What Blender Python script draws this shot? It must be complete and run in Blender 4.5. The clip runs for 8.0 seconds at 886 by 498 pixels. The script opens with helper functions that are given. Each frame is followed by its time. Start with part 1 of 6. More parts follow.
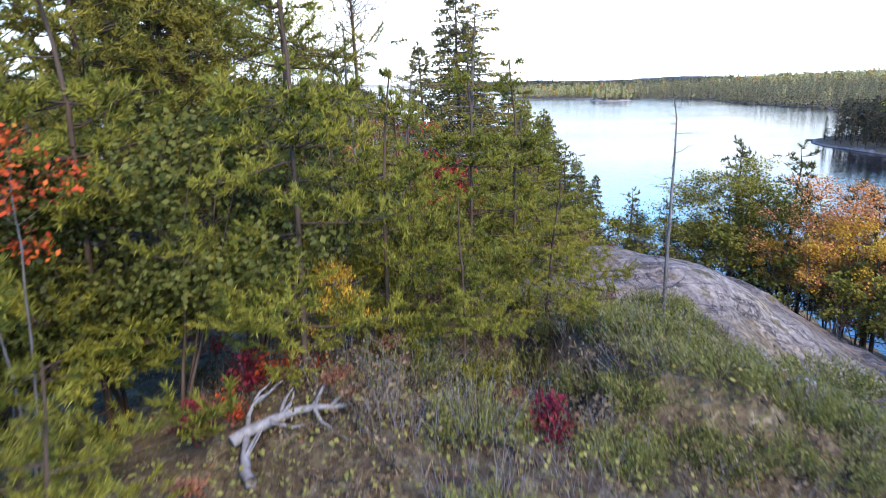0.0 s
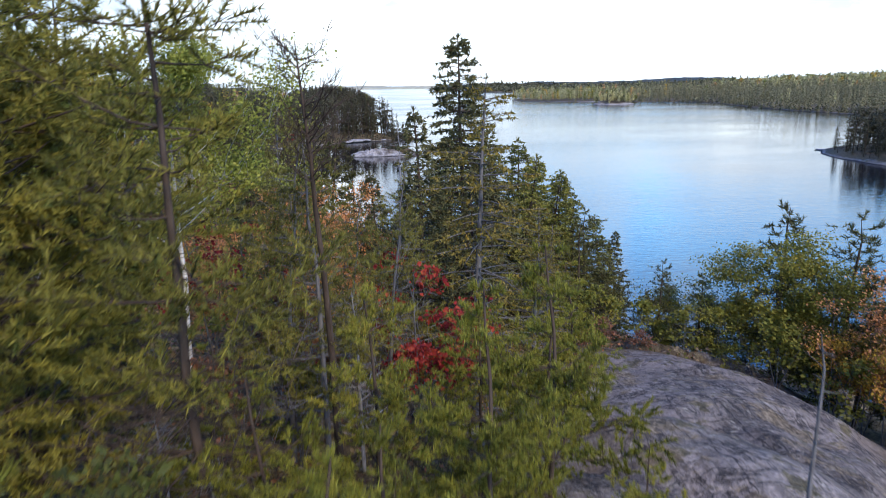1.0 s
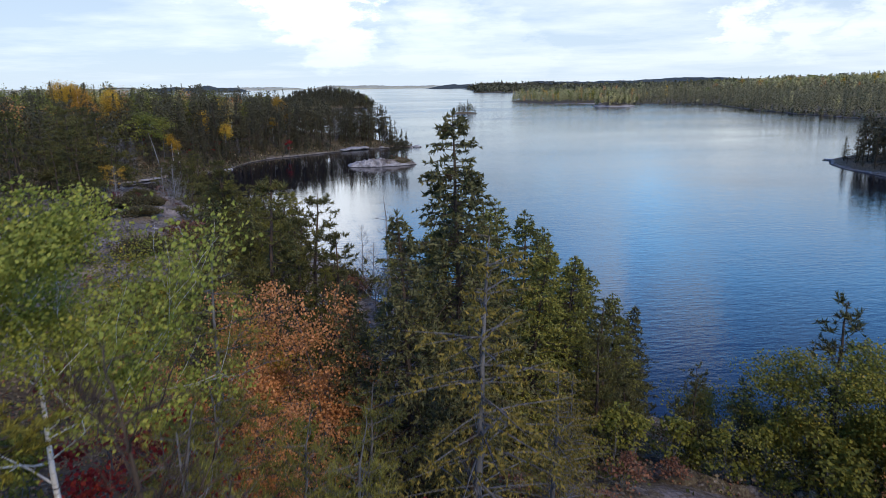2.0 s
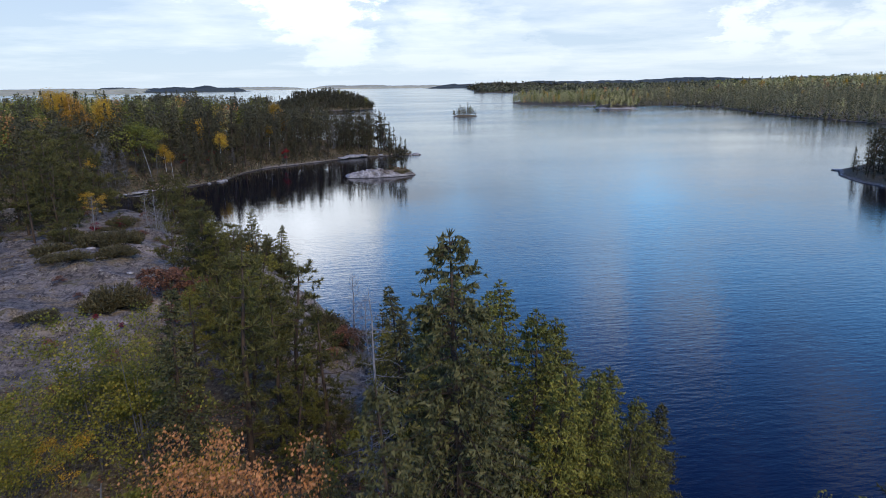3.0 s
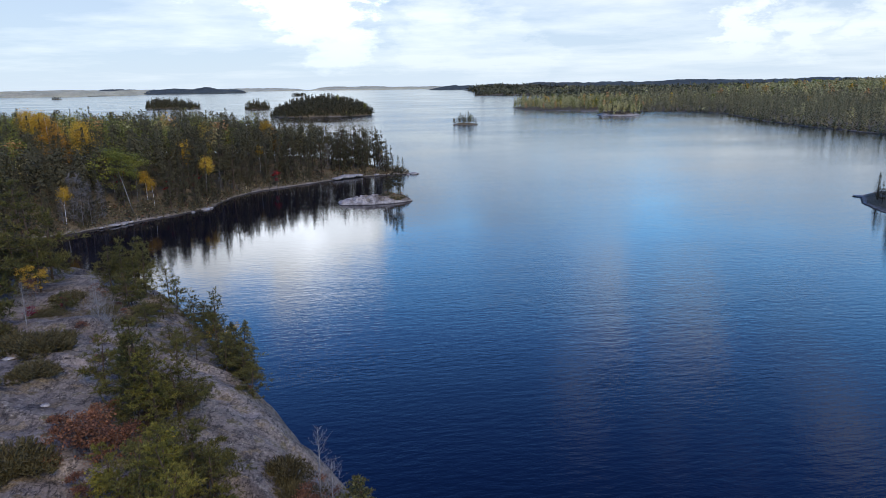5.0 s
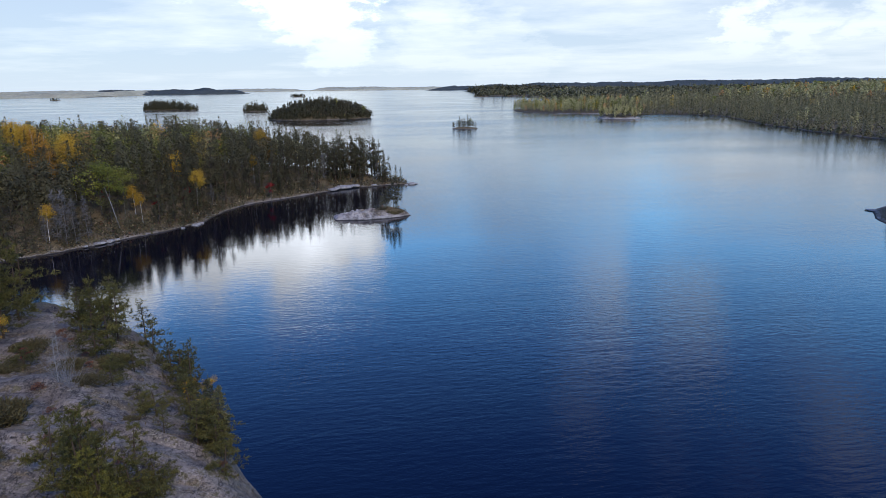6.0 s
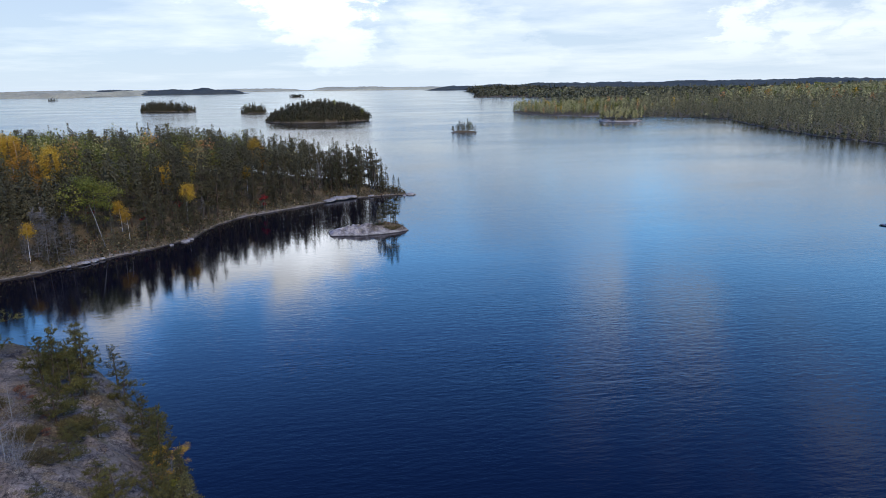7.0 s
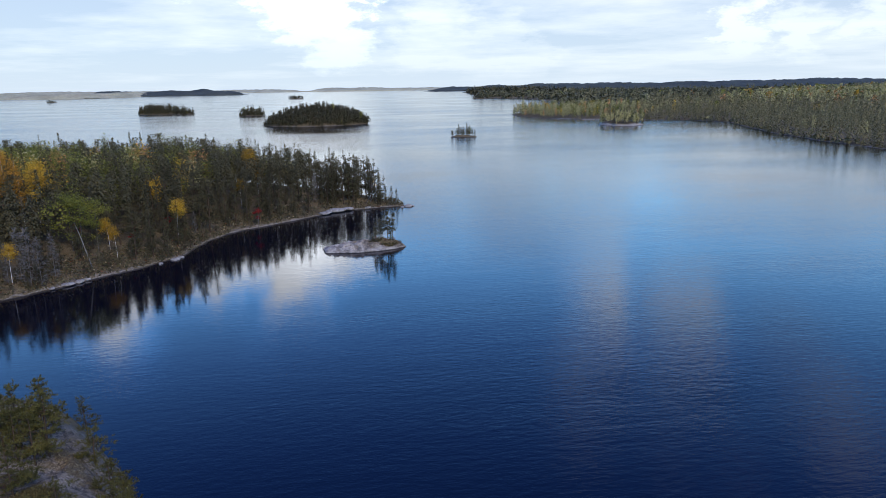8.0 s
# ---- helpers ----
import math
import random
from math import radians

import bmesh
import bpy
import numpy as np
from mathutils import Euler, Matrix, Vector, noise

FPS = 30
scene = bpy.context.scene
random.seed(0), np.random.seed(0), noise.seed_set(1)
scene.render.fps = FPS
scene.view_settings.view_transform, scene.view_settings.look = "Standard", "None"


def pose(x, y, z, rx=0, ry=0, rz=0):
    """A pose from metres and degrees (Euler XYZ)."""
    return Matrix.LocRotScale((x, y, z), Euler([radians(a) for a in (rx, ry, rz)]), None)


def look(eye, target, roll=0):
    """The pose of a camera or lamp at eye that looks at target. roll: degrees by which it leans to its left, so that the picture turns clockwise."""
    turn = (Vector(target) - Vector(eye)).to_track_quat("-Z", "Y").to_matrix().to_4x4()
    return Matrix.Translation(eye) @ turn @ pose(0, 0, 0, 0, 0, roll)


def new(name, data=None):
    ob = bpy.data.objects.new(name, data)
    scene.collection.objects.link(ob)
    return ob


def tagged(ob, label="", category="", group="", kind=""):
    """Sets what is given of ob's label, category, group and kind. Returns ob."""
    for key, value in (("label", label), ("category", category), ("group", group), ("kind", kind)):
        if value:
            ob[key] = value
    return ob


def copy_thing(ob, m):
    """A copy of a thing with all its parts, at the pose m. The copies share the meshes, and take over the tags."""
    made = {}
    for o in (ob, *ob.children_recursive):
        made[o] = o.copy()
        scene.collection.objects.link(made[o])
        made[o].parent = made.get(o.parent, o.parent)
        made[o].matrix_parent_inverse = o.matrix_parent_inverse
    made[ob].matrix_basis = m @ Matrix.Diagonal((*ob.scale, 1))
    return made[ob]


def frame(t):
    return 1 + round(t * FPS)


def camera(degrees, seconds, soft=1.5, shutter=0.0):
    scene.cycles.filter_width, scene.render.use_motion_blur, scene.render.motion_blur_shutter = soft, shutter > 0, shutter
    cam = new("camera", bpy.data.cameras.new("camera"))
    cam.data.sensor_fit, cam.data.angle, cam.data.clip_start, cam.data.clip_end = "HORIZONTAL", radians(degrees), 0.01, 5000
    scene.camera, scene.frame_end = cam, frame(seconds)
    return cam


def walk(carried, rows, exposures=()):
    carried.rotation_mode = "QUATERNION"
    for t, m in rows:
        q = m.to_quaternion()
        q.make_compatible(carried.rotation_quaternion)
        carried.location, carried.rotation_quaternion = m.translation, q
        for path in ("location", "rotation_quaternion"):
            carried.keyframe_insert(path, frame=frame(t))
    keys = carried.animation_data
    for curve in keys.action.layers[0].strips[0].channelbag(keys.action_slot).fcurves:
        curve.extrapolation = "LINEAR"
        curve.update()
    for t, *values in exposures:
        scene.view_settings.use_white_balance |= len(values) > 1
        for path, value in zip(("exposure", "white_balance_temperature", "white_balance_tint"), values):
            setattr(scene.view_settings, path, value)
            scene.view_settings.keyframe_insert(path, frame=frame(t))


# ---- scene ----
cam = camera(66.1, 8.0, soft=0.6, shutter=0.22)
PATH = [
    (0, (-2.239, -2.297, 10.965), (-1.951, -0.374, 10.498), -0.7),
    (0.5, (-2.001, -0.723, 11.698), (-1.716, 1.202, 11.235), -0.8),
    (1, (-1.713, 0.998, 12.476), (-1.428, 2.922, 12.011), -0.75),
    (1.5, (-1.3, 2.945, 13.314), (-1.016, 4.869, 12.849), -0.8),
    (2, (-1.027, 4.369, 14.115), (-0.742, 6.292, 13.648), -0.75),
    (3.5, (-0.028, 9.33, 16.577), (0.255, 11.253, 16.108), -0.8),
    (4, (0.41, 11.079, 17.415), (0.692, 13.003, 16.946), -0.85),
    (4.5, (0.759, 13.129, 18.271), (1.041, 15.053, 17.803), -0.8),
    (6, (1.895, 19.372, 20.766), (2.179, 21.296, 20.299), -0.8),
    (6.5, (2.197, 21.681, 21.58), (2.483, 23.604, 21.112), -0.8),
    (7, (2.595, 23.848, 22.428), (2.881, 25.771, 21.96), -0.8),
    (7.5, (2.968, 25.795, 23.288), (3.254, 27.718, 22.82), -0.85),
    (8, (3.371, 27.554, 24.143), (3.658, 29.478, 23.676), -0.85),
]
EXPOSURES = [(0, 1.36), (0.5, 1.20), (1.0, 0.68), (1.5, 0.26), (2.0, 0.05), (3.0, 0.0), (8.0, 0.0)]
walk(cam, [(t, look(eye, target, roll)) for t, eye, target, roll in PATH], EXPOSURES)

# ---- world, sun ----
SUN_ELEVATION, SUN_AZIMUTH = 38.0, 160.0   # degrees; azimuth clockwise from +y


def make_world():
    w = bpy.data.worlds.new("sky")
    scene.world = w
    w.use_nodes = True
    nt = w.node_tree
    nt.nodes.clear()
    n, link = nt.nodes.new, nt.links.new

    def math_node(op, a, b=None, c=None, clamp=False):
        m = n("ShaderNodeMath")
        m.operation, m.use_clamp = op, clamp
        for i, v in enumerate((a, b, c)):
            if v is None:
                continue
            if isinstance(v, (int, float)):
                m.inputs[i].default_value = v
            else:
                link(v, m.inputs[i])
        return m.outputs[0]

    coord = n("ShaderNodeTexCoord")
    sep = n("ShaderNodeSeparateXYZ")
    link(coord.outputs["Generated"], sep.inputs[0])
    up = math_node("MAXIMUM", sep.outputs["Z"], 0.0015)
    # the dome of air, flattened so that cloud decks crowd towards the horizon
    deck = math_node("ADD", up, 0.075)
    comb = n("ShaderNodeCombineXYZ")
    link(math_node("DIVIDE", sep.outputs["X"], deck), comb.inputs[0])
    link(math_node("DIVIDE", sep.outputs["Y"], deck), comb.inputs[1])
    flat = n("ShaderNodeCombineXYZ")
    link(sep.outputs["X"], flat.inputs[0])
    link(sep.outputs["Y"], flat.inputs[1])
    link(up, flat.inputs[2])
    sky = n("ShaderNodeTexSky")
    sky.sky_type, sky.sun_disc = "NISHITA", False
    sky.sun_elevation, sky.sun_rotation = radians(SUN_ELEVATION), radians(SUN_AZIMUTH)
    sky.altitude, sky.air_density, sky.dust_density, sky.ozone_density = 300, 1.0, 0.3, 5.0
    link(flat.outputs[0], sky.inputs[0])
    blue = n("ShaderNodeVectorMath")
    blue.operation = "MULTIPLY"
    link(sky.outputs[0], blue.inputs[0])
    blue.inputs[1].default_value = (0.150, 0.240, 0.300)

    # the sky deepens away from the horizon
    deep = n("ShaderNodeMapRange")
    deep.inputs["From Min"].default_value, deep.inputs["From Max"].default_value = 0.19, 0.50
    link(up, deep.inputs["Value"])
    depth = n("ShaderNodeMix")
    depth.data_type = "RGBA"
    link(deep.outputs[0], depth.inputs["Factor"])
    depth.inputs["A"].default_value, depth.inputs["B"].default_value = (1.78, 1.68, 1.47, 1), (0.54, 0.61, 0.98, 1)
    clear = n("ShaderNodeVectorMath")
    clear.operation = "MULTIPLY"
    link(blue.outputs[0], clear.inputs[0])
    link(depth.outputs["Result"], clear.inputs[1])

    def noise_node(scale, detail, rough, offset):
        mp = n("ShaderNodeMapping")
        mp.inputs["Location"].default_value = offset
        link(comb.outputs[0], mp.inputs[0])
        t = n("ShaderNodeTexNoise")
        t.inputs["Scale"].default_value = scale
        t.inputs["Detail"].default_value = detail
        t.inputs["Roughness"].default_value = rough
        link(mp.outputs[0], t.inputs["Vector"])
        return t.outputs[0]

    cover = noise_node(0.62, 9, 0.56, CLOUD_OFFSET)
    shade = noise_node(0.42, 8, 0.60, (9.0, 4.0, 0.0))
    # thick cover low down, broken cover higher up
    rise = n("ShaderNodeMapRange")
    rise.inputs["From Min"].default_value, rise.inputs["From Max"].default_value = 0.09, 0.27
    rise.inputs["To Min"].default_value, rise.inputs["To Max"].default_value = 0.20, 0.74
    link(up, rise.inputs["Value"])
    over = math_node("SUBTRACT", cover, rise.outputs[0])
    lift = 0.0
    # the few larger heaps of cloud that stand over the lake, with ragged outlines
    mp = n("ShaderNodeMapping")
    mp.inputs["Scale"].default_value = (11.0, 11.0, 26.0)
    link(coord.outputs["Generated"], mp.inputs[0])
    billow = n("ShaderNodeTexNoise")
    billow.inputs["Scale"].default_value, billow.inputs["Detail"].default_value, billow.inputs["Roughness"].default_value = 1.0, 7, 0.62
    link(mp.outputs[0], billow.inputs["Vector"])
    mid = n("ShaderNodeVectorMath")
    mid.operation = "MULTIPLY_ADD"
    link(billow.outputs["Color"], mid.inputs[0])
    mid.inputs[1].default_value, mid.inputs[2].default_value = (0.26, 0.26, 0.13), (-0.13, -0.13, -0.065)
    ragged = n("ShaderNodeVectorMath")
    link(coord.outputs["Generated"], ragged.inputs[0])
    link(mid.outputs[0], ragged.inputs[1])
    ragged_way = n("ShaderNodeVectorMath")
    ragged_way.operation = "NORMALIZE"
    link(ragged.outputs[0], ragged_way.inputs[0])
    glow = 1.0
    for way, inner, outer, more, bright, pale in CLOUD_HEAPS:
        dot = n("ShaderNodeVectorMath")
        dot.operation = "DOT_PRODUCT"
        link(ragged_way.outputs[0], dot.inputs[0])
        dot.inputs[1].default_value = Vector(way).normalized()
        heap = n("ShaderNodeMapRange")
        heap.interpolation_type = "SMOOTHSTEP"
        heap.inputs["From Min"].default_value, heap.inputs["From Max"].default_value = math.cos(radians(outer)), math.cos(radians(inner))
        link(dot.outputs["Value"], heap.inputs["Value"])
        over = math_node("MULTIPLY_ADD", heap.outputs[0], more, over)
        if bright:
            glow = math_node("MULTIPLY_ADD", heap.outputs[0], bright, glow)
        if pale:
            lift = math_node("MULTIPLY_ADD", heap.outputs[0], pale, lift)
    amount = math_node("MULTIPLY", math_node("ADD", over, 0.035), 7.0, clamp=True)
    tone = n("ShaderNodeMix")
    tone.data_type = "RGBA"
    tone.inputs["A"].default_value = (0.50, 0.58, 0.745, 1)
    tone.inputs["B"].default_value = (1.05, 1.05, 1.06, 1)
    # greyer decks on one side of the lake, thin bright ones on the other
    side = math_node("MULTIPLY_ADD", sep.outputs["X"], 0.13, lift)
    link(math_node("MULTIPLY", math_node("ADD", math_node("SUBTRACT", shade, 0.46), side), 4.2, clamp=True), tone.inputs["Factor"])
    both = n("ShaderNodeMix")
    both.data_type = "RGBA"
    link(math_node("MULTIPLY", amount, 0.93), both.inputs["Factor"])
    link(clear.outputs[0], both.inputs["A"])
    link(tone.outputs["Result"], both.inputs["B"])
    # pale haze along the horizon
    haze = math_node("MULTIPLY", math_node("POWER", 2.718, math_node("MULTIPLY", up, -11.0)), 0.88)
    veil = n("ShaderNodeMix")
    veil.data_type = "RGBA"
    link(haze, veil.inputs["Factor"])
    link(both.outputs["Result"], veil.inputs["A"])
    veil.inputs["B"].default_value = (0.72, 0.84, 0.97, 1)
    bg = n("ShaderNodeBackground")
    lit = n("ShaderNodeVectorMath")
    lit.operation = "SCALE"
    link(veil.outputs["Result"], lit.inputs[0])
    link(glow, lit.inputs["Scale"])
    link(lit.outputs[0], bg.inputs["Color"])
    bg.inputs["Strength"].default_value = 1.0
    out = n("ShaderNodeOutputWorld")
    link(bg.outputs[0], out.inputs[0])


CLOUD_OFFSET = (2.3, 1.1, 0.0)
CLOUD_HEAPS = [   # direction, inner and outer radius in degrees, added cover, sunlit brightness, whiteness
    ((-0.085, 0.96, 0.23), 1.2, 5.0, 0.34, 1.2, 0.3), ((0.0, 0.968, 0.215), 1.0, 4.2, 0.32, 0.9, 0.3), ((-0.04, 0.977, 0.17), 3.0, 6.5, 0.22, 0.7, 0.3), ((-0.20, 0.95, 0.21), 1.5, 5.5, 0.30, 0.9, 0.3), ((-0.31, 0.915, 0.25), 2.0, 6.0, 0.34, 1.1, 0.3),
    ((-0.13, 0.937, 0.325), 0.5, 3.0, 0.14, 0.1, 0.1), ((-0.044, 0.945, 0.322), 0.3, 2.2, 0.14, 0.1, 0.1),
    ((0.36, 0.89, 0.28), 1.2, 4.0, 0.34, 0.45, 0.3), ((0.45, 0.83, 0.315), 1.2, 4.0, 0.32, 0.25, 0.2), ((0.55, 0.77, 0.32), 1.0, 4.4, 0.17, 0.0, 0.0),
    ((0.302, 0.855, 0.421), 0.8, 2.4, 0.26, 0.3, 0.3), ((0.592, 0.687, 0.421), 0.8, 3.2, 0.17, 0.1, 0.2), ((0.63, 0.62, 0.48), 0.8, 4.5, 0.07, 0.1, 0.1), ((0.493, 0.71, 0.515), 0.6, 2.6, 0.16, 0.1, 0.2), ((0.43, 0.772, 0.468), 0.3, 2.2, 0.14, 0.1, 0.1),
    ((0.30, 0.94, 0.16), 1.5, 8.0, 0.08, 0.0, 0.0), ((0.0, 0.998, 0.068), 0.5, 3.4, 0.1, 0.06, 0.20), ((-0.01, 0.998, 0.11), 0.5, 3.5, 0.1, 0.04, 0.16), ((0.14, 0.985, 0.075), 0.5, 5.0, 0.1, 0.0, 0.15), ((0.24, 0.97, 0.05), 0.5, 3.5, 0.1, 0.0, 0.10),
    ((0.524, 0.849, 0.072), 0.2, 2.2, 0.1, 0.05, 0.20), ((0.585, 0.81, 0.062), 0.2, 2.6, 0.1, 0.03, 0.14), ((0.64, 0.765, 0.08), 0.2, 2.6, 0.1, 0.04, 0.16),
]
make_world()
sun = new("sun", bpy.data.lights.new("sun", "SUN"))
sun.data.energy, sun.data.angle, sun.data.color = 2.75, radians(20), (1.0, 0.88, 0.72)
a, e = radians(SUN_AZIMUTH), radians(SUN_ELEVATION)
sun.matrix_world = look((math.sin(a) * math.cos(e) * 50, math.cos(a) * math.cos(e) * 50, math.sin(e) * 50), (0, 0, 0))

# ---- materials ----
class Nodes:
    """Short hand for building one node material."""

    def __init__(self, name):
        self.mat = bpy.data.materials.new(name)
        self.mat.use_nodes = True
        self.nt = self.mat.node_tree
        self.nt.nodes.clear()
        self.out = self.nt.nodes.new("ShaderNodeOutputMaterial")

    def add(self, kind, **values):
        node = self.nt.nodes.new(kind)
        for key, v in values.items():
            self.put(node.inputs[key.replace("_", " ")], v)
        return node

    def put(self, socket, v):
        if isinstance(v, bpy.types.NodeSocket):
            self.nt.links.new(v, socket)
        else:
            socket.default_value = v

    def coords(self, scale=(1, 1, 1), which="Object"):
        c = self.add("ShaderNodeTexCoord")
        m = self.add("ShaderNodeMapping", Vector=c.outputs[which], Scale=scale)
        return m.outputs[0]

    def noise(self, vec, scale, detail=4, rough=0.55):
        return self.add("ShaderNodeTexNoise", Vector=vec, Scale=scale, Detail=detail, Roughness=rough).outputs[0]

    def ramp(self, fac, stops):
        r = self.add("ShaderNodeValToRGB", Fac=fac)
        el = r.color_ramp.elements
        while len(el) < len(stops):
            el.new(0.5)
        for k, (p, c) in zip(el, stops):
            k.position = p
            k.color = (*c, 1) if len(c) == 3 else c
        return r.outputs[0]

    def mix(self, fac, a, b, blend="MIX"):
        m = self.nt.nodes.new("ShaderNodeMix")
        m.data_type, m.blend_type = "RGBA", blend
        self.put(m.inputs["Factor"], fac)
        for key, v in (("A", a), ("B", b)):
            self.put(m.inputs[key], v if isinstance(v, bpy.types.NodeSocket) else (*v, 1))
        return m.outputs["Result"]

    def math(self, op, a, b=0.0, clamp=False):
        m = self.nt.nodes.new("ShaderNodeMath")
        m.operation, m.use_clamp = op, clamp
        self.put(m.inputs[0], a)
        self.put(m.inputs[1], b)
        return m.outputs[0]

    def bump(self, height, strength, distance, normal=None):
        b = self.add("ShaderNodeBump", Height=height, Strength=strength, Distance=distance)
        if normal is not None:
            self.put(b.inputs["Normal"], normal)
        return b.outputs[0]

    def surface(self, shader):
        self.nt.links.new(shader, self.out.inputs["Surface"])
        return self.mat


def leaf_material(name, stops, translucent=0.25, rough=0.6, clumps=2.2, vary=0.55, upright=1.0):
    """Leaves or needles: a ramp of hues from leaf to leaf, and a shift from plant to plant."""
    k = Nodes(name)
    stops = [(p, tuple(min(0.62, 1.45 * v) for v in c)) for p, c in stops]
    geo = k.add("ShaderNodeNewGeometry")
    info = k.add("ShaderNodeObjectInfo")
    clump = k.noise(k.coords((1.0, 1.0, upright)), clumps, 3)
    f = k.math("ADD", k.math("ADD", k.math("MULTIPLY", geo.outputs["Random Per Island"], vary), 0.275 - 0.5 * vary), k.math("MULTIPLY", k.math("SUBTRACT", clump, 0.3), 0.9))
    f = k.math("ADD", f, k.math("MULTIPLY", k.math("SUBTRACT", info.outputs["Random"], 0.5), 0.3), clamp=True)
    col = k.ramp(f, stops)
    bsdf = k.add("ShaderNodeBsdfPrincipled", Base_Color=col, Roughness=rough)
    bsdf.inputs["Specular IOR Level"].default_value = 0.12
    tr = k.add("ShaderNodeBsdfTranslucent", Color=col)
    m = k.add("ShaderNodeMixShader", Fac=translucent)
    k.nt.links.new(bsdf.outputs[0], m.inputs[1])
    k.nt.links.new(tr.outputs[0], m.inputs[2])
    return k.surface(m.outputs[0])


def bark_material(name, dark, light, scale=14.0, bands=False):
    k = Nodes(name)
    v = k.coords((1, 1, 0.25))
    n1 = k.noise(v, scale, 5, 0.65)
    n2 = k.noise(k.coords(), 1.7, 3)
    col = k.ramp(k.math("ADD", k.math("MULTIPLY", n1, 0.7), k.math("MULTIPLY", n2, 0.3)), [(0.35, dark), (0.65, light)])
    if bands:
        scar = k.noise(k.coords((1.2, 1.2, 9.0)), 3.0, 4, 0.7)
        col = k.mix(k.ramp(scar, [(0.56, (0, 0, 0)), (0.64, (1, 1, 1))]), col, (0.03, 0.026, 0.022))
    bsdf = k.add("ShaderNodeBsdfPrincipled", Base_Color=col, Roughness=0.85, Normal=k.bump(n1, 0.6, 0.02))
    bsdf.inputs["Specular IOR Level"].default_value = 0.2
    return k.surface(bsdf.outputs[0])


def ground_material():
    """Grey granite with lichen, stains and cracks; soil, needles and moss where the mask says so."""
    k = Nodes("granite_and_soil")
    v = k.coords()
    big, mid, fine = k.noise(v, 0.35, 4), k.noise(v, 1.1, 9, 0.66), k.noise(v, 11.0, 6, 0.72)
    rock = k.ramp(k.math("ADD", k.math("MULTIPLY", big, 0.25), k.math("ADD", k.math("MULTIPLY", mid, 0.50), k.math("MULTIPLY", fine, 0.25))),
                  [(0.36, (0.045, 0.038, 0.032)), (0.45, (0.130, 0.112, 0.096)), (0.54, (0.225, 0.195, 0.168)), (0.62, (0.43, 0.375, 0.32))])
    # long dark seeps, pale lichen, rain-washed tops
    streak = k.noise(k.coords((1.5, 0.5, 1.0)), 1.1, 9, 0.72)
    rock = k.mix(k.ramp(streak, [(0.52, (0, 0, 0)), (0.60, (0.7, 0.7, 0.7))]), rock, k.ramp(fine, [(0.40, (0.032, 0.028, 0.027)), (0.60, (0.14, 0.124, 0.116))]))
    lichen = k.ramp(k.noise(v, 3.2, 8, 0.75), [(0.55, (0, 0, 0)), (0.60, (0.8, 0.8, 0.8))])
    rock = k.mix(lichen, rock, k.ramp(fine, [(0.40, (0.13, 0.122, 0.095)), (0.60, (0.36, 0.33, 0.265))]))
    pale = k.ramp(big, [(0.50, (0, 0, 0)), (0.66, (0.35, 0.35, 0.35))])
    rock = k.mix(pale, rock, k.ramp(fine, [(0.35, (0.18, 0.155, 0.135)), (0.65, (0.40, 0.345, 0.295))]))
    block = k.add("ShaderNodeTexVoronoi", Vector=k.add("ShaderNodeVectorMath", Vector=k.coords((0.22, 0.42, 0.3))).outputs[0], Scale=1.0)
    block.inputs["Randomness"].default_value = 1.0
    rock = k.mix(0.45, rock, k.ramp(block.outputs["Color"], [(0.2, (0.85, 0.83, 0.80)), (0.8, (1.0, 0.98, 0.94))]), "MULTIPLY")
    # joints: thin dark broken lines in two directions
    for stretch, size in (((0.4, 1.7, 2.0), 0.8), ((1.5, 0.5, 2.0), 0.55)):
        joint = k.noise(k.coords(stretch), size, 9, 0.68)
        line = k.ramp(k.math("ABSOLUTE", k.math("SUBTRACT", joint, 0.5)), [(0.0, (0.95, 0.95, 0.95)), (0.020, (0, 0, 0))])
        rock = k.mix(k.math("MULTIPLY", line, k.ramp(mid, [(0.50, (1, 1, 1)), (0.64, (0, 0, 0))])), rock, (0.018, 0.016, 0.015))
    crack = k.ramp(k.math("ABSOLUTE", k.math("SUBTRACT", streak, 0.46)), [(0.0, (1, 1, 1)), (0.02, (0, 0, 0))])
    # moss and dry grass that hold on in hollows
    moss = k.ramp(k.noise(v, 1.1, 8, 0.7), [(0.57, (0, 0, 0)), (0.61, (0.9, 0.9, 0.9))])
    rock = k.mix(moss, rock, k.ramp(fine, [(0.35, (0.035, 0.032, 0.014)), (0.65, (0.15, 0.125, 0.06))]))
    tan = k.ramp(k.noise(k.coords((1.0, 1.6, 1.0)), 0.62, 9, 0.72), [(0.545, (0, 0, 0)), (0.585, (0.9, 0.9, 0.9))])
    rock = k.mix(tan, rock, k.ramp(fine, [(0.33, (0.05, 0.04, 0.024)), (0.5, (0.15, 0.115, 0.07)), (0.66, (0.32, 0.26, 0.17))]))
    rock = k.mix(1.0, rock, (1.0, 0.95, 0.88), "MULTIPLY")
    soil = k.ramp(k.noise(v, 6.0, 8, 0.78), [(0.36, (0.024, 0.018, 0.012)), (0.46, (0.09, 0.062, 0.035)), (0.55, (0.12, 0.095, 0.045)), (0.66, (0.30, 0.23, 0.15))])
    mask = k.add("ShaderNodeAttribute")
    mask.attribute_name = "soil"
    rock = k.mix(k.math("MULTIPLY", k.math("MULTIPLY", mask.outputs["Fac"], -1.0, True), 0.55), rock, k.ramp(mid, [(0.40, (0.20, 0.18, 0.16)), (0.55, (0.50, 0.46, 0.41))]))
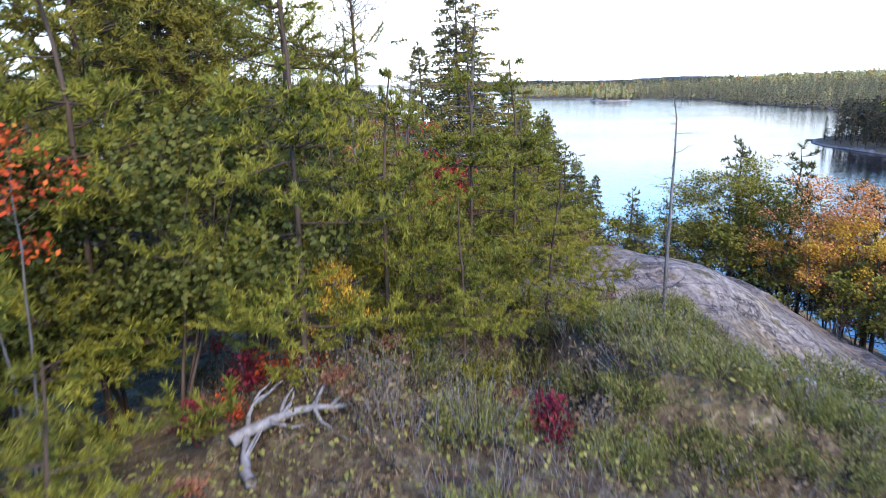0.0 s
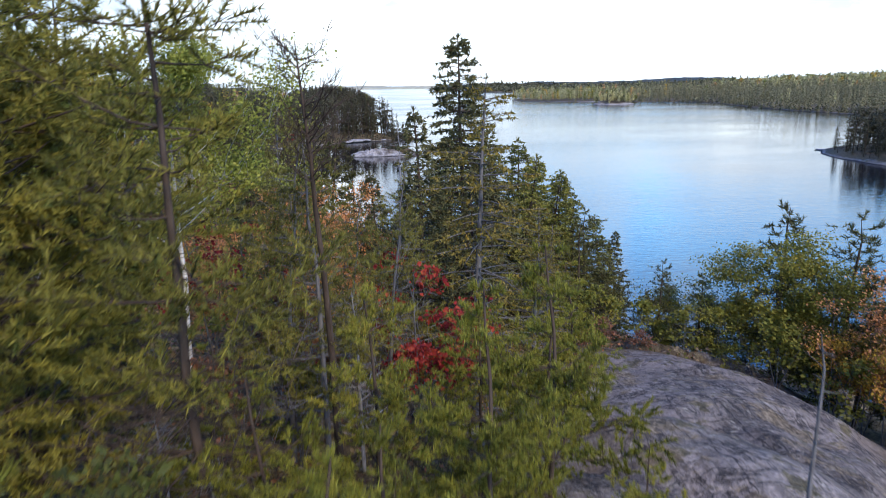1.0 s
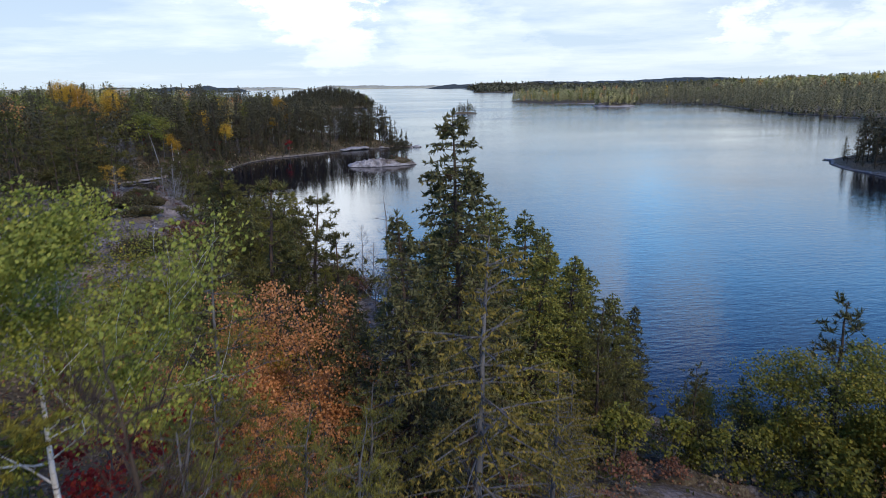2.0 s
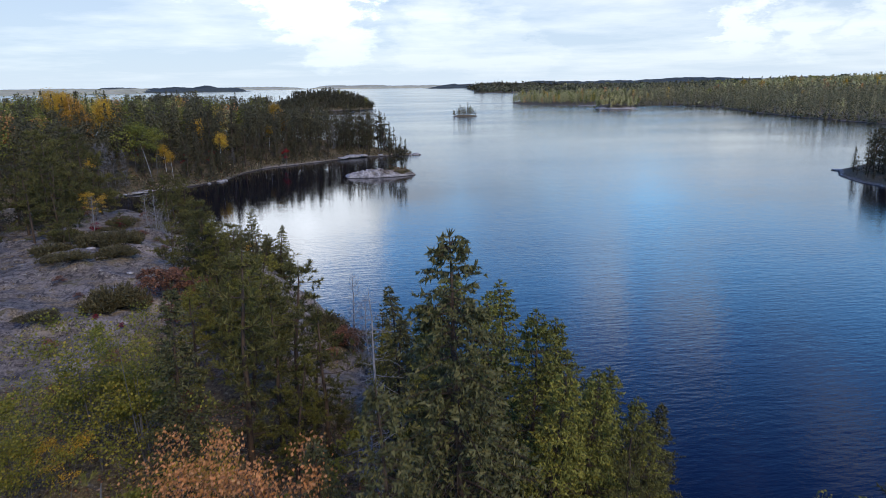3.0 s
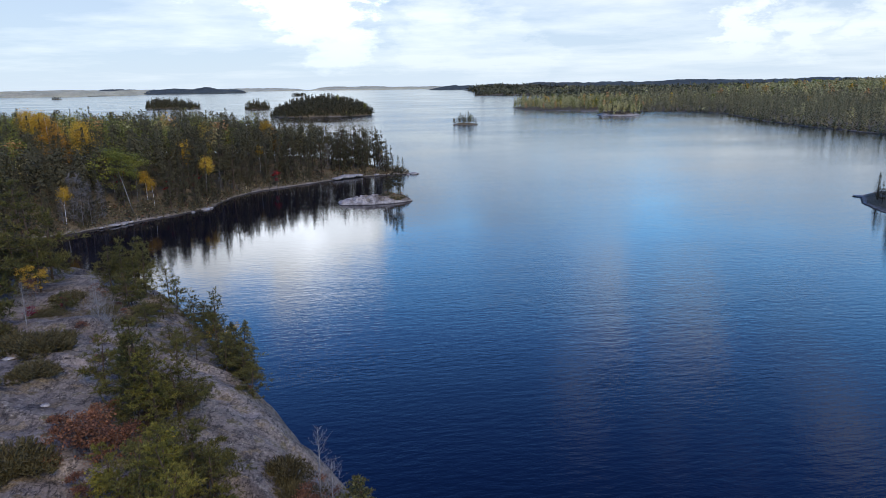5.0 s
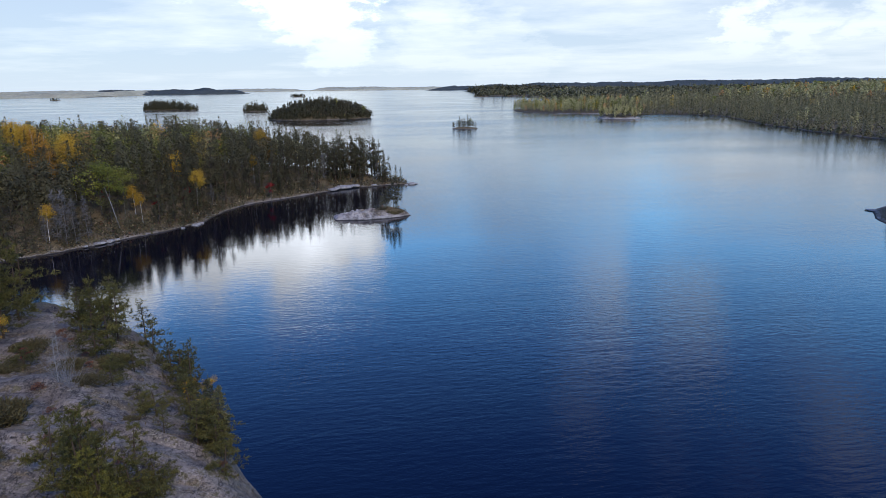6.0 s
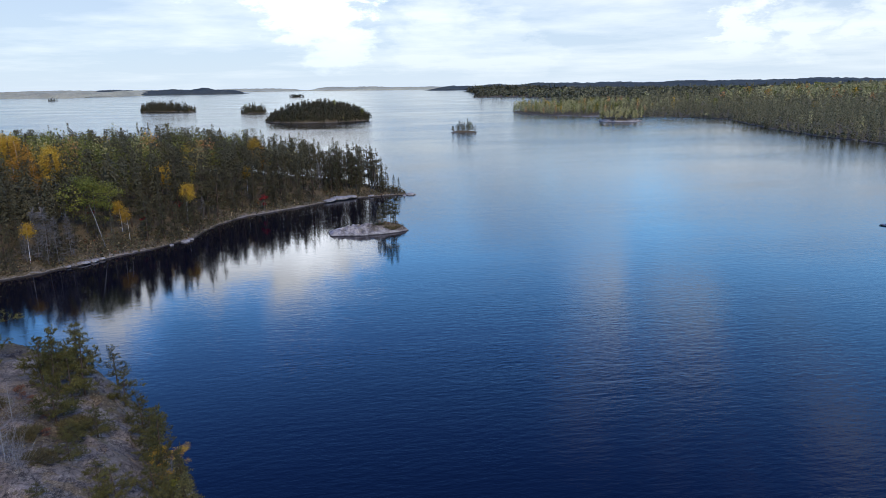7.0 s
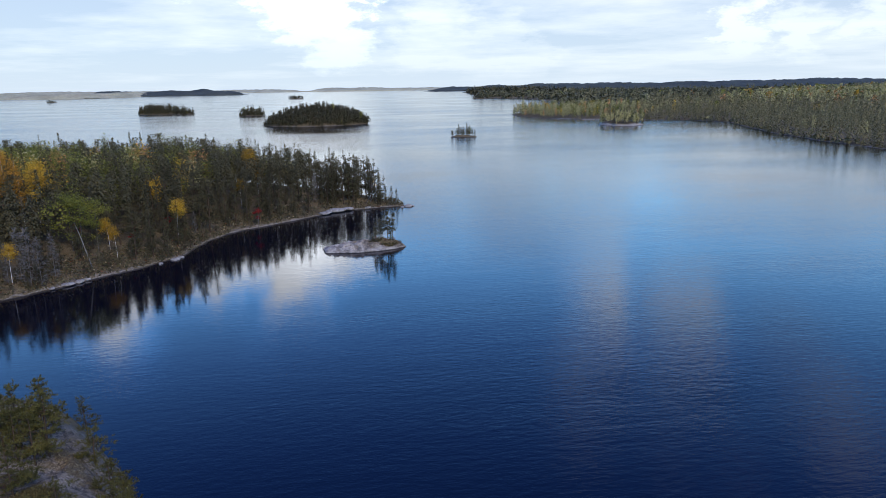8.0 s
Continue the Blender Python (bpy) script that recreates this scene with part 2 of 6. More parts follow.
    edge = k.math("ADD", mask.outputs["Fac"], k.math("MULTIPLY", k.math("SUBTRACT", k.noise(v, 1.8, 6, 0.65), 0.5), 1.3))
    fac = k.ramp(edge, [(0.42, (0, 0, 0)), (0.55, (1, 1, 1))])
    col = k.mix(fac, rock, soil)
    # the dark water line along the shore
    sep = k.add("ShaderNodeSeparateXYZ", Vector=v)
    level = k.math("ADD", sep.outputs["Z"], k.math("MULTIPLY", k.math("SUBTRACT", mid, 0.5), 0.9))
    bleached = k.ramp(level, [(0.11, (0, 0, 0)), (0.14, (0.6, 0.6, 0.6)), (0.17, (0.6, 0.6, 0.6)), (0.21, (0, 0, 0))])
    col = k.mix(bleached, col, k.ramp(fine, [(0.35, (0.16, 0.14, 0.115)), (0.65, (0.40, 0.36, 0.30))]))
    wet = k.ramp(sep.outputs["Z"], [(0.06, (0.85, 0.85, 0.85)), (0.12, (0, 0, 0))])
    col = k.mix(wet, col, (0.02, 0.018, 0.016))
    b = k.bump(mid, 1.0, 0.14, k.bump(fine, 0.8, 0.025))
    b = k.bump(k.math("MULTIPLY", crack, -1.0), 0.6, 0.06, b)
    bsdf = k.add("ShaderNodeBsdfPrincipled", Base_Color=col, Roughness=0.9, Normal=b)
    bsdf.inputs["Specular IOR Level"].default_value = 0.2
    return k.surface(bsdf.outputs[0])


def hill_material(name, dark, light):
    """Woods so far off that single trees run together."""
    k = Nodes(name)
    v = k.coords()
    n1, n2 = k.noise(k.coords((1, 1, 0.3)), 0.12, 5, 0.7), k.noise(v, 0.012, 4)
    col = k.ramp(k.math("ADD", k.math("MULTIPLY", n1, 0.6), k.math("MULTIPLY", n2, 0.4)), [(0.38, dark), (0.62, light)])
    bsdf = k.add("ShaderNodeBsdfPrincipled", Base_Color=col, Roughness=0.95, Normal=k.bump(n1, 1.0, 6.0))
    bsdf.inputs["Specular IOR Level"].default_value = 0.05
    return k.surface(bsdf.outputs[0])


def water_material():
    k = Nodes("lake_water")
    v = k.coords()
    ripple = k.noise(k.coords((0.55, 1.35, 1.0)), 1.45, 4, 0.64)
    swell = k.noise(k.coords((0.3, 1.0, 1.0)), 0.30, 3, 0.5)
    # wind lanes: calm and ruffled water side by side
    lane = k.ramp(k.noise(k.coords((0.35, 1.0, 1.0)), 0.020, 5, 0.62), [(0.36, (0.35, 0.35, 0.35)), (0.62, (1, 1, 1))])
    h = k.math("ADD", k.math("MULTIPLY", ripple, 0.10), k.math("MULTIPLY", swell, 0.08))
    # the bay behind the ridge and the lee of the islet lie sheltered from the wind
    sep = k.add("ShaderNodeSeparateXYZ", Vector=v)
    off = k.add("ShaderNodeCombineXYZ", X=k.math("MULTIPLY", k.math("ADD", sep.outputs["X"], 18.0), 0.020), Y=k.math("MULTIPLY", k.math("SUBTRACT", sep.outputs["Y"], 112.0), 0.016))
    reach = k.add("ShaderNodeVectorMath", Vector=off.outputs[0])
    reach.operation = "LENGTH"
    open_lake = k.ramp(k.math("ADD", reach.outputs["Value"], k.math("MULTIPLY", k.math("SUBTRACT", lane, 0.6), 0.25)), [(0.45, (0.28, 0.28, 0.28)), (1.0, (1, 1, 1))])
    far_out = k.ramp(k.math("MULTIPLY", sep.outputs["Y"], 0.001), [(0.16, (0.4, 0.4, 0.4)), (0.42, (1, 1, 1))])
    wind = k.math("MULTIPLY", k.math("MULTIPLY", lane, open_lake), k.math("MULTIPLY", far_out, 2.5))
    gloss = k.math("ADD", 0.015, k.math("MULTIPLY", wind, 0.055))
    bump = k.add("ShaderNodeBump", Height=h, Strength=k.math("MULTIPLY", wind, 0.36), Distance=1.0)
    bsdf = k.add("ShaderNodeBsdfPrincipled", Base_Color=(0.0003, 0.0011, 0.0065, 1), Roughness=gloss, IOR=1.333, Normal=bump.outputs[0])
    return k.surface(bsdf.outputs[0])


def boulder_material():
    k = Nodes("granite_block")
    v = k.coords()
    mid, fine = k.noise(v, 2.5, 5, 0.6), k.noise(v, 14.0, 5, 0.7)
    col = k.ramp(k.math("ADD", k.math("MULTIPLY", mid, 0.55), k.math("MULTIPLY", fine, 0.45)), [(0.32, (0.07, 0.062, 0.056)), (0.5, (0.22, 0.20, 0.18)), (0.68, (0.40, 0.37, 0.33))])
    bsdf = k.add("ShaderNodeBsdfPrincipled", Base_Color=col, Roughness=0.9, Normal=k.bump(fine, 0.5, 0.03))
    return k.surface(bsdf.outputs[0])


MAT = {
    "boulder": boulder_material(),
    "ground": ground_material(),
    "water": water_material(),
    "spruce": leaf_material("spruce_needles", [(0.0, (0.022, 0.022, 0.011)), (0.45, (0.054, 0.052, 0.019)), (0.8, (0.095, 0.083, 0.029)), (1.0, (0.13, 0.105, 0.045))], 0.12),
    "fir": leaf_material("fir_needles", [(0.0, (0.030, 0.032, 0.009)), (0.5, (0.098, 0.094, 0.019)), (0.85, (0.178, 0.154, 0.028)), (1.0, (0.245, 0.19, 0.04))], 0.15),
    "pine": leaf_material("jack_pine_needles", [(0.0, (0.030, 0.030, 0.007)), (0.3, (0.088, 0.087, 0.013)), (0.7, (0.168, 0.157, 0.021)), (1.0, (0.25, 0.185, 0.036))], 0.22),
    "pine_mid": leaf_material("mid_pine_needles", [(0.0, (0.032, 0.031, 0.008)), (0.5, (0.098, 0.088, 0.017)), (0.85, (0.16, 0.134, 0.027)), (1.0, (0.21, 0.155, 0.04))], 0.2),
    "pine_dark": leaf_material("dark_pine_needles", [(0.0, (0.02, 0.02, 0.008)), (0.5, (0.056, 0.052, 0.014)), (0.85, (0.098, 0.085, 0.024)), (1.0, (0.14, 0.11, 0.036))], 0.12),
    "pine_olive": leaf_material("olive_pine_needles", [(0.0, (0.048, 0.044, 0.010)), (0.5, (0.15, 0.13, 0.022)), (0.85, (0.24, 0.195, 0.032)), (1.0, (0.29, 0.205, 0.045))], 0.25),
    "tamarack": leaf_material("yellowing_needles", [(0.0, (0.042, 0.038, 0.012)), (0.4, (0.115, 0.088, 0.018)), (0.75, (0.205, 0.14, 0.026)), (1.0, (0.32, 0.19, 0.035))], 0.25),
    "birch": leaf_material("birch_leaves", [(0.0, (0.06, 0.07, 0.014)), (0.45, (0.17, 0.18, 0.03)), (0.8, (0.27, 0.25, 0.045)), (1.0, (0.38, 0.29, 0.05))], 0.35),
    "oak": leaf_material("oak_leaves", [(0.0, (0.022, 0.024, 0.006)), (0.45, (0.058, 0.062, 0.012)), (0.82, (0.105, 0.098, 0.02)), (0.93, (0.16, 0.115, 0.028)), (1.0, (0.24, 0.095, 0.022))], 0.25, clumps=0.9),
    "green": leaf_material("maple_green_leaves", [(0.0, (0.052, 0.054, 0.010)), (0.5, (0.122, 0.116, 0.019)), (0.85, (0.21, 0.17, 0.027)), (1.0, (0.33, 0.20, 0.031))], 0.38),
    "gold": leaf_material("golden_leaves", [(0.0, (0.12, 0.075, 0.012)), (0.5, (0.36, 0.20, 0.022)), (0.85, (0.52, 0.30, 0.035)), (1.0, (0.44, 0.18, 0.03))], 0.35),
    "orange": leaf_material("orange_leaves", [(0.0, (0.09, 0.07, 0.016)), (0.3, (0.28, 0.12, 0.035)), (0.6, (0.48, 0.18, 0.065)), (0.9, (0.56, 0.24, 0.1)), (1.0, (0.48, 0.28, 0.07))], 0.35),
    "red": leaf_material("red_leaves", [(0.0, (0.06, 0.01, 0.008)), (0.5, (0.18, 0.018, 0.015)), (0.85, (0.28, 0.045, 0.02)), (1.0, (0.3, 0.11, 0.03))], 0.3),
    "flame": leaf_material("flame_leaves", [(0.0, (0.12, 0.02, 0.008)), (0.5, (0.34, 0.05, 0.015)), (0.85, (0.42, 0.11, 0.02)), (1.0, (0.42, 0.2, 0.03))], 0.35),
    "amber": leaf_material("amber_leaves", [(0.0, (0.09, 0.055, 0.012)), (0.5, (0.30, 0.15, 0.022)), (0.85, (0.44, 0.21, 0.03)), (1.0, (0.42, 0.15, 0.03))], 0.3),
    "crimson": leaf_material("crimson_leaves", [(0.0, (0.05, 0.008, 0.012)), (0.5, (0.14, 0.014, 0.022)), (1.0, (0.25, 0.04, 0.04))], 0.3),
    "rust": leaf_material("rusty_leaves", [(0.0, (0.04, 0.022, 0.014)), (0.5, (0.125, 0.056, 0.03)), (1.0, (0.27, 0.12, 0.055))], 0.3),
    "juniper": leaf_material("juniper_needles", [(0.0, (0.032, 0.031, 0.012)), (0.5, (0.08, 0.074, 0.023)), (0.85, (0.13, 0.112, 0.036)), (1.0, (0.19, 0.145, 0.055))], 0.12),
    "juniper_green": leaf_material("green_juniper_needles", [(0.0, (0.03, 0.032, 0.010)), (0.4, (0.092, 0.096, 0.024)), (0.8, (0.16, 0.152, 0.042)), (1.0, (0.23, 0.185, 0.07))], 0.25, clumps=5.0),
    "heath_green": leaf_material("green_heath_leaves", [(0.0, (0.04, 0.04, 0.012)), (0.5, (0.11, 0.105, 0.026)), (0.85, (0.17, 0.15, 0.04)), (1.0, (0.24, 0.18, 0.06))], 0.2),
    "mat_juniper": leaf_material("brown_juniper_needles", [(0.0, (0.022, 0.018, 0.009)), (0.5, (0.055, 0.046, 0.02)), (0.85, (0.09, 0.074, 0.032)), (1.0, (0.14, 0.11, 0.055))], 0.1),
    "heath": leaf_material("heath_leaves", [(0.0, (0.036, 0.026, 0.015)), (0.4, (0.10, 0.070, 0.037)), (0.75, (0.165, 0.12, 0.065)), (1.0, (0.25, 0.14, 0.075))], 0.2),
    "grass": leaf_material("dry_grass", [(0.0, (0.10, 0.075, 0.04)), (0.6, (0.24, 0.18, 0.10)), (1.0, (0.36, 0.28, 0.16))], 0.3),
    "bark": bark_material("conifer_bark", (0.028, 0.018, 0.011), (0.088, 0.060, 0.040)),
    "bark_grey": bark_material("grey_bark", (0.05, 0.045, 0.04), (0.17, 0.155, 0.14)),
    "dead": bark_material("weathered_dead_wood", (0.09, 0.083, 0.077), (0.30, 0.28, 0.26)),
    "birch_bark": bark_material("white_birch_bark", (0.45, 0.42, 0.38), (0.72, 0.70, 0.66), 8.0, True),
    "far": leaf_material("far_conifer_crowns", [(0.0, (0.020, 0.019, 0.0115)), (0.4, (0.046, 0.041, 0.0205)), (0.75, (0.075, 0.064, 0.03)), (1.0, (0.115, 0.092, 0.041))], 0.25, clumps=0.55, vary=0.2, upright=0.12),
    # Lighter than far conifers: sunlit tops and dark gaps set in the ramp.
    "shore_conifer": leaf_material("far_shore_conifers_lit_tone", [(0.15, (0.016, 0.017, 0.011)), (0.36, (0.043, 0.042, 0.023)), (0.52, (0.095, 0.086, 0.041)), (0.75, (0.20, 0.162, 0.072))], 0.15, clumps=0.3, vary=0.15, upright=0.08),
    # Autumn gold, with some sunlight mixed into the pale tones.
    "far_gold": leaf_material("far_aspen_crowns_with_sun", [(0.0, (0.13, 0.125, 0.055)), (0.5, (0.29, 0.255, 0.105)), (0.85, (0.40, 0.33, 0.13)), (1.0, (0.42, 0.28, 0.095))], 0.25, clumps=0.4),
    # Paleness stands for sunlight and distance haze, set in the base colour.
    "far_pale": hill_material("far_woods_sun_haze_tone", (0.30, 0.285, 0.19), (0.52, 0.47, 0.31)),
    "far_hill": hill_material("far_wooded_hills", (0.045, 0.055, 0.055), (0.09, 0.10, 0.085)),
    "far_green": leaf_material("far_birch_crowns", [(0.0, (0.052, 0.055, 0.011)), (0.5, (0.118, 0.118, 0.022)), (0.85, (0.20, 0.175, 0.032)), (1.0, (0.31, 0.21, 0.038))], 0.35, clumps=0.4, vary=0.3),
}

# ---- the lie of the land ----
MAINLAND = [(24, -60), (22, 0), (19, 12), (16.5, 20), (12.5, 27), (9, 31), (5.6, 36), (2.4, 41), (-1.0, 47.8), (-5.0, 54.8), (-7.5, 61), (-11, 68.5),
            (-15, 75), (-19, 77), (-24, 78.5), (-30, 81), (-38, 88), (-50, 92), (-60, 97), (-50, 103), (-37.5, 111.3), (-32.5, 115.8), (-29, 119.8),
            (-24, 124.5), (-20, 130), (-18, 140), (-14, 148), (-9.4, 151.4), (-3.6, 156.6), (2.7, 163), (9.6, 164.6), (17, 165.5),
            (15.5, 172), (3, 190), (-18, 204), (-45, 212), (-85, 222), (-150, 232), (-160, -60)]
HEADLAND = [(87.6, 117.0), (82.2, 110.2), (80.6, 104.5), (79.6, 97.0), (78.8, 89), (79.5, 78), (81, 62), (88, 40), (120, 20), (170, 40), (170, 120), (130, 128), (100, 122)]
FAR_SHORE = [(180, 120), (190, 215), (192.5, 241), (196, 270), (198.4, 294), (206, 328), (226, 384), (237, 418), (227, 445), (207, 463), (192, 478),
             (170, 481), (158, 497), (149, 509), (140, 545), (145, 590), (175, 620), (215, 660), (262, 760), (304, 968), (329, 1246), (266, 1320),
             (300, 1500), (387, 2035), (430, 2300), (900, 2500), (1500, 1600), (1300, 300), (700, 60)]


def hash2(i, j, seed):
    n = np.sin(i * 127.1 + j * 311.7 + seed * 74.7) * 43758.5453
    return n - np.floor(n)


def value_noise(x, y, seed=0):
    i, j = np.floor(x), np.floor(y)
    u, v = x - i, y - j
    u, v = u * u * (3 - 2 * u), v * v * (3 - 2 * v)
    a, b = hash2(i, j, seed), hash2(i + 1, j, seed)
    c, d = hash2(i, j + 1, seed), hash2(i + 1, j + 1, seed)
    return (a * (1 - u) + b * u) * (1 - v) + (c * (1 - u) + d * u) * v - 0.5


def fbm(x, y, seed=0, octaves=4, gain=0.5):
    total, amp = 0.0, 1.0
    for k in range(octaves):
        total = total + amp * value_noise(x * 2 ** k + 17.3 * k, y * 2 ** k - 9.1 * k, seed + k)
        amp *= gain
    return total


def inland(poly, x, y):
    """Signed distance to a shoreline: positive on land."""
    best = np.full(np.shape(x), 1e9)
    inside = np.zeros(np.shape(x), bool)
    for (x0, y0), (x1, y1) in zip(poly, poly[1:] + poly[:1]):
        ex, ey = x1 - x0, y1 - y0
        t = np.clip(((x - x0) * ex + (y - y0) * ey) / (ex * ex + ey * ey), 0, 1)
        best = np.minimum(best, np.hypot(x - x0 - t * ex, y - y0 - t * ey))
        if y0 != y1:
            inside ^= ((y0 > y) != (y1 > y)) & (x < ex * (y - y0) / ey + x0)
    return np.where(inside, best, -best)


def ramp01(v, a, b):
    t = np.clip((v - a) / (b - a), 0, 1)
    return t * t * (3 - 2 * t)


def bell(x, y, cx, cy, rx, ry):
    return np.exp(-((x - cx) / rx) ** 2 - ((y - cy) / ry) ** 2)


def mainland_height(x, y):
    x, y = np.asarray(x, float), np.asarray(y, float)
    d = inland(MAINLAND, x, y) + 0.8 * fbm(x / 6, y / 6, 3, 3)
    north = ramp01(y, 88, 112)                       # the peninsula beyond the bay
    cliff = ramp01(y, 30, 46) * (1 - north)          # the bare ridge drops steeply
    reach = 5.5 * (1 - cliff) + 2.0 * cliff + 14.0 * north
    top = 5.2 + 3.5 * bell(x, y, -1.2, 1.8, 7, 7.5) + 1.5 * bell(x, y, 4.5, 14.0, 5.0, 5.5) + 1.8 * bell(x, y, -16, 45, 11, 15) + 2.4 * bell(x, y, -6, 12, 5, 5) + 1.3 * bell(x, y, 2.8, 7.2, 3.0, 2.8) + 0.6 * bell(x, y, 6.8, 12.0, 2.5, 3.0) - 1.0 * bell(x, y, 6.0, 19.6, 3.5, 2.4) + 0.35 * bell(x, y, 1.4, 4.6, 1.5, 1.0)
    top = top * (1 - north) + 6.2 * north
    h = top * (1 - np.exp(-np.maximum(d, 0) / reach)) + np.minimum(d, 0) * 0.5
    rough = 0.55 * fbm(x / 4.5, y / 4.5, 11, 4) + 0.22 * fbm(x / 1.3, y / 1.3, 5, 3)
    ledge = 0.35 * np.abs(fbm(x / 7 + 0.2 * y, y / 3.5, 21, 3)) * cliff
    s = (x * 0.35 + y * 0.8) / 3.4 + 1.5 * fbm(x / 7, y / 7, 71, 3)
    saw = s - np.floor(s)
    step = 0.42 * (ramp01(saw, 0, 0.10) - saw) * (1 - north) * (0.4 + ramp01(fbm(x / 6, y / 6, 81, 2), -0.2, 0.3))
    ledge = ledge - step - 0.09 * np.abs(fbm(x / 0.9, y / 0.9, 91, 3))
    return h + (rough - ledge) * ramp01(d, 0, 3) * (1 - 0.4 * north)


def soil_mask(x, y):
    """1 where soil and plants cover the rock, 0 on bare rock."""
    bare = 1.5 * bell(x, y, 6.2, 11.5, 4.6, 4.3) + 1.0 * bell(x, y, 5.5, 2.5, 3.0, 2.6) + 1.15 * bell(x, y, 4.2, 8.3, 2.3, 2.6) + 0.8 * bell(x, y, 3.5, 5.4, 0.9, 0.7)
    bare = bare + 1.3 * ramp01(y, 5.3, 6.3) * ramp01(x, -0.2, 0.9) * (1 - ramp01(y, 9.5, 12)) * (1 - ramp01(x + 2.5 * fbm(x / 3, y / 3, 23, 2), 7.0, 10.5))
    ridge = ramp01(y, 29, 35) * (1 - ramp01(y, 66, 76)) * ramp01(x, -26, -20)
    bare = bare + 1.35 * ridge * (0.74 + 1.0 * fbm(x / 4, y / 4, 31, 3))
    d = inland(MAINLAND, x, y)
    bare = bare + 0.9 * np.clip(1 - d / 2.5, 0, 1) * (0.6 + fbm(x / 6, y / 6, 41, 2))
    return np.clip(1 - bare, 0, 1)


# ---- mesh tools ----
def mesh_of(name, verts, quads=(), tris=(), material=None, smooth=False):
    """One mesh from arrays of points, four-sided and three-sided faces."""
    me = bpy.data.meshes.new(name)
    verts = np.asarray(verts, np.float32).reshape(-1, 3)
    quads, tris = np.asarray(quads, np.int32).reshape(-1, 4), np.asarray(tris, np.int32).reshape(-1, 3)
    me.vertices.add(len(verts))
    me.vertices.foreach_set("co", verts.ravel())
    me.loops.add(quads.size + tris.size)
    me.loops.foreach_set("vertex_index", np.concatenate([quads.ravel(), tris.ravel()]))
    me.polygons.add(len(quads) + len(tris))
    start = np.concatenate([np.arange(len(quads)) * 4, quads.size + np.arange(len(tris)) * 3])
    me.polygons.foreach_set("loop_start", start.astype(np.int32))
    if smooth:
        me.polygons.foreach_set("use_smooth", np.ones(len(start), bool))
    me.update(calc_edges=True)
    me.validate()
    if material:
        me.materials.append(material)
    return me


class Soup:
    """Gathers pieces of geometry for one mesh."""

    def __init__(self):
        self.v, self.q, self.t, self.n = [], [], [], 0

    def put(self, verts, quads=None, tris=None):
        verts = np.asarray(verts, float).reshape(-1, 3)
        if quads is not None and len(quads):
            self.q.append(np.asarray(quads).reshape(-1, 4) + self.n)
        if tris is not None and len(tris):
            self.t.append(np.asarray(tris).reshape(-1, 3) + self.n)
        self.v.append(verts)
        self.n += len(verts)

    def tube(self, pts, radii, sides=5):
        pts, radii = np.asarray(pts, float), np.asarray(radii, float)
        d = np.gradient(pts, axis=0)
        d /= np.linalg.norm(d, axis=1, keepdims=True) + 1e-9
        ref = np.where(np.abs(d[:, 2:3]) > 0.9, [[1.0, 0, 0]], [[0, 0, 1.0]])
        u = np.cross(d, ref)
        u /= np.linalg.norm(u, axis=1, keepdims=True) + 1e-9
        w = np.cross(d, u)
        a = np.arange(sides) * 2 * np.pi / sides
        ring = pts[:, None] + radii[:, None, None] * (np.cos(a)[None, :, None] * u[:, None] + np.sin(a)[None, :, None] * w[:, None])
        k, j = np.meshgrid(np.arange(len(pts) - 1), np.arange(sides), indexing="ij")
        j2 = (j + 1) % sides
        q = np.stack([k * sides + j, k * sides + j2, (k + 1) * sides + j2, (k + 1) * sides + j], -1)
        self.put(ring, q)

    def blades(self, at, along, length, width, rng, face=None):
        """Needles or grass: one thin triangle each, from at, along a direction; face turns their flat sides."""
        m = len(at)
        side = np.cross(along, rng.normal(size=(m, 3)) if face is None else face + 0.35 * rng.normal(size=(m, 3)))
        side /= np.linalg.norm(side, axis=1, keepdims=True) + 1e-9
        length, width = np.broadcast_to(length, m)[:, None], np.broadcast_to(width, m)[:, None]
        v = np.stack([at - side * width, at + side * width, at + along * length], 1)
        self.put(v, tris=np.arange(3 * m))

    def leaves(self, at, size, rng, flat=0.5, droop=0.3, face=None):
        """Broad leaves: one folded rhombus each."""
        m = len(at)
        along = rng.normal(size=(m, 3)) * [1, 1, 0.6] + [0, 0, -droop]
        along /= np.linalg.norm(along, axis=1, keepdims=True) + 1e-9
        up = rng.normal(size=(m, 3)) * (1 - flat) + [0, 0, flat * 1.6] if face is None else face + 0.4 * rng.normal(size=(m, 3))
        side = np.cross(along, up)
        side /= np.linalg.norm(side, axis=1, keepdims=True) + 1e-9
        s = (size * rng.uniform(0.6, 1.3, m))[:, None]
        nrm = np.cross(side, along)
        v = np.stack([at, at + along * s * 0.5 + side * s * 0.36 + nrm * s * 0.08, at + along * s, at + along * s * 0.5 - side * s * 0.36 + nrm * s * 0.08], 1)
        i = np.arange(m) * 4
        self.put(v, tris=np.concatenate([np.stack([i, i + 1, i + 2], 1), np.stack([i, i + 2, i + 3], 1)]))

    def pieces(self):
        """The pieces as they were put in, one Soup each (quads only)."""
        start = 0
        for v, q in zip(self.v, self.q):
            one = Soup()
            one.put(v, q - start)
            start += len(v)
            yield one

    def mesh(self, name, material, smooth=False):
        v = np.concatenate(self.v) if self.v else np.zeros((0, 3))
        q = np.concatenate(self.q) if self.q else ()
        t = np.concatenate(self.t) if self.t else ()
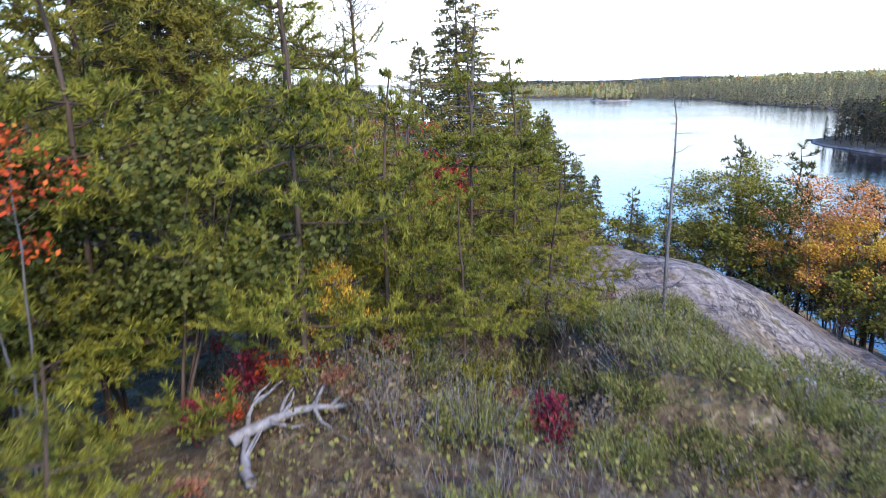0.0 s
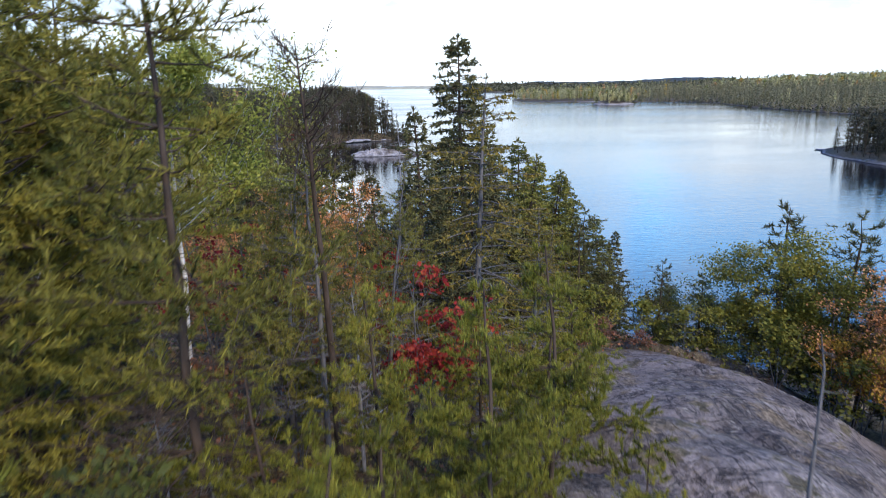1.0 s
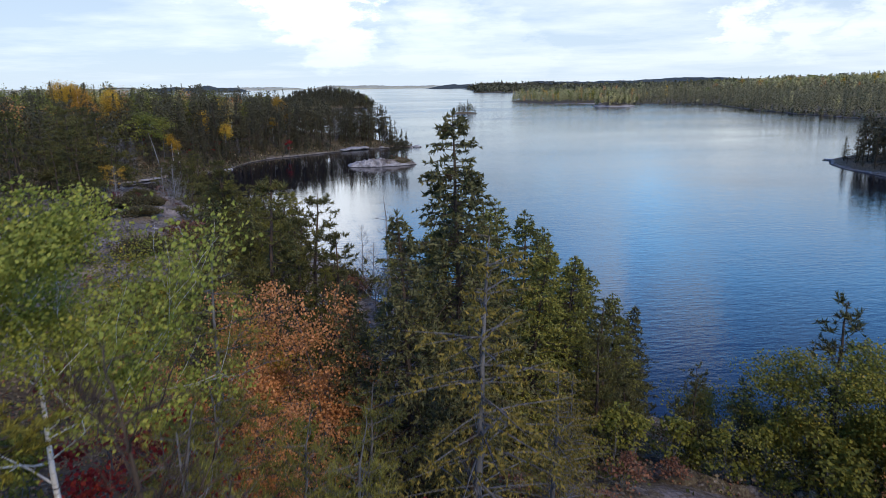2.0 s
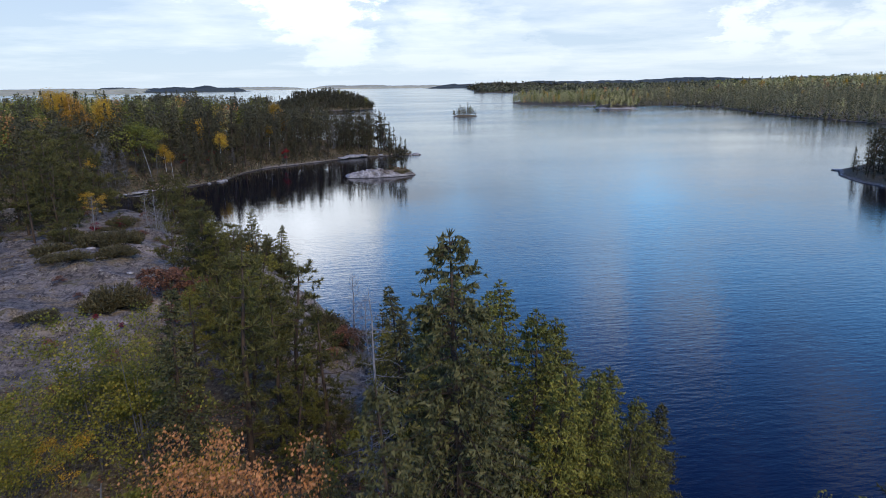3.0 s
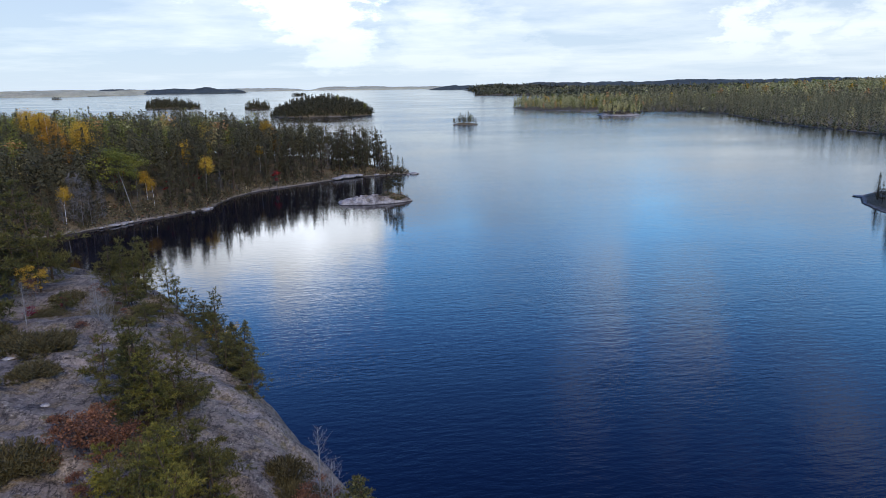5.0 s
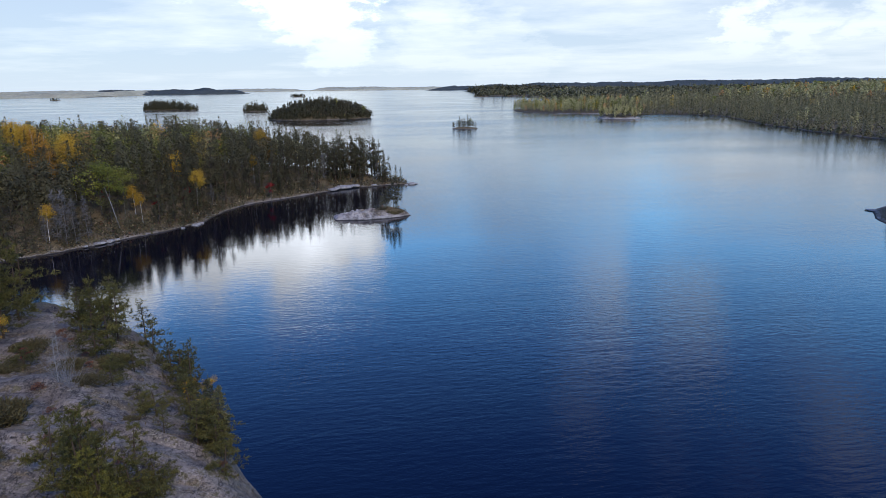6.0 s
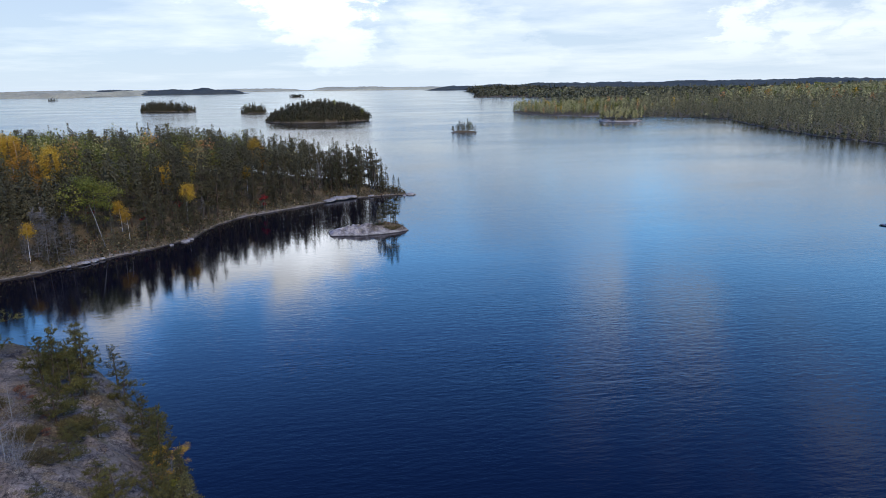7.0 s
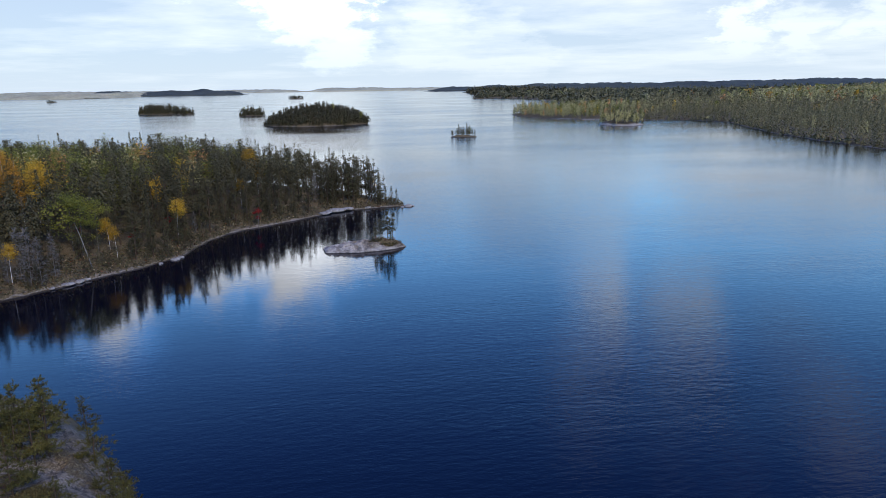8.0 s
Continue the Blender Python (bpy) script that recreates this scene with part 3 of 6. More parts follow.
        return mesh_of(name, v, q, t, material, smooth)


def part(name, mesh, parent, label=""):
    ob = new(name, mesh)
    ob.parent = parent
    return tagged(ob, label)


def unit(v):
    return v / (np.linalg.norm(v, axis=-1, keepdims=True) + 1e-9)


# ---- ground, water ----
def land_sheet(name, xs, ys, height, soil, label):
    """A piece of ground as a grid; cells well under water are left out."""
    gx, gy = np.meshgrid(xs, ys)
    z = height(gx, gy)
    nx, ny = len(xs), len(ys)
    j, i = np.meshgrid(np.arange(ny - 1), np.arange(nx - 1), indexing="ij")
    q = np.stack([j * nx + i, j * nx + i + 1, (j + 1) * nx + i + 1, (j + 1) * nx + i], -1).reshape(-1, 4)
    q = q[z.ravel()[q].max(1) > -1.2]
    used, q = np.unique(q, return_inverse=True)
    verts = np.stack([gx, gy, z], -1).reshape(-1, 3)[used]
    me = mesh_of(name, verts, q.reshape(-1, 4), material=MAT["ground"], smooth=True)
    at = me.attributes.new("soil", "FLOAT", "POINT")
    at.data.foreach_set("value", np.broadcast_to(soil(gx, gy), gx.shape).reshape(-1)[used].astype(np.float32))
    return tagged(new(name, me), label, "ground", kind="structure")


def steps(*spans):
    return np.unique(np.concatenate([np.arange(a, b, s) for a, b, s in spans]))


land_sheet("ground", steps((-155, -60, 3), (-60, -28, 1.0), (-28, 16, 0.28), (16, 26, 1)), steps((-55, -4, 2), (-4, 66, 0.28), (66, 170, 0.9), (170, 236, 3)),
           mainland_height, soil_mask, "lichen-covered grey granite hill with soil and moss")


def simple_height(poly, top, reach, wobble=1.0, seed=1, step=False):
    def f(x, y):
        d = inland(poly, x, y) + wobble * fbm(x / (6 * wobble), y / (6 * wobble), seed, 3)
        crag = 1.7 * np.abs(fbm(x / 1.3, y / 0.8, seed + 17, 4)) * ramp01(d, 0.3, 1.2) if step else 0.0
        return top * (1 - np.exp(-np.maximum(d, 0) / reach)) + np.minimum(d, 0) * 0.5 + 0.4 * fbm(x / 3, y / 3, seed + 7, 3) * ramp01(d, 0, 2) - crag
    return f


def far_shore_height(x, y):
    d = inland(FAR_SHORE, x, y) + 3 * fbm(x / 20, y / 20, 9, 3)
    rise = 1.6 * (1 - np.exp(-np.maximum(d, 0) / 6)) + 11.5 * ramp01(d, 0, 420) * (0.85 + 0.5 * fbm(x / 160, y / 160, 4, 3)) * (1 - 0.45 * ramp01(y, 600, 1400))
    spit = bell(x, y, 165, 530, 60, 75)
    return rise * (1 - 0.5 * spit) + np.minimum(d, 0) * 0.5


def wooded(x, y):
    return np.ones(np.shape(x))


headland_height = simple_height(HEADLAND, 1.3, 3.0, 2.0, 13)
land_sheet("headland_ground", steps((60, 120, 1.5), (120, 180, 6)), steps((15, 135, 1.5)), headland_height, lambda x, y: ramp01(inland(HEADLAND, x, y), 0.0, 0.8), "low wooded rock headland across the water")
land_sheet("far_shore_ground", steps((130, 320, 4), (320, 1550, 30)), steps((60, 640, 4), (640, 1400, 15), (1400, 2560, 50)), far_shore_height, lambda x, y: ramp01(inland(FAR_SHORE, x, y), 0.2, 1.4) - 2.0 * np.clip(bell(x, y, 168, 480, 30, 35), 0, 0.6) * (1 - ramp01(inland(FAR_SHORE, x, y), 1.5, 5.0)), "long wooded hill along the far shore")

lake = mesh_of("water", [(-6000, -6000, 0), (6000, -6000, 0), (6000, 6000, 0), (-6000, 6000, 0)], [(0, 1, 2, 3)], material=MAT["water"])
tagged(new("water", lake), "dark blue rippled lake water reflecting the clouds", "water", kind="structure")


def ring(cx, cy, rx, ry, turn=0.0, seed=0, n=14):
    rng = np.random.default_rng(seed)
    c, s = math.cos(radians(turn)), math.sin(radians(turn))
    pts = []
    for k in range(n):
        a = 2 * math.pi * k / n
        r = rng.uniform(0.85, 1.1)
        px, py = rx * r * math.cos(a), ry * r * math.sin(a)
        pts.append((cx + c * px - s * py, cy + s * px + c * py))
    return pts


ISLANDS = {   # name: shoreline, height, reach, grid step, bareness width, label
    "rock_islet": (ring(6.6, 130.2, 6.9, 3.5, 8, 3), 1.5, 1.3, 0.2, 14.0, "bare pale granite islet with a mossy end"),
    "islet": (ring(62.5, 354, 7.0, 4.5, -30, 5), 0.9, 2.0, 0.8, 0.4, "small dark wooded islet in open water"),
    "gold_islet": (ring(169, 417, 12, 15, 0, 6), 2.2, 3.0, 1.2, 4.0, "pale-edged islet with yellow trees"),
    "wooded_island": (ring(-10.5, 500, 33, 29, 25, 7, 18), 11.0, 17, 2.0, 0.4, "round dark wooded island"),
    "long_island": (ring(-176, 768, 23, 16, -15, 8), 2.5, 5, 2.5, 0.4, "low dark wooded island"),
    "side_island": (ring(-148, 752, 8.5, 8, 0, 9), 2.0, 4, 2.0, 0.4, "small dark wooded island beside a larger one"),
    "low_island": (ring(-73, 675, 11, 10, 0, 10), 1.8, 4, 2.0, 0.4, "small dark wooded island"),
    "distant_islet": (ring(-86, 1620, 17, 14, 0, 11), 2.0, 5, 4.0, 1.5, "distant dark islet near the horizon"),
    "faint_islet": (ring(-605, 1640, 12, 10, 0, 12), 1.5, 5, 4.0, 1.5, "distant low islet with one clump"),
    "cape_islet": (ring(262, 1270, 14, 10, 0, 14), 1.5, 5, 4.0, 1.5, "small dark islet off a wooded cape"),
}
ISLAND_HEIGHT = {}
for key, (shore, top, reach, step, bare, label) in ISLANDS.items():
    ISLAND_HEIGHT[key] = simple_height(shore, top, reach, 1.5 if key == "rock_islet" else min(2.0, step * 2), len(key), key == "rock_islet")
    px, py = [p[0] for p in shore], [p[1] for p in shore]
    mask = (lambda s, b: lambda x, y: ramp01(inland(s, x, y), b * 0.5, b))(shore, bare)
    if key == "gold_islet":   # bleached rock all round
        mask = lambda x, y: -0.9 + 1.9 * ramp01(inland(ISLANDS["gold_islet"][0], x, y), 1.5, 4.0)
    if key == "rock_islet":   # bleached slab with one mossy hollow
        mask = lambda x, y: -0.95 + 0.9 * fbm(x / 1.0, y / 0.7, 19, 3) + 2.4 * bell(x, y, 9.6, 130.2, 3.2, 1.6)
    land_sheet(key, steps((min(px) - 4, max(px) + 4, step)), steps((min(py) - 4, max(py) + 4, step)), ISLAND_HEIGHT[key], mask, label)


def distant_ridge(name, x0, y0, x1, y1, depth, top, seed, label, mat):
    """A low ridge of woods far out: a strip with a rounded back and an uneven crest."""
    n = 420
    u = np.linspace(0, 1, n)
    v = np.linspace(0, 1, 9) ** 1.8
    uu, vv = np.meshgrid(u, v)
    lx, ly = x1 - x0, y1 - y0
    ll = math.hypot(lx, ly)
    x, y = x0 + lx * uu - ly / ll * depth * vv, y0 + ly * uu + lx / ll * depth * vv
    z = top * np.sin(np.pi * np.clip(vv * 0.95, 0, 1)) ** 0.45 * (0.75 + 0.6 * fbm(uu * 9, vv * 2, seed, 4)) * ramp01(uu, 0, 0.06) * (1 - ramp01(uu, 0.94, 1)) + 0.18 * top * fbm(uu * 230, vv * 9, seed + 3, 2) * ramp01(vv, 0.0, 0.02) - 0.5 * (vv == 0)
    j, i = np.meshgrid(np.arange(8), np.arange(n - 1), indexing="ij")
    q = np.stack([j * n + i, j * n + i + 1, (j + 1) * n + i + 1, (j + 1) * n + i], -1).reshape(-1, 4)
    me = mesh_of(name, np.stack([x, y, z], -1), q, material=MAT[mat], smooth=True)
    tagged(new(name, me), label, "far shore", kind="structure")


distant_ridge("backdrop_shore", -1500, 2450, -760, 2290, 500, 20, 1, "distant wooded shore with sun and haze in its pale colour", "far_pale")
distant_ridge("backdrop_shore", -830, 2600, -330, 2800, 400, 22, 2, "distant shore of dark woods", "far_hill")
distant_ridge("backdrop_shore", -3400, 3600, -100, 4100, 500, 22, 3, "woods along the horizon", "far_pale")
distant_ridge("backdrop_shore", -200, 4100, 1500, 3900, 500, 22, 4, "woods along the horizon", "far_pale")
distant_ridge("backdrop_shore", 380, 3050, 1100, 2700, 400, 26, 5, "distant dark wooded cape", "far_hill")
distant_ridge("backdrop_shore", 900, 3900, 4300, 2000, 500, 36, 6, "far wooded hills along the horizon", "far_hill")
distant_ridge("backdrop_shore", 520, 1560, 1700, 330, 500, 25, 7, "dark wooded hills behind the far shore", "far_hill")
distant_ridge("backdrop_shore", 420, 2350, 900, 1500, 400, 20, 8, "dark wooded hills behind the far shore", "far_hill")


# ---- trees and plants: one function for each kind ----
def thing(name, label, category, group=""):
    return tagged(new(name), label, category, group)


def trunk_line(h, rng, lean=0.04, n=9, wander=0.02):
    t = np.linspace(0, 1, n)
    dx, dy = rng.normal(size=2) * lean * h
    bend = np.cumsum(rng.normal(size=(n, 2)) * wander * h / n ** 0.5, axis=0)
    bend -= bend[0]
    return np.stack([dx * t + bend[:, 0] * t, dy * t + bend[:, 1] * t, h * t - 0.25 * (t == 0)], 1)


def on_line(line, f):
    """Points at the fractions f of a trunk's height."""
    g = np.clip(f, 0, 1) * (len(line) - 1)
    k = np.minimum(g.astype(int), len(line) - 2)
    return line[k] + (line[k + 1] - line[k]) * (g - k)[:, None]


def conifer(name, label, h, spread, seed, needles, density=1.0, clear=0.05, droop=0.25, tuft=0.07, narrow=0.85, bare=0.12, bark="bark", wild=0.25, category="tree", twigs=1.0, trunk_r=None, limbs_shown=True, blade=0.27, own_limbs=False):
    """Spruce and fir: whorls of drooping branches, each with side twigs set with needles."""
    rng = np.random.default_rng(seed)
    ob = thing(name, label, category)
    wood, green = Soup(), Soup()
    line = trunk_line(h, rng, 0.015)
    r0 = trunk_r or 0.011 * h + 0.012
    wood.tube(line, r0 * (1 - np.linspace(0, 1, len(line))) ** 0.8 + 0.005, 7)
    count = int(h / 0.15 * 5.0 * density ** 0.5)
    f = np.sort(clear + (0.985 - clear) * rng.uniform(0, 1, count) ** 0.95)
    az = np.arange(count) * 2.4 + rng.normal(size=count) * 0.5
    low = np.clip((f - clear) / 0.12, 0.35, 1)
    length = spread * ((1 - f) ** narrow * low + 0.03) * rng.uniform(1 - wild * 1.6, 1 + wild, count)
    root = on_line(line, f)
    dry = rng.uniform(size=count) < bare
    for k in range(count):
        s = np.linspace(0, 1, 6)
        out = np.array([math.cos(az[k]), math.sin(az[k]), 0.0])
        rise = (0.30 - 0.5 * (1 - f[k])) * s - droop * s * s + 0.22 * droop * s ** 5
        pts = root[k] + length[k] * (out * s[:, None] * 0.95 + np.array([0, 0, 1.0]) * rise[:, None])
        limb = Soup() if own_limbs else wood
        if limbs_shown:
            limb.tube(pts[[0, 2, 5]], np.array([0.010, 0.007, 0.002]) * (0.5 + length[k]), 3)
        if f[k] < 0.55 and dry[k]:
            # a dead branch, with bare forked twigs
            for _ in range(4):
                b = pts[rng.integers(2, 5)]
                e = b + (out * 0.5 + rng.normal(size=3) * 0.5 + [0, 0, -0.2]) * length[k] * 0.3
                limb.tube(np.stack([b, (b + e) / 2 + [0, 0, 0.02], e]), [0.004, 0.003, 0.001], 3)
        if own_limbs:
            part("limb", limb.mesh("limb", MAT[bark], True), ob)
        if f[k] < 0.55 and dry[k]:
            continue
        m = max(3, int(length[k] / tuft * 1.5 * twigs))
        ss = rng.uniform(0.22, 1.0, m) ** 0.85
        base = np.stack([np.interp(ss, s, pts[:, c]) for c in range(3)], 1)
        side = np.cross(out, [0, 0, 1.0])
        sgn = np.where(rng.uniform(size=m) < 0.5, -1.0, 1.0)
        tl = length[k] * 0.34 * (1.1 - ss) * rng.uniform(0.4, 1.2, m) + tuft * 0.6
        way = unit(out * 0.6 + side * sgn[:, None] * 0.8 + np.stack([np.zeros(m), np.zeros(m), rng.uniform(-0.5, 0.12, m)], 1))
        per = max(2, int(round(4 * twigs)))
        g = np.repeat(np.arange(m), per)
        q = rng.uniform(0, 1, m * per)
        at = base[g] + way[g] * (tl[g] * q)[:, None]
        along = unit(way[g] * 0.8 + rng.normal(size=(m * per, 3)) * 0.55)
        green.blades(at, along, tuft * rng.uniform(0.7, 1.4, m * per), tuft * blade, rng, None if limbs_shown else out + np.array([0, 0, 0.35 + f[k]]))
    tip = on_line(line, np.full(14, 0.985))
    green.blades(tip, unit(rng.normal(size=(14, 3)) * 0.5 + [0, 0, 1]), tuft * 1.6, tuft * 0.15, rng)
    part("trunk", wood.mesh("trunk", MAT[bark], True), ob)
    part("crown", green.mesh("crown", MAT[needles]), ob)
    return ob


def pine(name, label, h, spread, seed, needles, density=1.0, clear=0.25, tuft=0.09, bark="bark", dead=0.15, flat=0.0, lean=0.03, twigs=7, blades=9, trunk_r=None, fine=0.10, crown_from=0.0, brush=1.0):
    """Jack pine: crooked limbs that end in brushes of long needles."""
    rng = np.random.default_rng(seed)
    ob = thing(name, label, "tree")
    wood, green = Soup(), Soup()
    line = trunk_line(h, rng, lean, 10, 0.03)
    wood.tube(line, (trunk_r or 0.012 * h + 0.015) * (1 - np.linspace(0, 1, len(line))) ** 0.75 + 0.006, 7)
    count = int(h * 7.5 * density)
    f = np.sort(rng.uniform(clear, 0.99, count))
    f = np.where(rng.uniform(size=count) < 0.6, np.round(f * h / 0.28) * 0.28 / h, f)
    f = np.clip(f, clear * 0.8, 0.99)
    az = np.arange(count) * 2.4 + rng.normal(size=count) * 0.7
    shape = (1 - f) ** (0.75 - 0.5 * flat) * np.clip((f - clear * 0.7) / 0.15, 0.4, 1)
    length = spread * (shape + 0.07) * rng.uniform(0.55, 1.2, count)
    root = on_line(line, f)
    for k in range(count):
        s = np.linspace(0, 1, 6)
        out = np.array([math.cos(az[k]), math.sin(az[k]), 0.0])
        lift = rng.uniform(0.05, 0.5) * (0.4 + f[k])
        crook = np.cumsum(rng.normal(size=(6, 3)) * 0.05, axis=0) * s[:, None]
        pts = root[k] + length[k] * (out * s[:, None] + np.array([0, 0, 1.0]) * (lift * s ** 1.6)[:, None] - np.array([0, 0, 0.12]) * s[:, None] + crook)
        thick = 0.004 + 0.008 * length[k]
        pick = [0, 1, 3, 5] if twigs > 3 else [0, 5]
        wood.tube(pts[pick], thick * (1 - s[pick] * 0.85), 4 if twigs > 6 else 3)
        m = max(2, int(twigs * length[k] / max(spread, 0.4) + 2))
        dry = f[k] < clear + 0.25 and rng.uniform() < dead * 3 or rng.uniform() < dead * 0.4 or f[k] < crown_from * rng.uniform(0.75, 1.1)
        for _ in range(m):
            u = rng.uniform(0.3, 1.0)
            b = np.array([np.interp(u, s, pts[:, c]) for c in range(3)])
            tw = unit(out * rng.uniform(0.0, 0.8) + rng.normal(size=3) * [0.8, 0.8, 0.4] + [0, 0, 0.35])
            ln = length[k] * rng.uniform(0.15, 0.42) * brush + 0.05
            e = b + tw * ln
            if twigs > 6:
                wood.tube(np.stack([b, e]), [0.005, 0.002], 3)
            if dry:
                continue
            c = max(3, int(ln / (tuft * 0.55)))
            g = np.repeat(np.linspace(0.25, 1.0, c), blades)
            at = b + (e - b) * g[:, None]
            along = unit(tw * 0.8 + rng.normal(size=(len(g), 3)) * 0.65 + [0, 0, 0.25])
            green.blades(at, along, tuft * rng.uniform(0.7, 1.3, len(g)), tuft * fine, rng, None if twigs > 5 else out + np.array([0, 0, 0.35 + f[k]]))
    part("trunk", wood.mesh("trunk", MAT[bark], True), ob)
    part("crown", green.mesh("crown", MAT[needles]), ob)
    return ob


def limbs(wood, start, way, length, radius, depth, rng, tips, spread=0.75, up=0.25, split=3, sides=5, n=5):
    """A forking limb; the places where leaves sit are gathered in tips."""
    pts, d = [np.array(start, float)], np.array(way, float)
    for _ in range(n):
        d = unit(d + rng.normal(size=3) * 0.13 + [0, 0, up * 0.12])
        pts.append(pts[-1] + d * length / n)
    pts = np.array(pts)
    wood.tube(pts, radius * (1 - 0.6 * np.linspace(0, 1, n + 1)), sides)
    if depth == 0:
        tips.extend(pts[n // 3:])
        return
    tips.extend(pts[n // 2:])
    for k in range(split + rng.integers(0, 2)):
        b = pts[rng.integers(n // 2, n + 1)] if k else pts[-1]
        w = unit(d + rng.normal(size=3) * spread + [0, 0, up])
        limbs(wood, b, w, length * rng.uniform(0.5, 0.75), radius * 0.45, depth - 1, rng, tips, spread, up, split, max(3, sides - 1), max(2, n - 1))
    if depth == 1:
        tips.extend(pts[-2:])


def broadleaf(name, label, h, seed, leaf, count, leaf_size, bark="bark_grey", stems=1, depth=2, clear=0.35, spread=0.75, blur=0.16, category="tree", radius=None, split=3, up=0.25, width=0.55, flat=0.4, own_limbs=False):
    """Birch, aspen, maple, oak and leafy shrubs."""
    rng = np.random.default_rng(seed)
    ob = thing(name, label, category)
    wood, green, tips = Soup(), Soup(), []
    r0 = radius or 0.011 * h + 0.008
    for s in range(stems):
        lean = rng.normal(size=2) * (0.05 if stems == 1 else 0.28)
        hh = h * (1 if s == 0 else rng.uniform(0.6, 0.95))
        line = trunk_line(hh * 0.9, rng, 0.0, 9, 0.025)
        line[:, :2] += lean * np.linspace(0, 1, 9)[:, None] * hh * 0.5
        wood.tube(line, r0 * (1 - 0.85 * np.linspace(0, 1, 9)), 7 if category == "tree" else 4)
        for k in range(int(5 + 3 * depth)):
            f = rng.uniform(clear, 1.0)
            b = on_line(line, np.array([f]))[0]
            a = rng.uniform(0, 2 * math.pi)
            w = unit(np.array([math.cos(a), math.sin(a), rng.uniform(0.15, 0.9)]))
            limb = Soup() if own_limbs else wood
            limbs(limb, b, w, hh * width * rng.uniform(0.45, 0.8) * (1.25 - f) / 0.9, r0 * 0.33 * (1.2 - f), depth - 1, rng, tips, spread, up, split, 5 if category == "tree" else 3, 5 if category == "tree" else 2)
            if own_limbs:
                stem = None
                for piece in limb.pieces():
                    if stem is None:
                        stem = part("limb", piece.mesh("limb", MAT[bark], True), ob)
                    else:
                        part("branch", piece.mesh("branch", MAT[bark], True), stem)
        tips.extend(line[-2:])
    tips = np.array(tips)
    clumps = tips[rng.integers(0, len(tips), max(6, count // 60))]
    reach = blur * 2.1 * rng.uniform(0.6, 1.25, len(clumps))
    g = rng.integers(0, len(clumps), count)
    ball = unit(rng.normal(size=(count, 3))) * rng.uniform(0, 1, (count, 1)) ** 0.45
    at = clumps[g] + ball * reach[g][:, None] * [1, 1, 0.6]
    green.leaves(at, leaf_size, rng, flat, face=unit(ball + unit(at - tips.mean(0)) + [0, 0, 0.5]) if leaf_size > 0.12 else None)
    part("trunk", wood.mesh("trunk", MAT[bark], True), ob)
    part("crown", green.mesh("crown", MAT[leaf]), ob)
    return ob


def snag(name, label, h, seed, branches=40, spread=0.8, clear=0.15, droop=-0.1, radius=None, fork=3, lean=0.03, bark="dead", taper=0.7):
    """A dead tree: bare trunk and brittle branches."""
    rng = np.random.default_rng(seed)
    ob = thing(name, label, "dead tree")
    wood = Soup()
    line = trunk_line(h, rng, lean, 11, 0.025)
    wood.tube(line, (radius or 0.011 * h + 0.01) * (1 - np.linspace(0, 1, 11)) ** 0.7 + 0.004, 7)
    f = np.sort(rng.uniform(clear, 0.98, branches))
    root = on_line(line, f)
    for k in range(branches):
        a = k * 2.4 + rng.normal() * 0.6
        w = unit(np.array([math.cos(a), math.sin(a), droop + rng.normal() * 0.15]))
        ln = spread * ((1 - f[k]) ** taper + 0.08) * rng.uniform(0.4, 1.15)
        p = [root[k]]
        for _ in range(5):
            w = unit(w + rng.normal(size=3) * 0.16 + [0, 0, 0.07])
            p.append(p[-1] + w * ln / 5)
        p = np.array(p)
        twig = Soup()
        twig.tube(p, (0.004 + 0.009 * ln) * (1 - 0.85 * np.linspace(0, 1, 6)), 4)
        for _ in range(fork):
            b = p[rng.integers(2, 6)]
            e = b + unit(w + rng.normal(size=3) * 0.6) * ln * rng.uniform(0.15, 0.4)
            m = (b + e) / 2 + rng.normal(size=3) * ln * 0.03
            twig.tube(np.stack([b, m, e]), [0.004, 0.003, 0.0015], 3)
        part("branch", twig.mesh("branch", MAT[bark], True), ob)
    part("trunk", wood.mesh("trunk", MAT[bark], True), ob)
    return ob


def juniper(name, label, width, height, seed, mat="juniper", tuft=0.10, count=420):
    """A low spreading shrub: fans of short sprays that rise from a flat mound."""
    rng = np.random.default_rng(seed)
    ob = thing(name, label, "shrub")
    wood, green = Soup(), Soup()
    a = rng.uniform(0, 2 * math.pi, count)
    r = width * 0.5 * rng.uniform(0, 1, count) ** 0.6 * (0.75 + 0.25 * np.sin(a * 3 + seed))
    top = height * (1 - (r / (width * 0.55)) ** 2 * 0.75) * rng.uniform(0.55, 1.1, count)
    base = np.stack([r * np.cos(a), r * np.sin(a), top * 0.45], 1)
    way = unit(np.stack([np.cos(a) * 0.7, np.sin(a) * 0.7, np.full(count, 0.75)], 1) + rng.normal(size=(count, 3)) * 0.3)
    for k in range(0, count, 12):
        wood.tube(np.stack([[0, 0, -0.05], base[k] * [0.5, 0.5, 0.6], base[k] + way[k] * top[k] * 0.4]), [0.012, 0.008, 0.003], 4)
    per = 16 if tuft < 0.08 else 12
    g = np.repeat(np.arange(count), per)
    at = base[g] + way[g] * (rng.uniform(0, 1, count * per) * top[g] * 0.75)[:, None]
    along = unit(way[g] + rng.normal(size=(count * per, 3)) * 0.55)
    green.blades(at, along, tuft * rng.uniform(0.6, 1.3, count * per), tuft * 0.18, rng)
    tagged(part("stem", wood.mesh("stem", MAT["bark"], True), ob), kind="stuff")
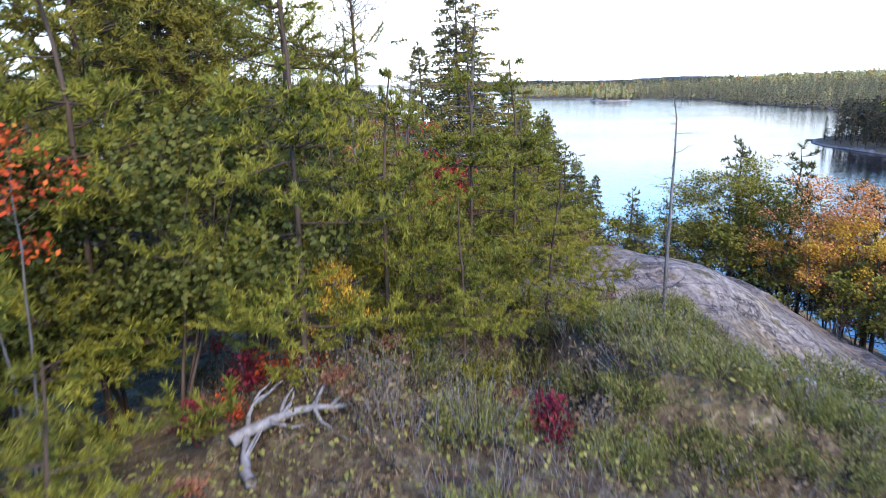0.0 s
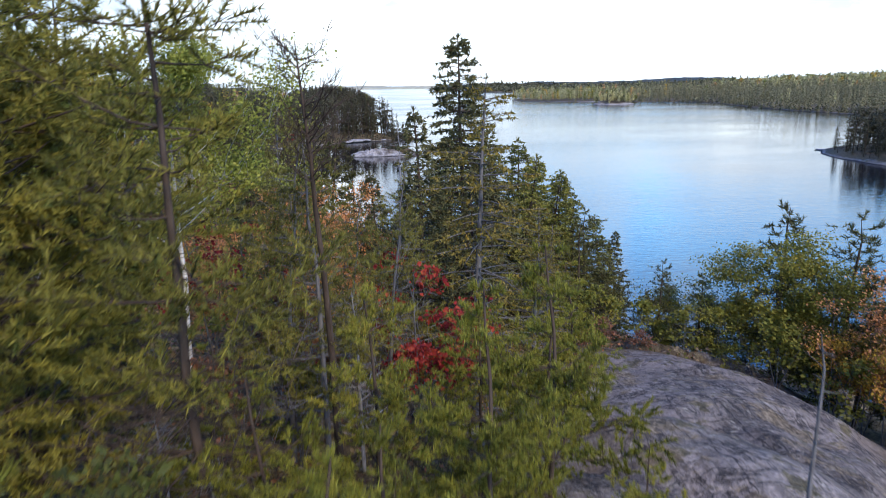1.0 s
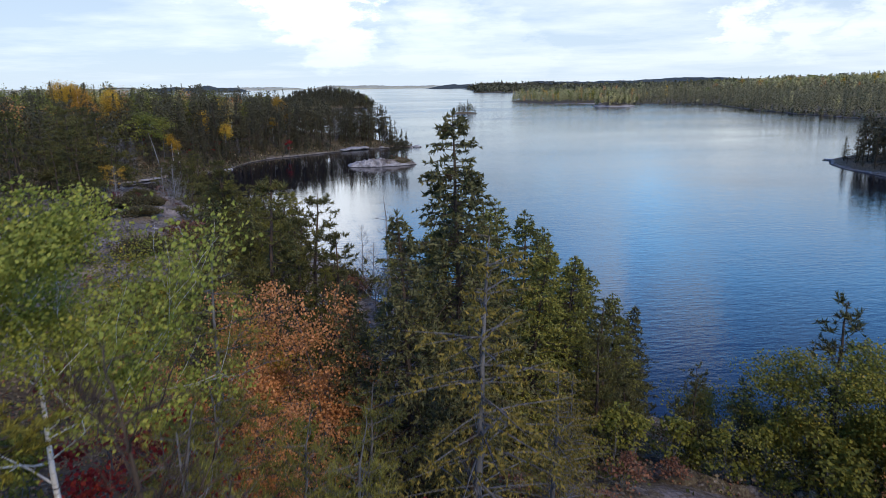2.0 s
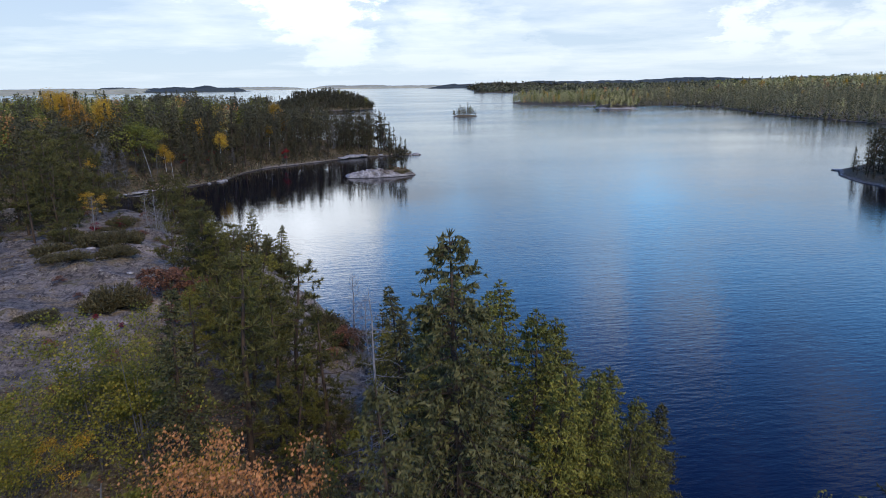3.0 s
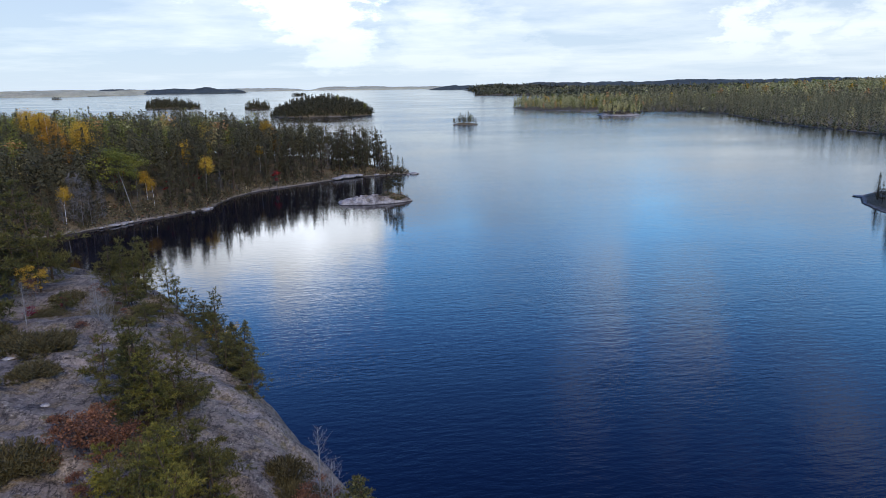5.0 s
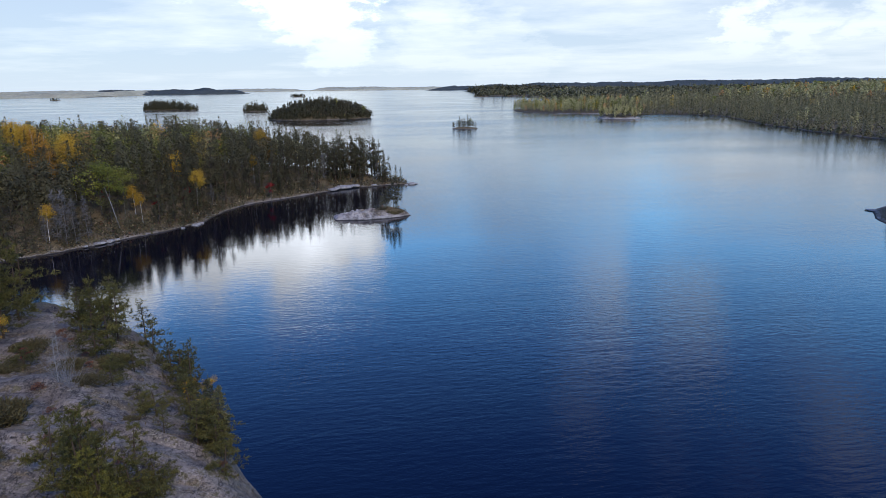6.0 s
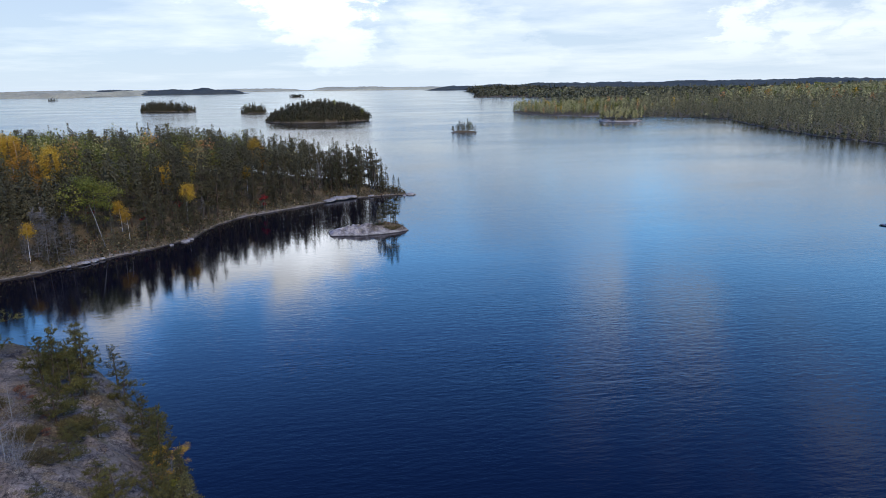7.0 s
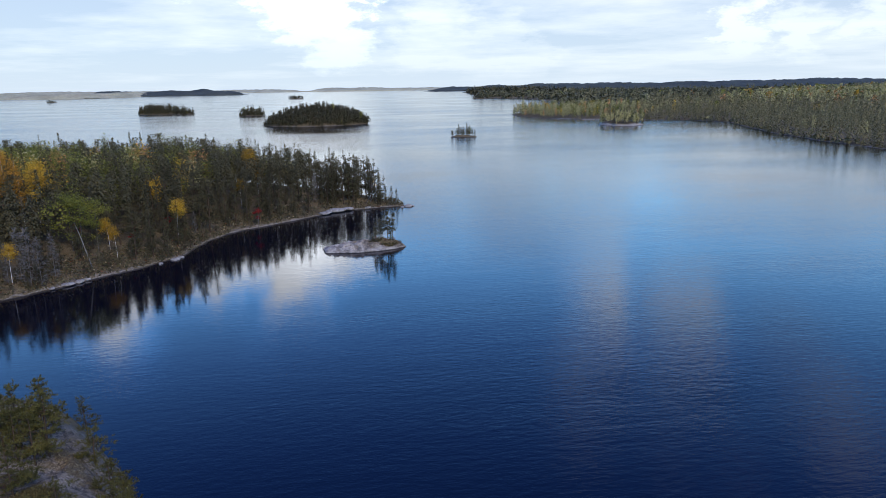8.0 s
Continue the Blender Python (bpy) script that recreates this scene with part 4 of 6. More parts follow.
    part("foliage", green.mesh("foliage", MAT[mat]), ob)
    return ob


def twiggy(name, label, h, seed, stems=26, leaf="heath", count=500, leaf_size=0.025, width=0.5, bark="dead"):
    """A leggy heath shrub: many bare grey stems with few small leaves."""
    rng = np.random.default_rng(seed)
    ob = thing(name, label, "shrub")
    wood, green, tips = Soup(), Soup(), []
    for k in range(stems):
        a, lean = rng.uniform(0, 2 * math.pi), rng.uniform(0.05, 0.8)
        b = np.array([math.cos(a), math.sin(a), 0]) * rng.uniform(0, width * 0.4)
        w = unit(np.array([math.cos(a) * lean, math.sin(a) * lean, 1.0]))
        p = [b - [0, 0, 0.05]]
        for _ in range(4):
            w = unit(w + rng.normal(size=3) * 0.15)
            p.append(p[-1] + w * h * rng.uniform(0.6, 1.0) / 4)
        p = np.array(p)
        wood.tube(p, np.linspace(0.006, 0.002, 5), 3)
        for _ in range(2):
            q = p[rng.integers(1, 5)]
            e = q + unit(w + rng.normal(size=3) * 0.6) * h * 0.25
            wood.tube(np.stack([q, (q + e) / 2, e]), [0.003, 0.002, 0.001], 3)
            tips.append(e)
        tips.extend(p[2:])
    tips = np.array(tips)
    green.leaves(tips[rng.integers(0, len(tips), count)] + rng.normal(size=(count, 3)) * 0.05, leaf_size, rng, 0.3)
    part("stem", wood.mesh("stem", MAT[bark], True), ob)
    part("foliage", green.mesh("foliage", MAT[leaf]), ob)
    return ob


FIRST = {}


def plant(key, make, x, y, size=1.0, turn=None, ground=mainland_height, sink=0.04, z=None, tall=1.0, **tags):
    """The first call for a key builds the plant, later calls copy it; each stands on the ground."""
    place = (x, y, float(ground(np.array([x]), np.array([y]))[0]) - sink if z is None else z)
    spin = (hash2(x, y, 5) * 360) if turn is None else turn
    m = pose(*place, 0, 0, spin) @ Matrix.Diagonal((size, size, size * tall, 1))
    if key not in FIRST:
        FIRST[key] = (make(), m)
        FIRST[key][0].matrix_basis = m
        ob = FIRST[key][0]
    else:
        src, m0 = FIRST[key]
        ob = copy_thing(src, Matrix.Identity(4))
        ob.matrix_basis = m
    return tagged(ob, **tags)


# ---- the woods on the hill, from the start of the flight outwards ----
def tall_spruce():
    return conifer("spruce", "tall dark green spruce with a dense pointed top", 8.0, 1.75, 1, "spruce", 2.2, 0.08, 0.3, 0.10, 0.62, 0.2)


def grey_spruce():
    return conifer("spruce", "slender dark spruce among other trees", 6.4, 1.35, 2, "spruce", 1.8, 0.04, 0.3, 0.095, 0.8, 0.15)


def yellowing_larch():
    return conifer("larch", "thin yellowing larch with long bare grey limbs", 5.9, 1.55, 3, "tamarack", 0.8, 0.1, 0.14, 0.06, 0.6, 0.45, "bark_grey", 0.5, twigs=0.9, blade=0.24, own_limbs=True)


def green_fir():
    return conifer("fir", "bushy green fir on the slope to the water", 6.6, 1.75, 4, "fir", 1.5, 0.04, 0.22, 0.085, 0.75, 0.05, twigs=1.1)


def olive_fir():
    return conifer("fir", "olive green fir with a ragged crown", 6.2, 1.65, 5, "fir", 1.4, 0.05, 0.3, 0.085, 0.7, 0.12, wild=0.35, twigs=1.1)


def dark_fir():
    return conifer("fir", "dark green fir beside the water", 5.0, 1.4, 6, "spruce", 1.3, 0.04, 0.3, 0.10, 0.75, 0.1)


def pine_sapling():
    return pine("pine_sapling", "young jack pine with yellow-green needles", 2.9, 0.95, 7, "pine", 2.2, 0.08, 0.052, dead=0.03, trunk_r=0.02, fine=0.10, twigs=16, blades=14, brush=0.62)


def pine_sapling_wide():
    return pine("pine_sapling", "broad young jack pine with yellow-green needles", 2.6, 1.1, 8, "pine", 2.1, 0.06, 0.054, dead=0.04, trunk_r=0.02, fine=0.10, twigs=16, blades=14, brush=0.62)


def hill_pine():
    return pine("pine", "old jack pine with a dark trunk and shaggy crown", 5.5, 1.4, 9, "pine_olive", 2.0, 0.15, 0.07, dead=0.03, flat=0.8, twigs=11, blades=10, trunk_r=0.05, fine=0.11, crown_from=0.3)


def slim_pine():
    return pine("pine", "slim jack pine with a dark trunk and tufted top", 5.5, 0.95, 35, "pine_olive", 1.9, 0.2, 0.07, dead=0.08, flat=0.9, twigs=9, blades=8, trunk_r=0.045, fine=0.085, crown_from=0.55)


def sparse_pine():
    return pine("pine", "half-dead jack pine with a bare grey top", 5.3, 1.05, 10, "pine_mid", 1.8, 0.2, 0.075, "bark_grey", 0.16, 0.6, twigs=8, blades=7, trunk_r=0.045, fine=0.09)


def shore_pine():
    return pine("pine", "dark green jack pine leaning over the shore", 5.0, 1.3, 11, "pine_dark", 1.4, 0.3, 0.13, dead=0.08, flat=0.5, twigs=7, blades=7)


def rock_pine():
    return pine("pine", "bushy olive jack pine on bare rock", 4.2, 1.5, 12, "pine_dark", 1.35, 0.06, 0.11, dead=0.12, flat=0.3, twigs=11, blades=8, fine=0.11, brush=0.6)


def pine_bush():
    return pine("pine_bush", "low dense pine bush at the edge of the rock", 2.3, 1.25, 34, "pine_dark", 2.1, 0.0, 0.12, dead=0.05, flat=0.7, twigs=10, blades=7, fine=0.10, brush=0.6)


def rock_pine_light():
    return pine("pine", "bushy yellow-green jack pine on bare rock", 4.6, 1.5, 13, "pine_mid", 1.9, 0.06, 0.085, dead=0.14, flat=0.3, twigs=17, blades=8, fine=0.11, brush=0.55)


def birch_tree():
    return broadleaf("birch", "white-barked birch with light green leaves", 5.3, 14, "birch", 30000, 0.046, "birch_bark", 1, 3, 0.46, 0.6, 0.18, radius=0.055, width=0.54, up=0.45, own_limbs=True)


def oak_bush():
    return broadleaf("oak_bush", "dense green oak bush with dark gaps", 2.4, 15, "oak", 7500, 0.05, "bark", 4, 2, 0.42, 0.9, 0.15, "bush", 0.02)


def red_maple():
    return broadleaf("maple", "small maple with crimson autumn leaves", 3.0, 16, "red", 1200, 0.075, "bark_grey", 2, 2, 0.4, 0.8, 0.14, radius=0.022)


def flame_maple():
    return broadleaf("maple", "young maple with orange-red autumn leaves", 2.9, 33, "flame", 1100, 0.042, "bark_grey", 2, 2, 0.72, 0.7, 0.10, radius=0.016, width=0.4, flat=0.6)


def orange_maple():
    return broadleaf("maple", "maple with an orange autumn crown", 5.0, 17, "orange", 12000, 0.064, "bark_grey", 2, 3, 0.25, 0.8, 0.2, radius=0.03, width=0.45, split=2)


def green_maple():
    return broadleaf("maple", "round maple with green leaves turning yellow", 4.6, 18, "green", 14000, 0.068, "bark_grey", 2, 3, 0.05, 0.75, 0.22, radius=0.03, width=0.42, up=0.4, split=2)


def gold_birch():
    return broadleaf("birch", "small birch with golden autumn leaves", 3.6, 19, "gold", 2600, 0.07, "bark_grey", 2, 2, 0.25, 0.7, 0.16, radius=0.025)


def rust_bush():
    return broadleaf("bush", "low bush with rusty brown leaves", 1.3, 20, "rust", 620, 0.068, "bark_grey", 3, 2, 0.15, 0.9, 0.12, "bush", 0.012, split=2)


def crimson_bush():
    return broadleaf("bush", "low bush with crimson leaves", 0.8, 21, "crimson", 520, 0.05, "bark_grey", 5, 1, 0.25, 0.9, 0.08, "bush", 0.008)


def flame_bush():
    return broadleaf("bush", "low bush with orange-red leaves", 0.6, 36, "flame", 260, 0.045, "bark_grey", 4, 1, 0.25, 0.9, 0.08, "bush", 0.007)


def leafy_bush():
    return broadleaf("bush", "leafy bush with olive and yellow leaves", 1.7, 22, "green", 700, 0.085, "bark_grey", 3, 2, 0.15, 0.9, 0.14, "bush", 0.012, split=2)


def willow_bush():
    return broadleaf("bush", "tall green bush with pale stems", 4.6, 23, "green", 7500, 0.066, "bark_grey", 5, 2, 0.15, 0.55, 0.22, "bush", 0.022, up=0.5)


def bare_bush():
    return twiggy("bush", "leafless bush of grey twigs", 1.9, 24, 22, "rust", 110, 0.035, 0.8)


def heath_shrub():
    return twiggy("heath_shrub", "grey-stemmed heath shrub with few small leaves", 0.42, 25, 13, "heath", 340, 0.030, 0.75, "bark_grey")


def green_heath():
    return twiggy("heath_shrub", "low olive heath shrub among dry grass", 0.36, 26, 10, "heath_green", 420, 0.034, 0.75, "bark_grey")


def low_juniper():
    return juniper("juniper", "low spreading green juniper on the ground", 1.5, 0.62, 27, "juniper_green", 0.06, 270)


def rock_juniper():
    return juniper("juniper", "dark flat juniper mat on bare rock", 2.5, 0.6, 28, "mat_juniper", 0.13, 480)


def dead_sapling():
    return snag("dead_sapling", "bare grey dead sapling beside the rock", 3.35, 29, 34, 0.6, 0.15, -0.1, 0.03, 3, bark="bark_grey")


def bare_top():
    return snag("dead_tree", "tall dead pine with a tangle of bare branches", 5.4, 30, 46, 0.75, 0.72, 0.55, 0.05, 12, bark="bark", taper=0.2)


def grey_snag():
    return snag("dead_tree", "pale grey dead spruce with drooping bare branches", 7.0, 31, 110, 1.25, 0.1, -0.25, 0.06, 3)


def low_snag():
    return snag("dead_tree", "small leafless tree at the cliff edge", 3.8, 32, 64, 1.3, 0.2, 0.35, 0.035, 6)


PLAN = [   # kind, x, y, size, and how far it is stretched upwards
    # the thicket that the flight rises out of
    (pine_sapling, -2.55, 2.35, 1.05, 1.0), (pine_sapling_wide, -1.55, 4.2, 0.95, 1.0), (pine_sapling, -0.85, 4.9, 0.95, 1.0), (pine_sapling, -0.1, 5.9, 1.05, 1.0),
    (pine_sapling_wide, 0.35, 7.4, 0.9, 1.0), (pine_sapling_wide, -2.2, 5.1, 0.95, 1.0), (pine_sapling, -1.5, 6.3, 0.95, 1.0),
    (pine_sapling, -4.1, 2.9, 1.3, 1.05), (pine_sapling_wide, -4.6, 1.2, 1.35, 1.0), (pine_sapling_wide, -5.4, 2.6, 1.4, 1.0), (pine_sapling_wide, -3.55, 0.35, 0.72, 0.95), (pine_sapling, -0.3, 7.8, 0.8, 1.0),
    (pine_sapling, 1.0, 8.6, 0.8, 1.0), (pine_sapling_wide, 0.5, 5.4, 0.62, 0.9), (pine_sapling_wide, -1.3, 2.9, 0.72, 0.9), (pine_sapling_wide, -0.3, 3.9, 0.7, 0.85), (pine_sapling, -1.9, 3.3, 0.9, 1.0), (pine_sapling_wide, -3.1, 7.0, 0.9, 1.0), (pine_sapling, -4.6, 5.6, 1.1, 1.1),
    (hill_pine, -4.4, 6.3, 1.07, 1.0), (hill_pine, -4.7, 5.0, 0.98, 1.0), (hill_pine, -5.3, 3.8, 0.95, 1.0), (hill_pine, -5.0, 7.6, 1.08, 1.0), (hill_pine, -5.15, 9.8, 1.1, 1.0), (slim_pine, -2.75, 5.3, 0.97, 1.0), (hill_pine, -4.55, 7.0, 1.0, 1.0), (slim_pine, -4.7, 8.4, 1.04, 1.0),
    (sparse_pine, -2.9, 13.3, 0.92, 1.0), (sparse_pine, -0.9, 12.2, 0.72, 1.0), (sparse_pine, -2.3, 11.2, 0.72, 1.0), (sparse_pine, -2.0, 8.1, 0.8, 1.0), (sparse_pine, -1.2, 9.6, 0.7, 1.0), (sparse_pine, -2.5, 9.2, 0.8, 1.0), (sparse_pine, -1.7, 10.9, 0.66, 1.0), (rust_bush, -2.6, 10.6, 1.5, 1.3), (orange_maple, -2.4, 13.6, 0.55, 1.0), (bare_top, -1.85, 7.7, 0.92, 1.0), (sparse_pine, -4.9, 9.4, 0.8, 1.0),
    (oak_bush, -3.45, 2.35, 1.0, 1.0), (oak_bush, -2.95, 3.0, 0.95, 1.05), (oak_bush, -4.1, 3.4, 1.05, 1.05), (oak_bush, -4.5, 2.2, 1.0, 1.1), (oak_bush, -3.2, 3.9, 0.9, 1.05),
    (flame_maple, -4.2, 1.9, 0.95, 1.0), (flame_maple, -4.9, 1.9, 0.95, 1.0), (red_maple, -3.3, 3.15, 0.42, 1.0), (red_maple, -0.5, 10.2, 1.05, 1.0), (red_maple, -0.8, 9.5, 0.95, 1.0), (red_maple, -3.5, 13.1, 1.0, 1.0), (red_maple, -4.3, 13.9, 1.15, 1.0),
    (birch_tree, -4.1, 11.0, 0.95, 1.0), (birch_tree, -7.6, 15.0, 0.9, 1.0),
    (yellowing_larch, 0.3, 11.25, 0.98, 1.0), (yellowing_larch, 1.7, 12.6, 0.66, 1.0), (yellowing_larch, 2.3, 13.8, 0.55, 1.0), (gold_birch, -3.4, 19.4, 0.95, 1.0),
    (grey_spruce, 0.05, 15.8, 0.98, 1.0), (tall_spruce, 1.25, 17.2, 1.0, 1.0), (grey_spruce, -0.9, 17.2, 0.8, 1.0), (grey_spruce, 0.9, 14.2, 0.72, 1.0),
    (orange_maple, -1.35, 17.2, 0.92, 1.08), (orange_maple, -3.0, 18.4, 0.88, 1.08), (orange_maple, -5.0, 17.2, 0.65, 1.0),
    (green_fir, 3.55, 21.0, 0.96, 1.0), (green_fir, 3.1, 18.7, 0.86, 1.0), (green_fir, 4.7, 20.6, 0.84, 1.0), (green_fir, 4.15, 19.5, 0.84, 1.0), (dark_fir, 2.4, 19.2, 1.1, 1.0), (olive_fir, 2.85, 22.6, 0.98, 1.05), (green_fir, 1.9, 24.6, 1.0, 1.0),
    (olive_fir, 3.75, 24.3, 1.02, 1.0), (green_fir, 5.0, 23.2, 0.88, 1.0), (olive_fir, 5.8, 22.4, 0.78, 1.0), (green_fir, 6.7, 21.9, 0.68, 1.0), (dark_fir, 7.4, 23.2, 0.74, 1.0),
    (olive_fir, 5.2, 25.6, 0.72, 1.0), (dark_fir, 0.9, 26.2, 1.0, 1.0), (shore_pine, 5.25, 19.35, 0.9, 1.0), (shore_pine, 6.1, 20.4, 0.6, 0.9), (shore_pine, 8.4, 24.6, 0.6, 1.0),
    (grey_snag, 0.2, 22.0, 1.0, 1.0), (grey_snag, 0.0, 20.4, 0.72, 1.0), (dark_fir, 1.5, 33.1, 0.92, 1.0), (dark_fir, 2.6, 31.2, 0.8, 1.0), (dark_fir, 3.6, 33.4, 0.55, 1.0), (low_snag, 0.35, 36.0, 1.0, 1.0),
    (olive_fir, 3.8, 28.2, 0.62, 1.0), (green_fir, 2.2, 28.0, 0.78, 1.0), (dark_fir, 6.2, 27.2, 0.7, 1.0), (green_fir, 0.6, 29.0, 0.55, 1.0),
    # the slope to the water on the other side of the dome
    (shore_pine, 6.95, 18.2, 0.62, 1.0), (shore_pine, 10.45, 17.9, 1.12, 0.95), (shore_pine, 11.4, 16.5, 1.12, 0.95), (green_maple, 8.3, 17.2, 0.95, 0.85), (green_maple, 9.3, 16.0, 1.0, 0.9), (green_maple, 7.6, 19.0, 0.7, 0.9),
    (green_maple, 10.5, 15.3, 1.05, 0.9), (orange_maple, 10.4, 13.2, 1.0, 0.9), (orange_maple, 11.6, 14.0, 0.95, 0.95), (gold_birch, 8.9, 13.6, 0.55, 1.0), (gold_birch, 9.9, 12.3, 0.95, 0.95), (green_maple, 11.4, 12.0, 0.8, 1.0),
    (shore_pine, 11.9, 11.6, 0.9, 1.0), (leafy_bush, 9.2, 11.2, 1.0, 1.0), (leafy_bush, 10.4, 10.2, 1.1, 1.0), (shore_pine, 12.6, 9.6, 0.8, 1.0), (green_maple, 12.9, 16.0, 0.7, 0.9), (leafy_bush, 7.6, 15.6, 0.5, 1.0), (leafy_bush, 8.4, 14.8, 1.2, 0.9), (leafy_bush, 9.0, 13.0, 1.2, 0.9), (leafy_bush, 9.6, 11.8, 1.2, 1.0), (leafy_bush, 7.8, 16.6, 1.1, 0.9), (leafy_bush, 8.9, 15.6, 1.4, 0.9), (leafy_bush, 9.8, 14.0, 1.5, 1.0), (leafy_bush, 10.8, 11.0, 1.5, 1.0), (leafy_bush, 6.6, 17.6, 0.8, 0.9), (leafy_bush, 11.0, 12.8, 1.5, 1.0), (leafy_bush, 9.4, 9.0, 1.3, 1.0), (leafy_bush, 10.4, 8.0, 1.4, 1.0), (leafy_bush, 9.0, 7.4, 1.2, 1.0), (shore_pine, 11.4, 8.6, 0.7, 0.9), (leafy_bush, 9.9, 10.4, 1.3, 1.0), (leafy_bush, 11.6, 9.8, 1.5, 1.0),
    (leafy_bush, 5.0, 17.2, 1.0, 0.8), (leafy_bush, 6.0, 17.4, 1.1, 0.8), (leafy_bush, 7.0, 16.8, 1.0, 0.8), (rust_bush, 5.6, 16.6, 0.9, 0.7), (rust_bush, 4.2, 15.8, 1.0, 0.8), (leafy_bush, 4.4, 16.8, 1.1, 0.9), (rust_bush, 3.4, 14.6, 0.9, 0.8), (rust_bush, 2.6, 12.4, 0.8, 0.8),
    (shore_pine, 4.6, 18.2, 0.7, 1.0), (dark_fir, 5.6, 18.8, 0.55, 1.0), (shore_pine, 8.0, 17.8, 0.6, 0.9), (green_maple, 8.9, 18.4, 0.6, 0.9), (gold_birch, 9.6, 13.4, 0.7, 1.0),
    (shore_pine, 12.6, 12.8, 1.0, 1.0), (shore_pine, 12.2, 14.8, 0.95, 1.0), (pine_bush, 11.8, 13.4, 1.5, 1.2), (pine_bush, 12.6, 11.4, 1.5, 1.2), (pine_bush, 11.0, 15.2, 1.4, 1.2), (pine_bush, 10.6, 11.8, 1.2, 1.0), (pine_bush, 9.6, 16.6, 1.2, 1.1), (pine_bush, 11.6, 16.8, 1.3, 1.1), (gold_birch, 9.4, 12.6, 0.8, 1.0), (orange_maple, 11.0, 12.6, 0.9, 0.9),
    (low_snag, -2.7, 5.4, 0.6, 0.8), (low_snag, -3.2, 6.2, 0.65, 0.8), (low_snag, -2.2, 4.6, 0.5, 0.8), (low_snag, 0.7, 10.2, 0.55, 0.7), (low_snag, 1.0, 9.6, 0.5, 0.6), (low_snag, -1.6, 8.6, 0.7, 0.9),
    # the bare ridge over the cliff
    (grey_spruce, -4.75, 24.2, 1.02, 1.0), (willow_bush, -6.1, 25.6, 1.2, 1.0), (willow_bush, -7.6, 26.4, 1.15, 1.0), (willow_bush, -6.9, 28.2, 0.95, 1.0), (gold_birch, -7.9, 24.6, 0.6, 1.0), (willow_bush, -8.6, 24.2, 0.9, 1.0),
    (rock_pine_light, -3.9, 30.4, 1.18, 1.0), (rock_pine_light, -3.55, 32.7, 1.1, 1.0), (rock_pine, -5.0, 33.2, 1.1, 1.0), (rock_pine_light, -4.6, 35.0, 0.9, 1.0), (rock_pine, -5.6, 35.8, 0.8, 1.0), (rock_pine, -3.4, 35.6, 0.75, 1.0), (rock_pine_light, -5.9, 31.6, 0.9, 1.0), (rock_pine, -2.6, 27.2, 1.3, 1.0), (rock_pine_light, -2.1, 25.3, 0.85, 1.0),
    (rock_pine, -4.3, 36.4, 0.72, 0.9), (rock_pine_light, -2.9, 34.6, 0.6, 0.9), (rock_pine, -3.4, 26.0, 1.6, 1.0), (rock_pine, -2.2, 28.5, 1.4, 1.0), (rock_pine, -1.2, 26.5, 1.2, 1.0), (rock_pine, -1.6, 29.0, 0.9, 1.0),
    (rock_pine, -7.3, 41.6, 1.0, 1.05), (rock_pine, -6.5, 40.8, 0.8, 1.0), (rust_bush, -9.2, 40.4, 1.1, 0.9), (rust_bush, -8.2, 37.4, 1.0, 0.9), (rock_pine, -6.2, 43.6, 0.75, 1.0), (rock_pine, -7.0, 42.8, 0.85, 0.9), (rock_pine, -8.0, 43.4, 0.75, 1.0),
    (rust_bush, -8.6, 39.6, 1.25, 1.0), (rust_bush, -9.6, 39.2, 1.1, 0.9), (rust_bush, -8.9, 41.2, 1.2, 1.0), (rust_bush, -7.7, 39.4, 1.25, 1.0), (rust_bush, -10.0, 40.6, 0.9, 0.9), (rust_bush, -8.4, 42.2, 1.0, 1.0), (rust_bush, -9.3, 38.2, 0.9, 0.9), (leafy_bush, -5.6, 38.0, 1.3, 1.0), (leafy_bush, -5.0, 37.0, 1.3, 1.0), (rock_pine, -5.2, 38.6, 0.75, 0.8), (rock_pine, -4.4, 37.6, 0.7, 0.8), (rust_bush, -7.8, 38.6, 1.2, 1.0), (rust_bush, -7.5, 40.4, 0.9, 1.0), (rust_bush, -6.6, 37.6, 0.9, 1.0),
    (rock_juniper, -10.7, 38.2, 1.0, 1.0), (rock_juniper, -12.6, 45.2, 0.85, 0.8), (rock_juniper, -13.4, 49.2, 1.15, 1.1), (rock_juniper, -1.6, 39.8, 0.95, 1.1), (rock_juniper, -0.6, 38.0, 0.9, 1.2), (rock_juniper, -6.2, 44.2, 0.7, 0.7),
    (rust_bush, -0.4, 37.0, 1.1, 1.1), (rust_bush, 0.2, 38.6, 1.1, 1.0), (rust_bush, -0.2, 40.0, 0.9, 0.9), (rock_pine, 1.0, 36.8, 0.7, 0.9), (rust_bush, -1.2, 36.2, 0.9, 1.0), (low_snag, 1.3, 34.6, 0.8, 1.0), (rock_pine_light, 2.4, 34.8, 0.55, 1.0), (rust_bush, -0.7, 38.4, 1.0, 1.0), (crimson_bush, -6.2, 31.2, 0.8, 1.0), (leafy_bush, 0.5, 37.6, 0.8, 1.0), (leafy_bush, 1.2, 35.4, 0.9, 1.0),
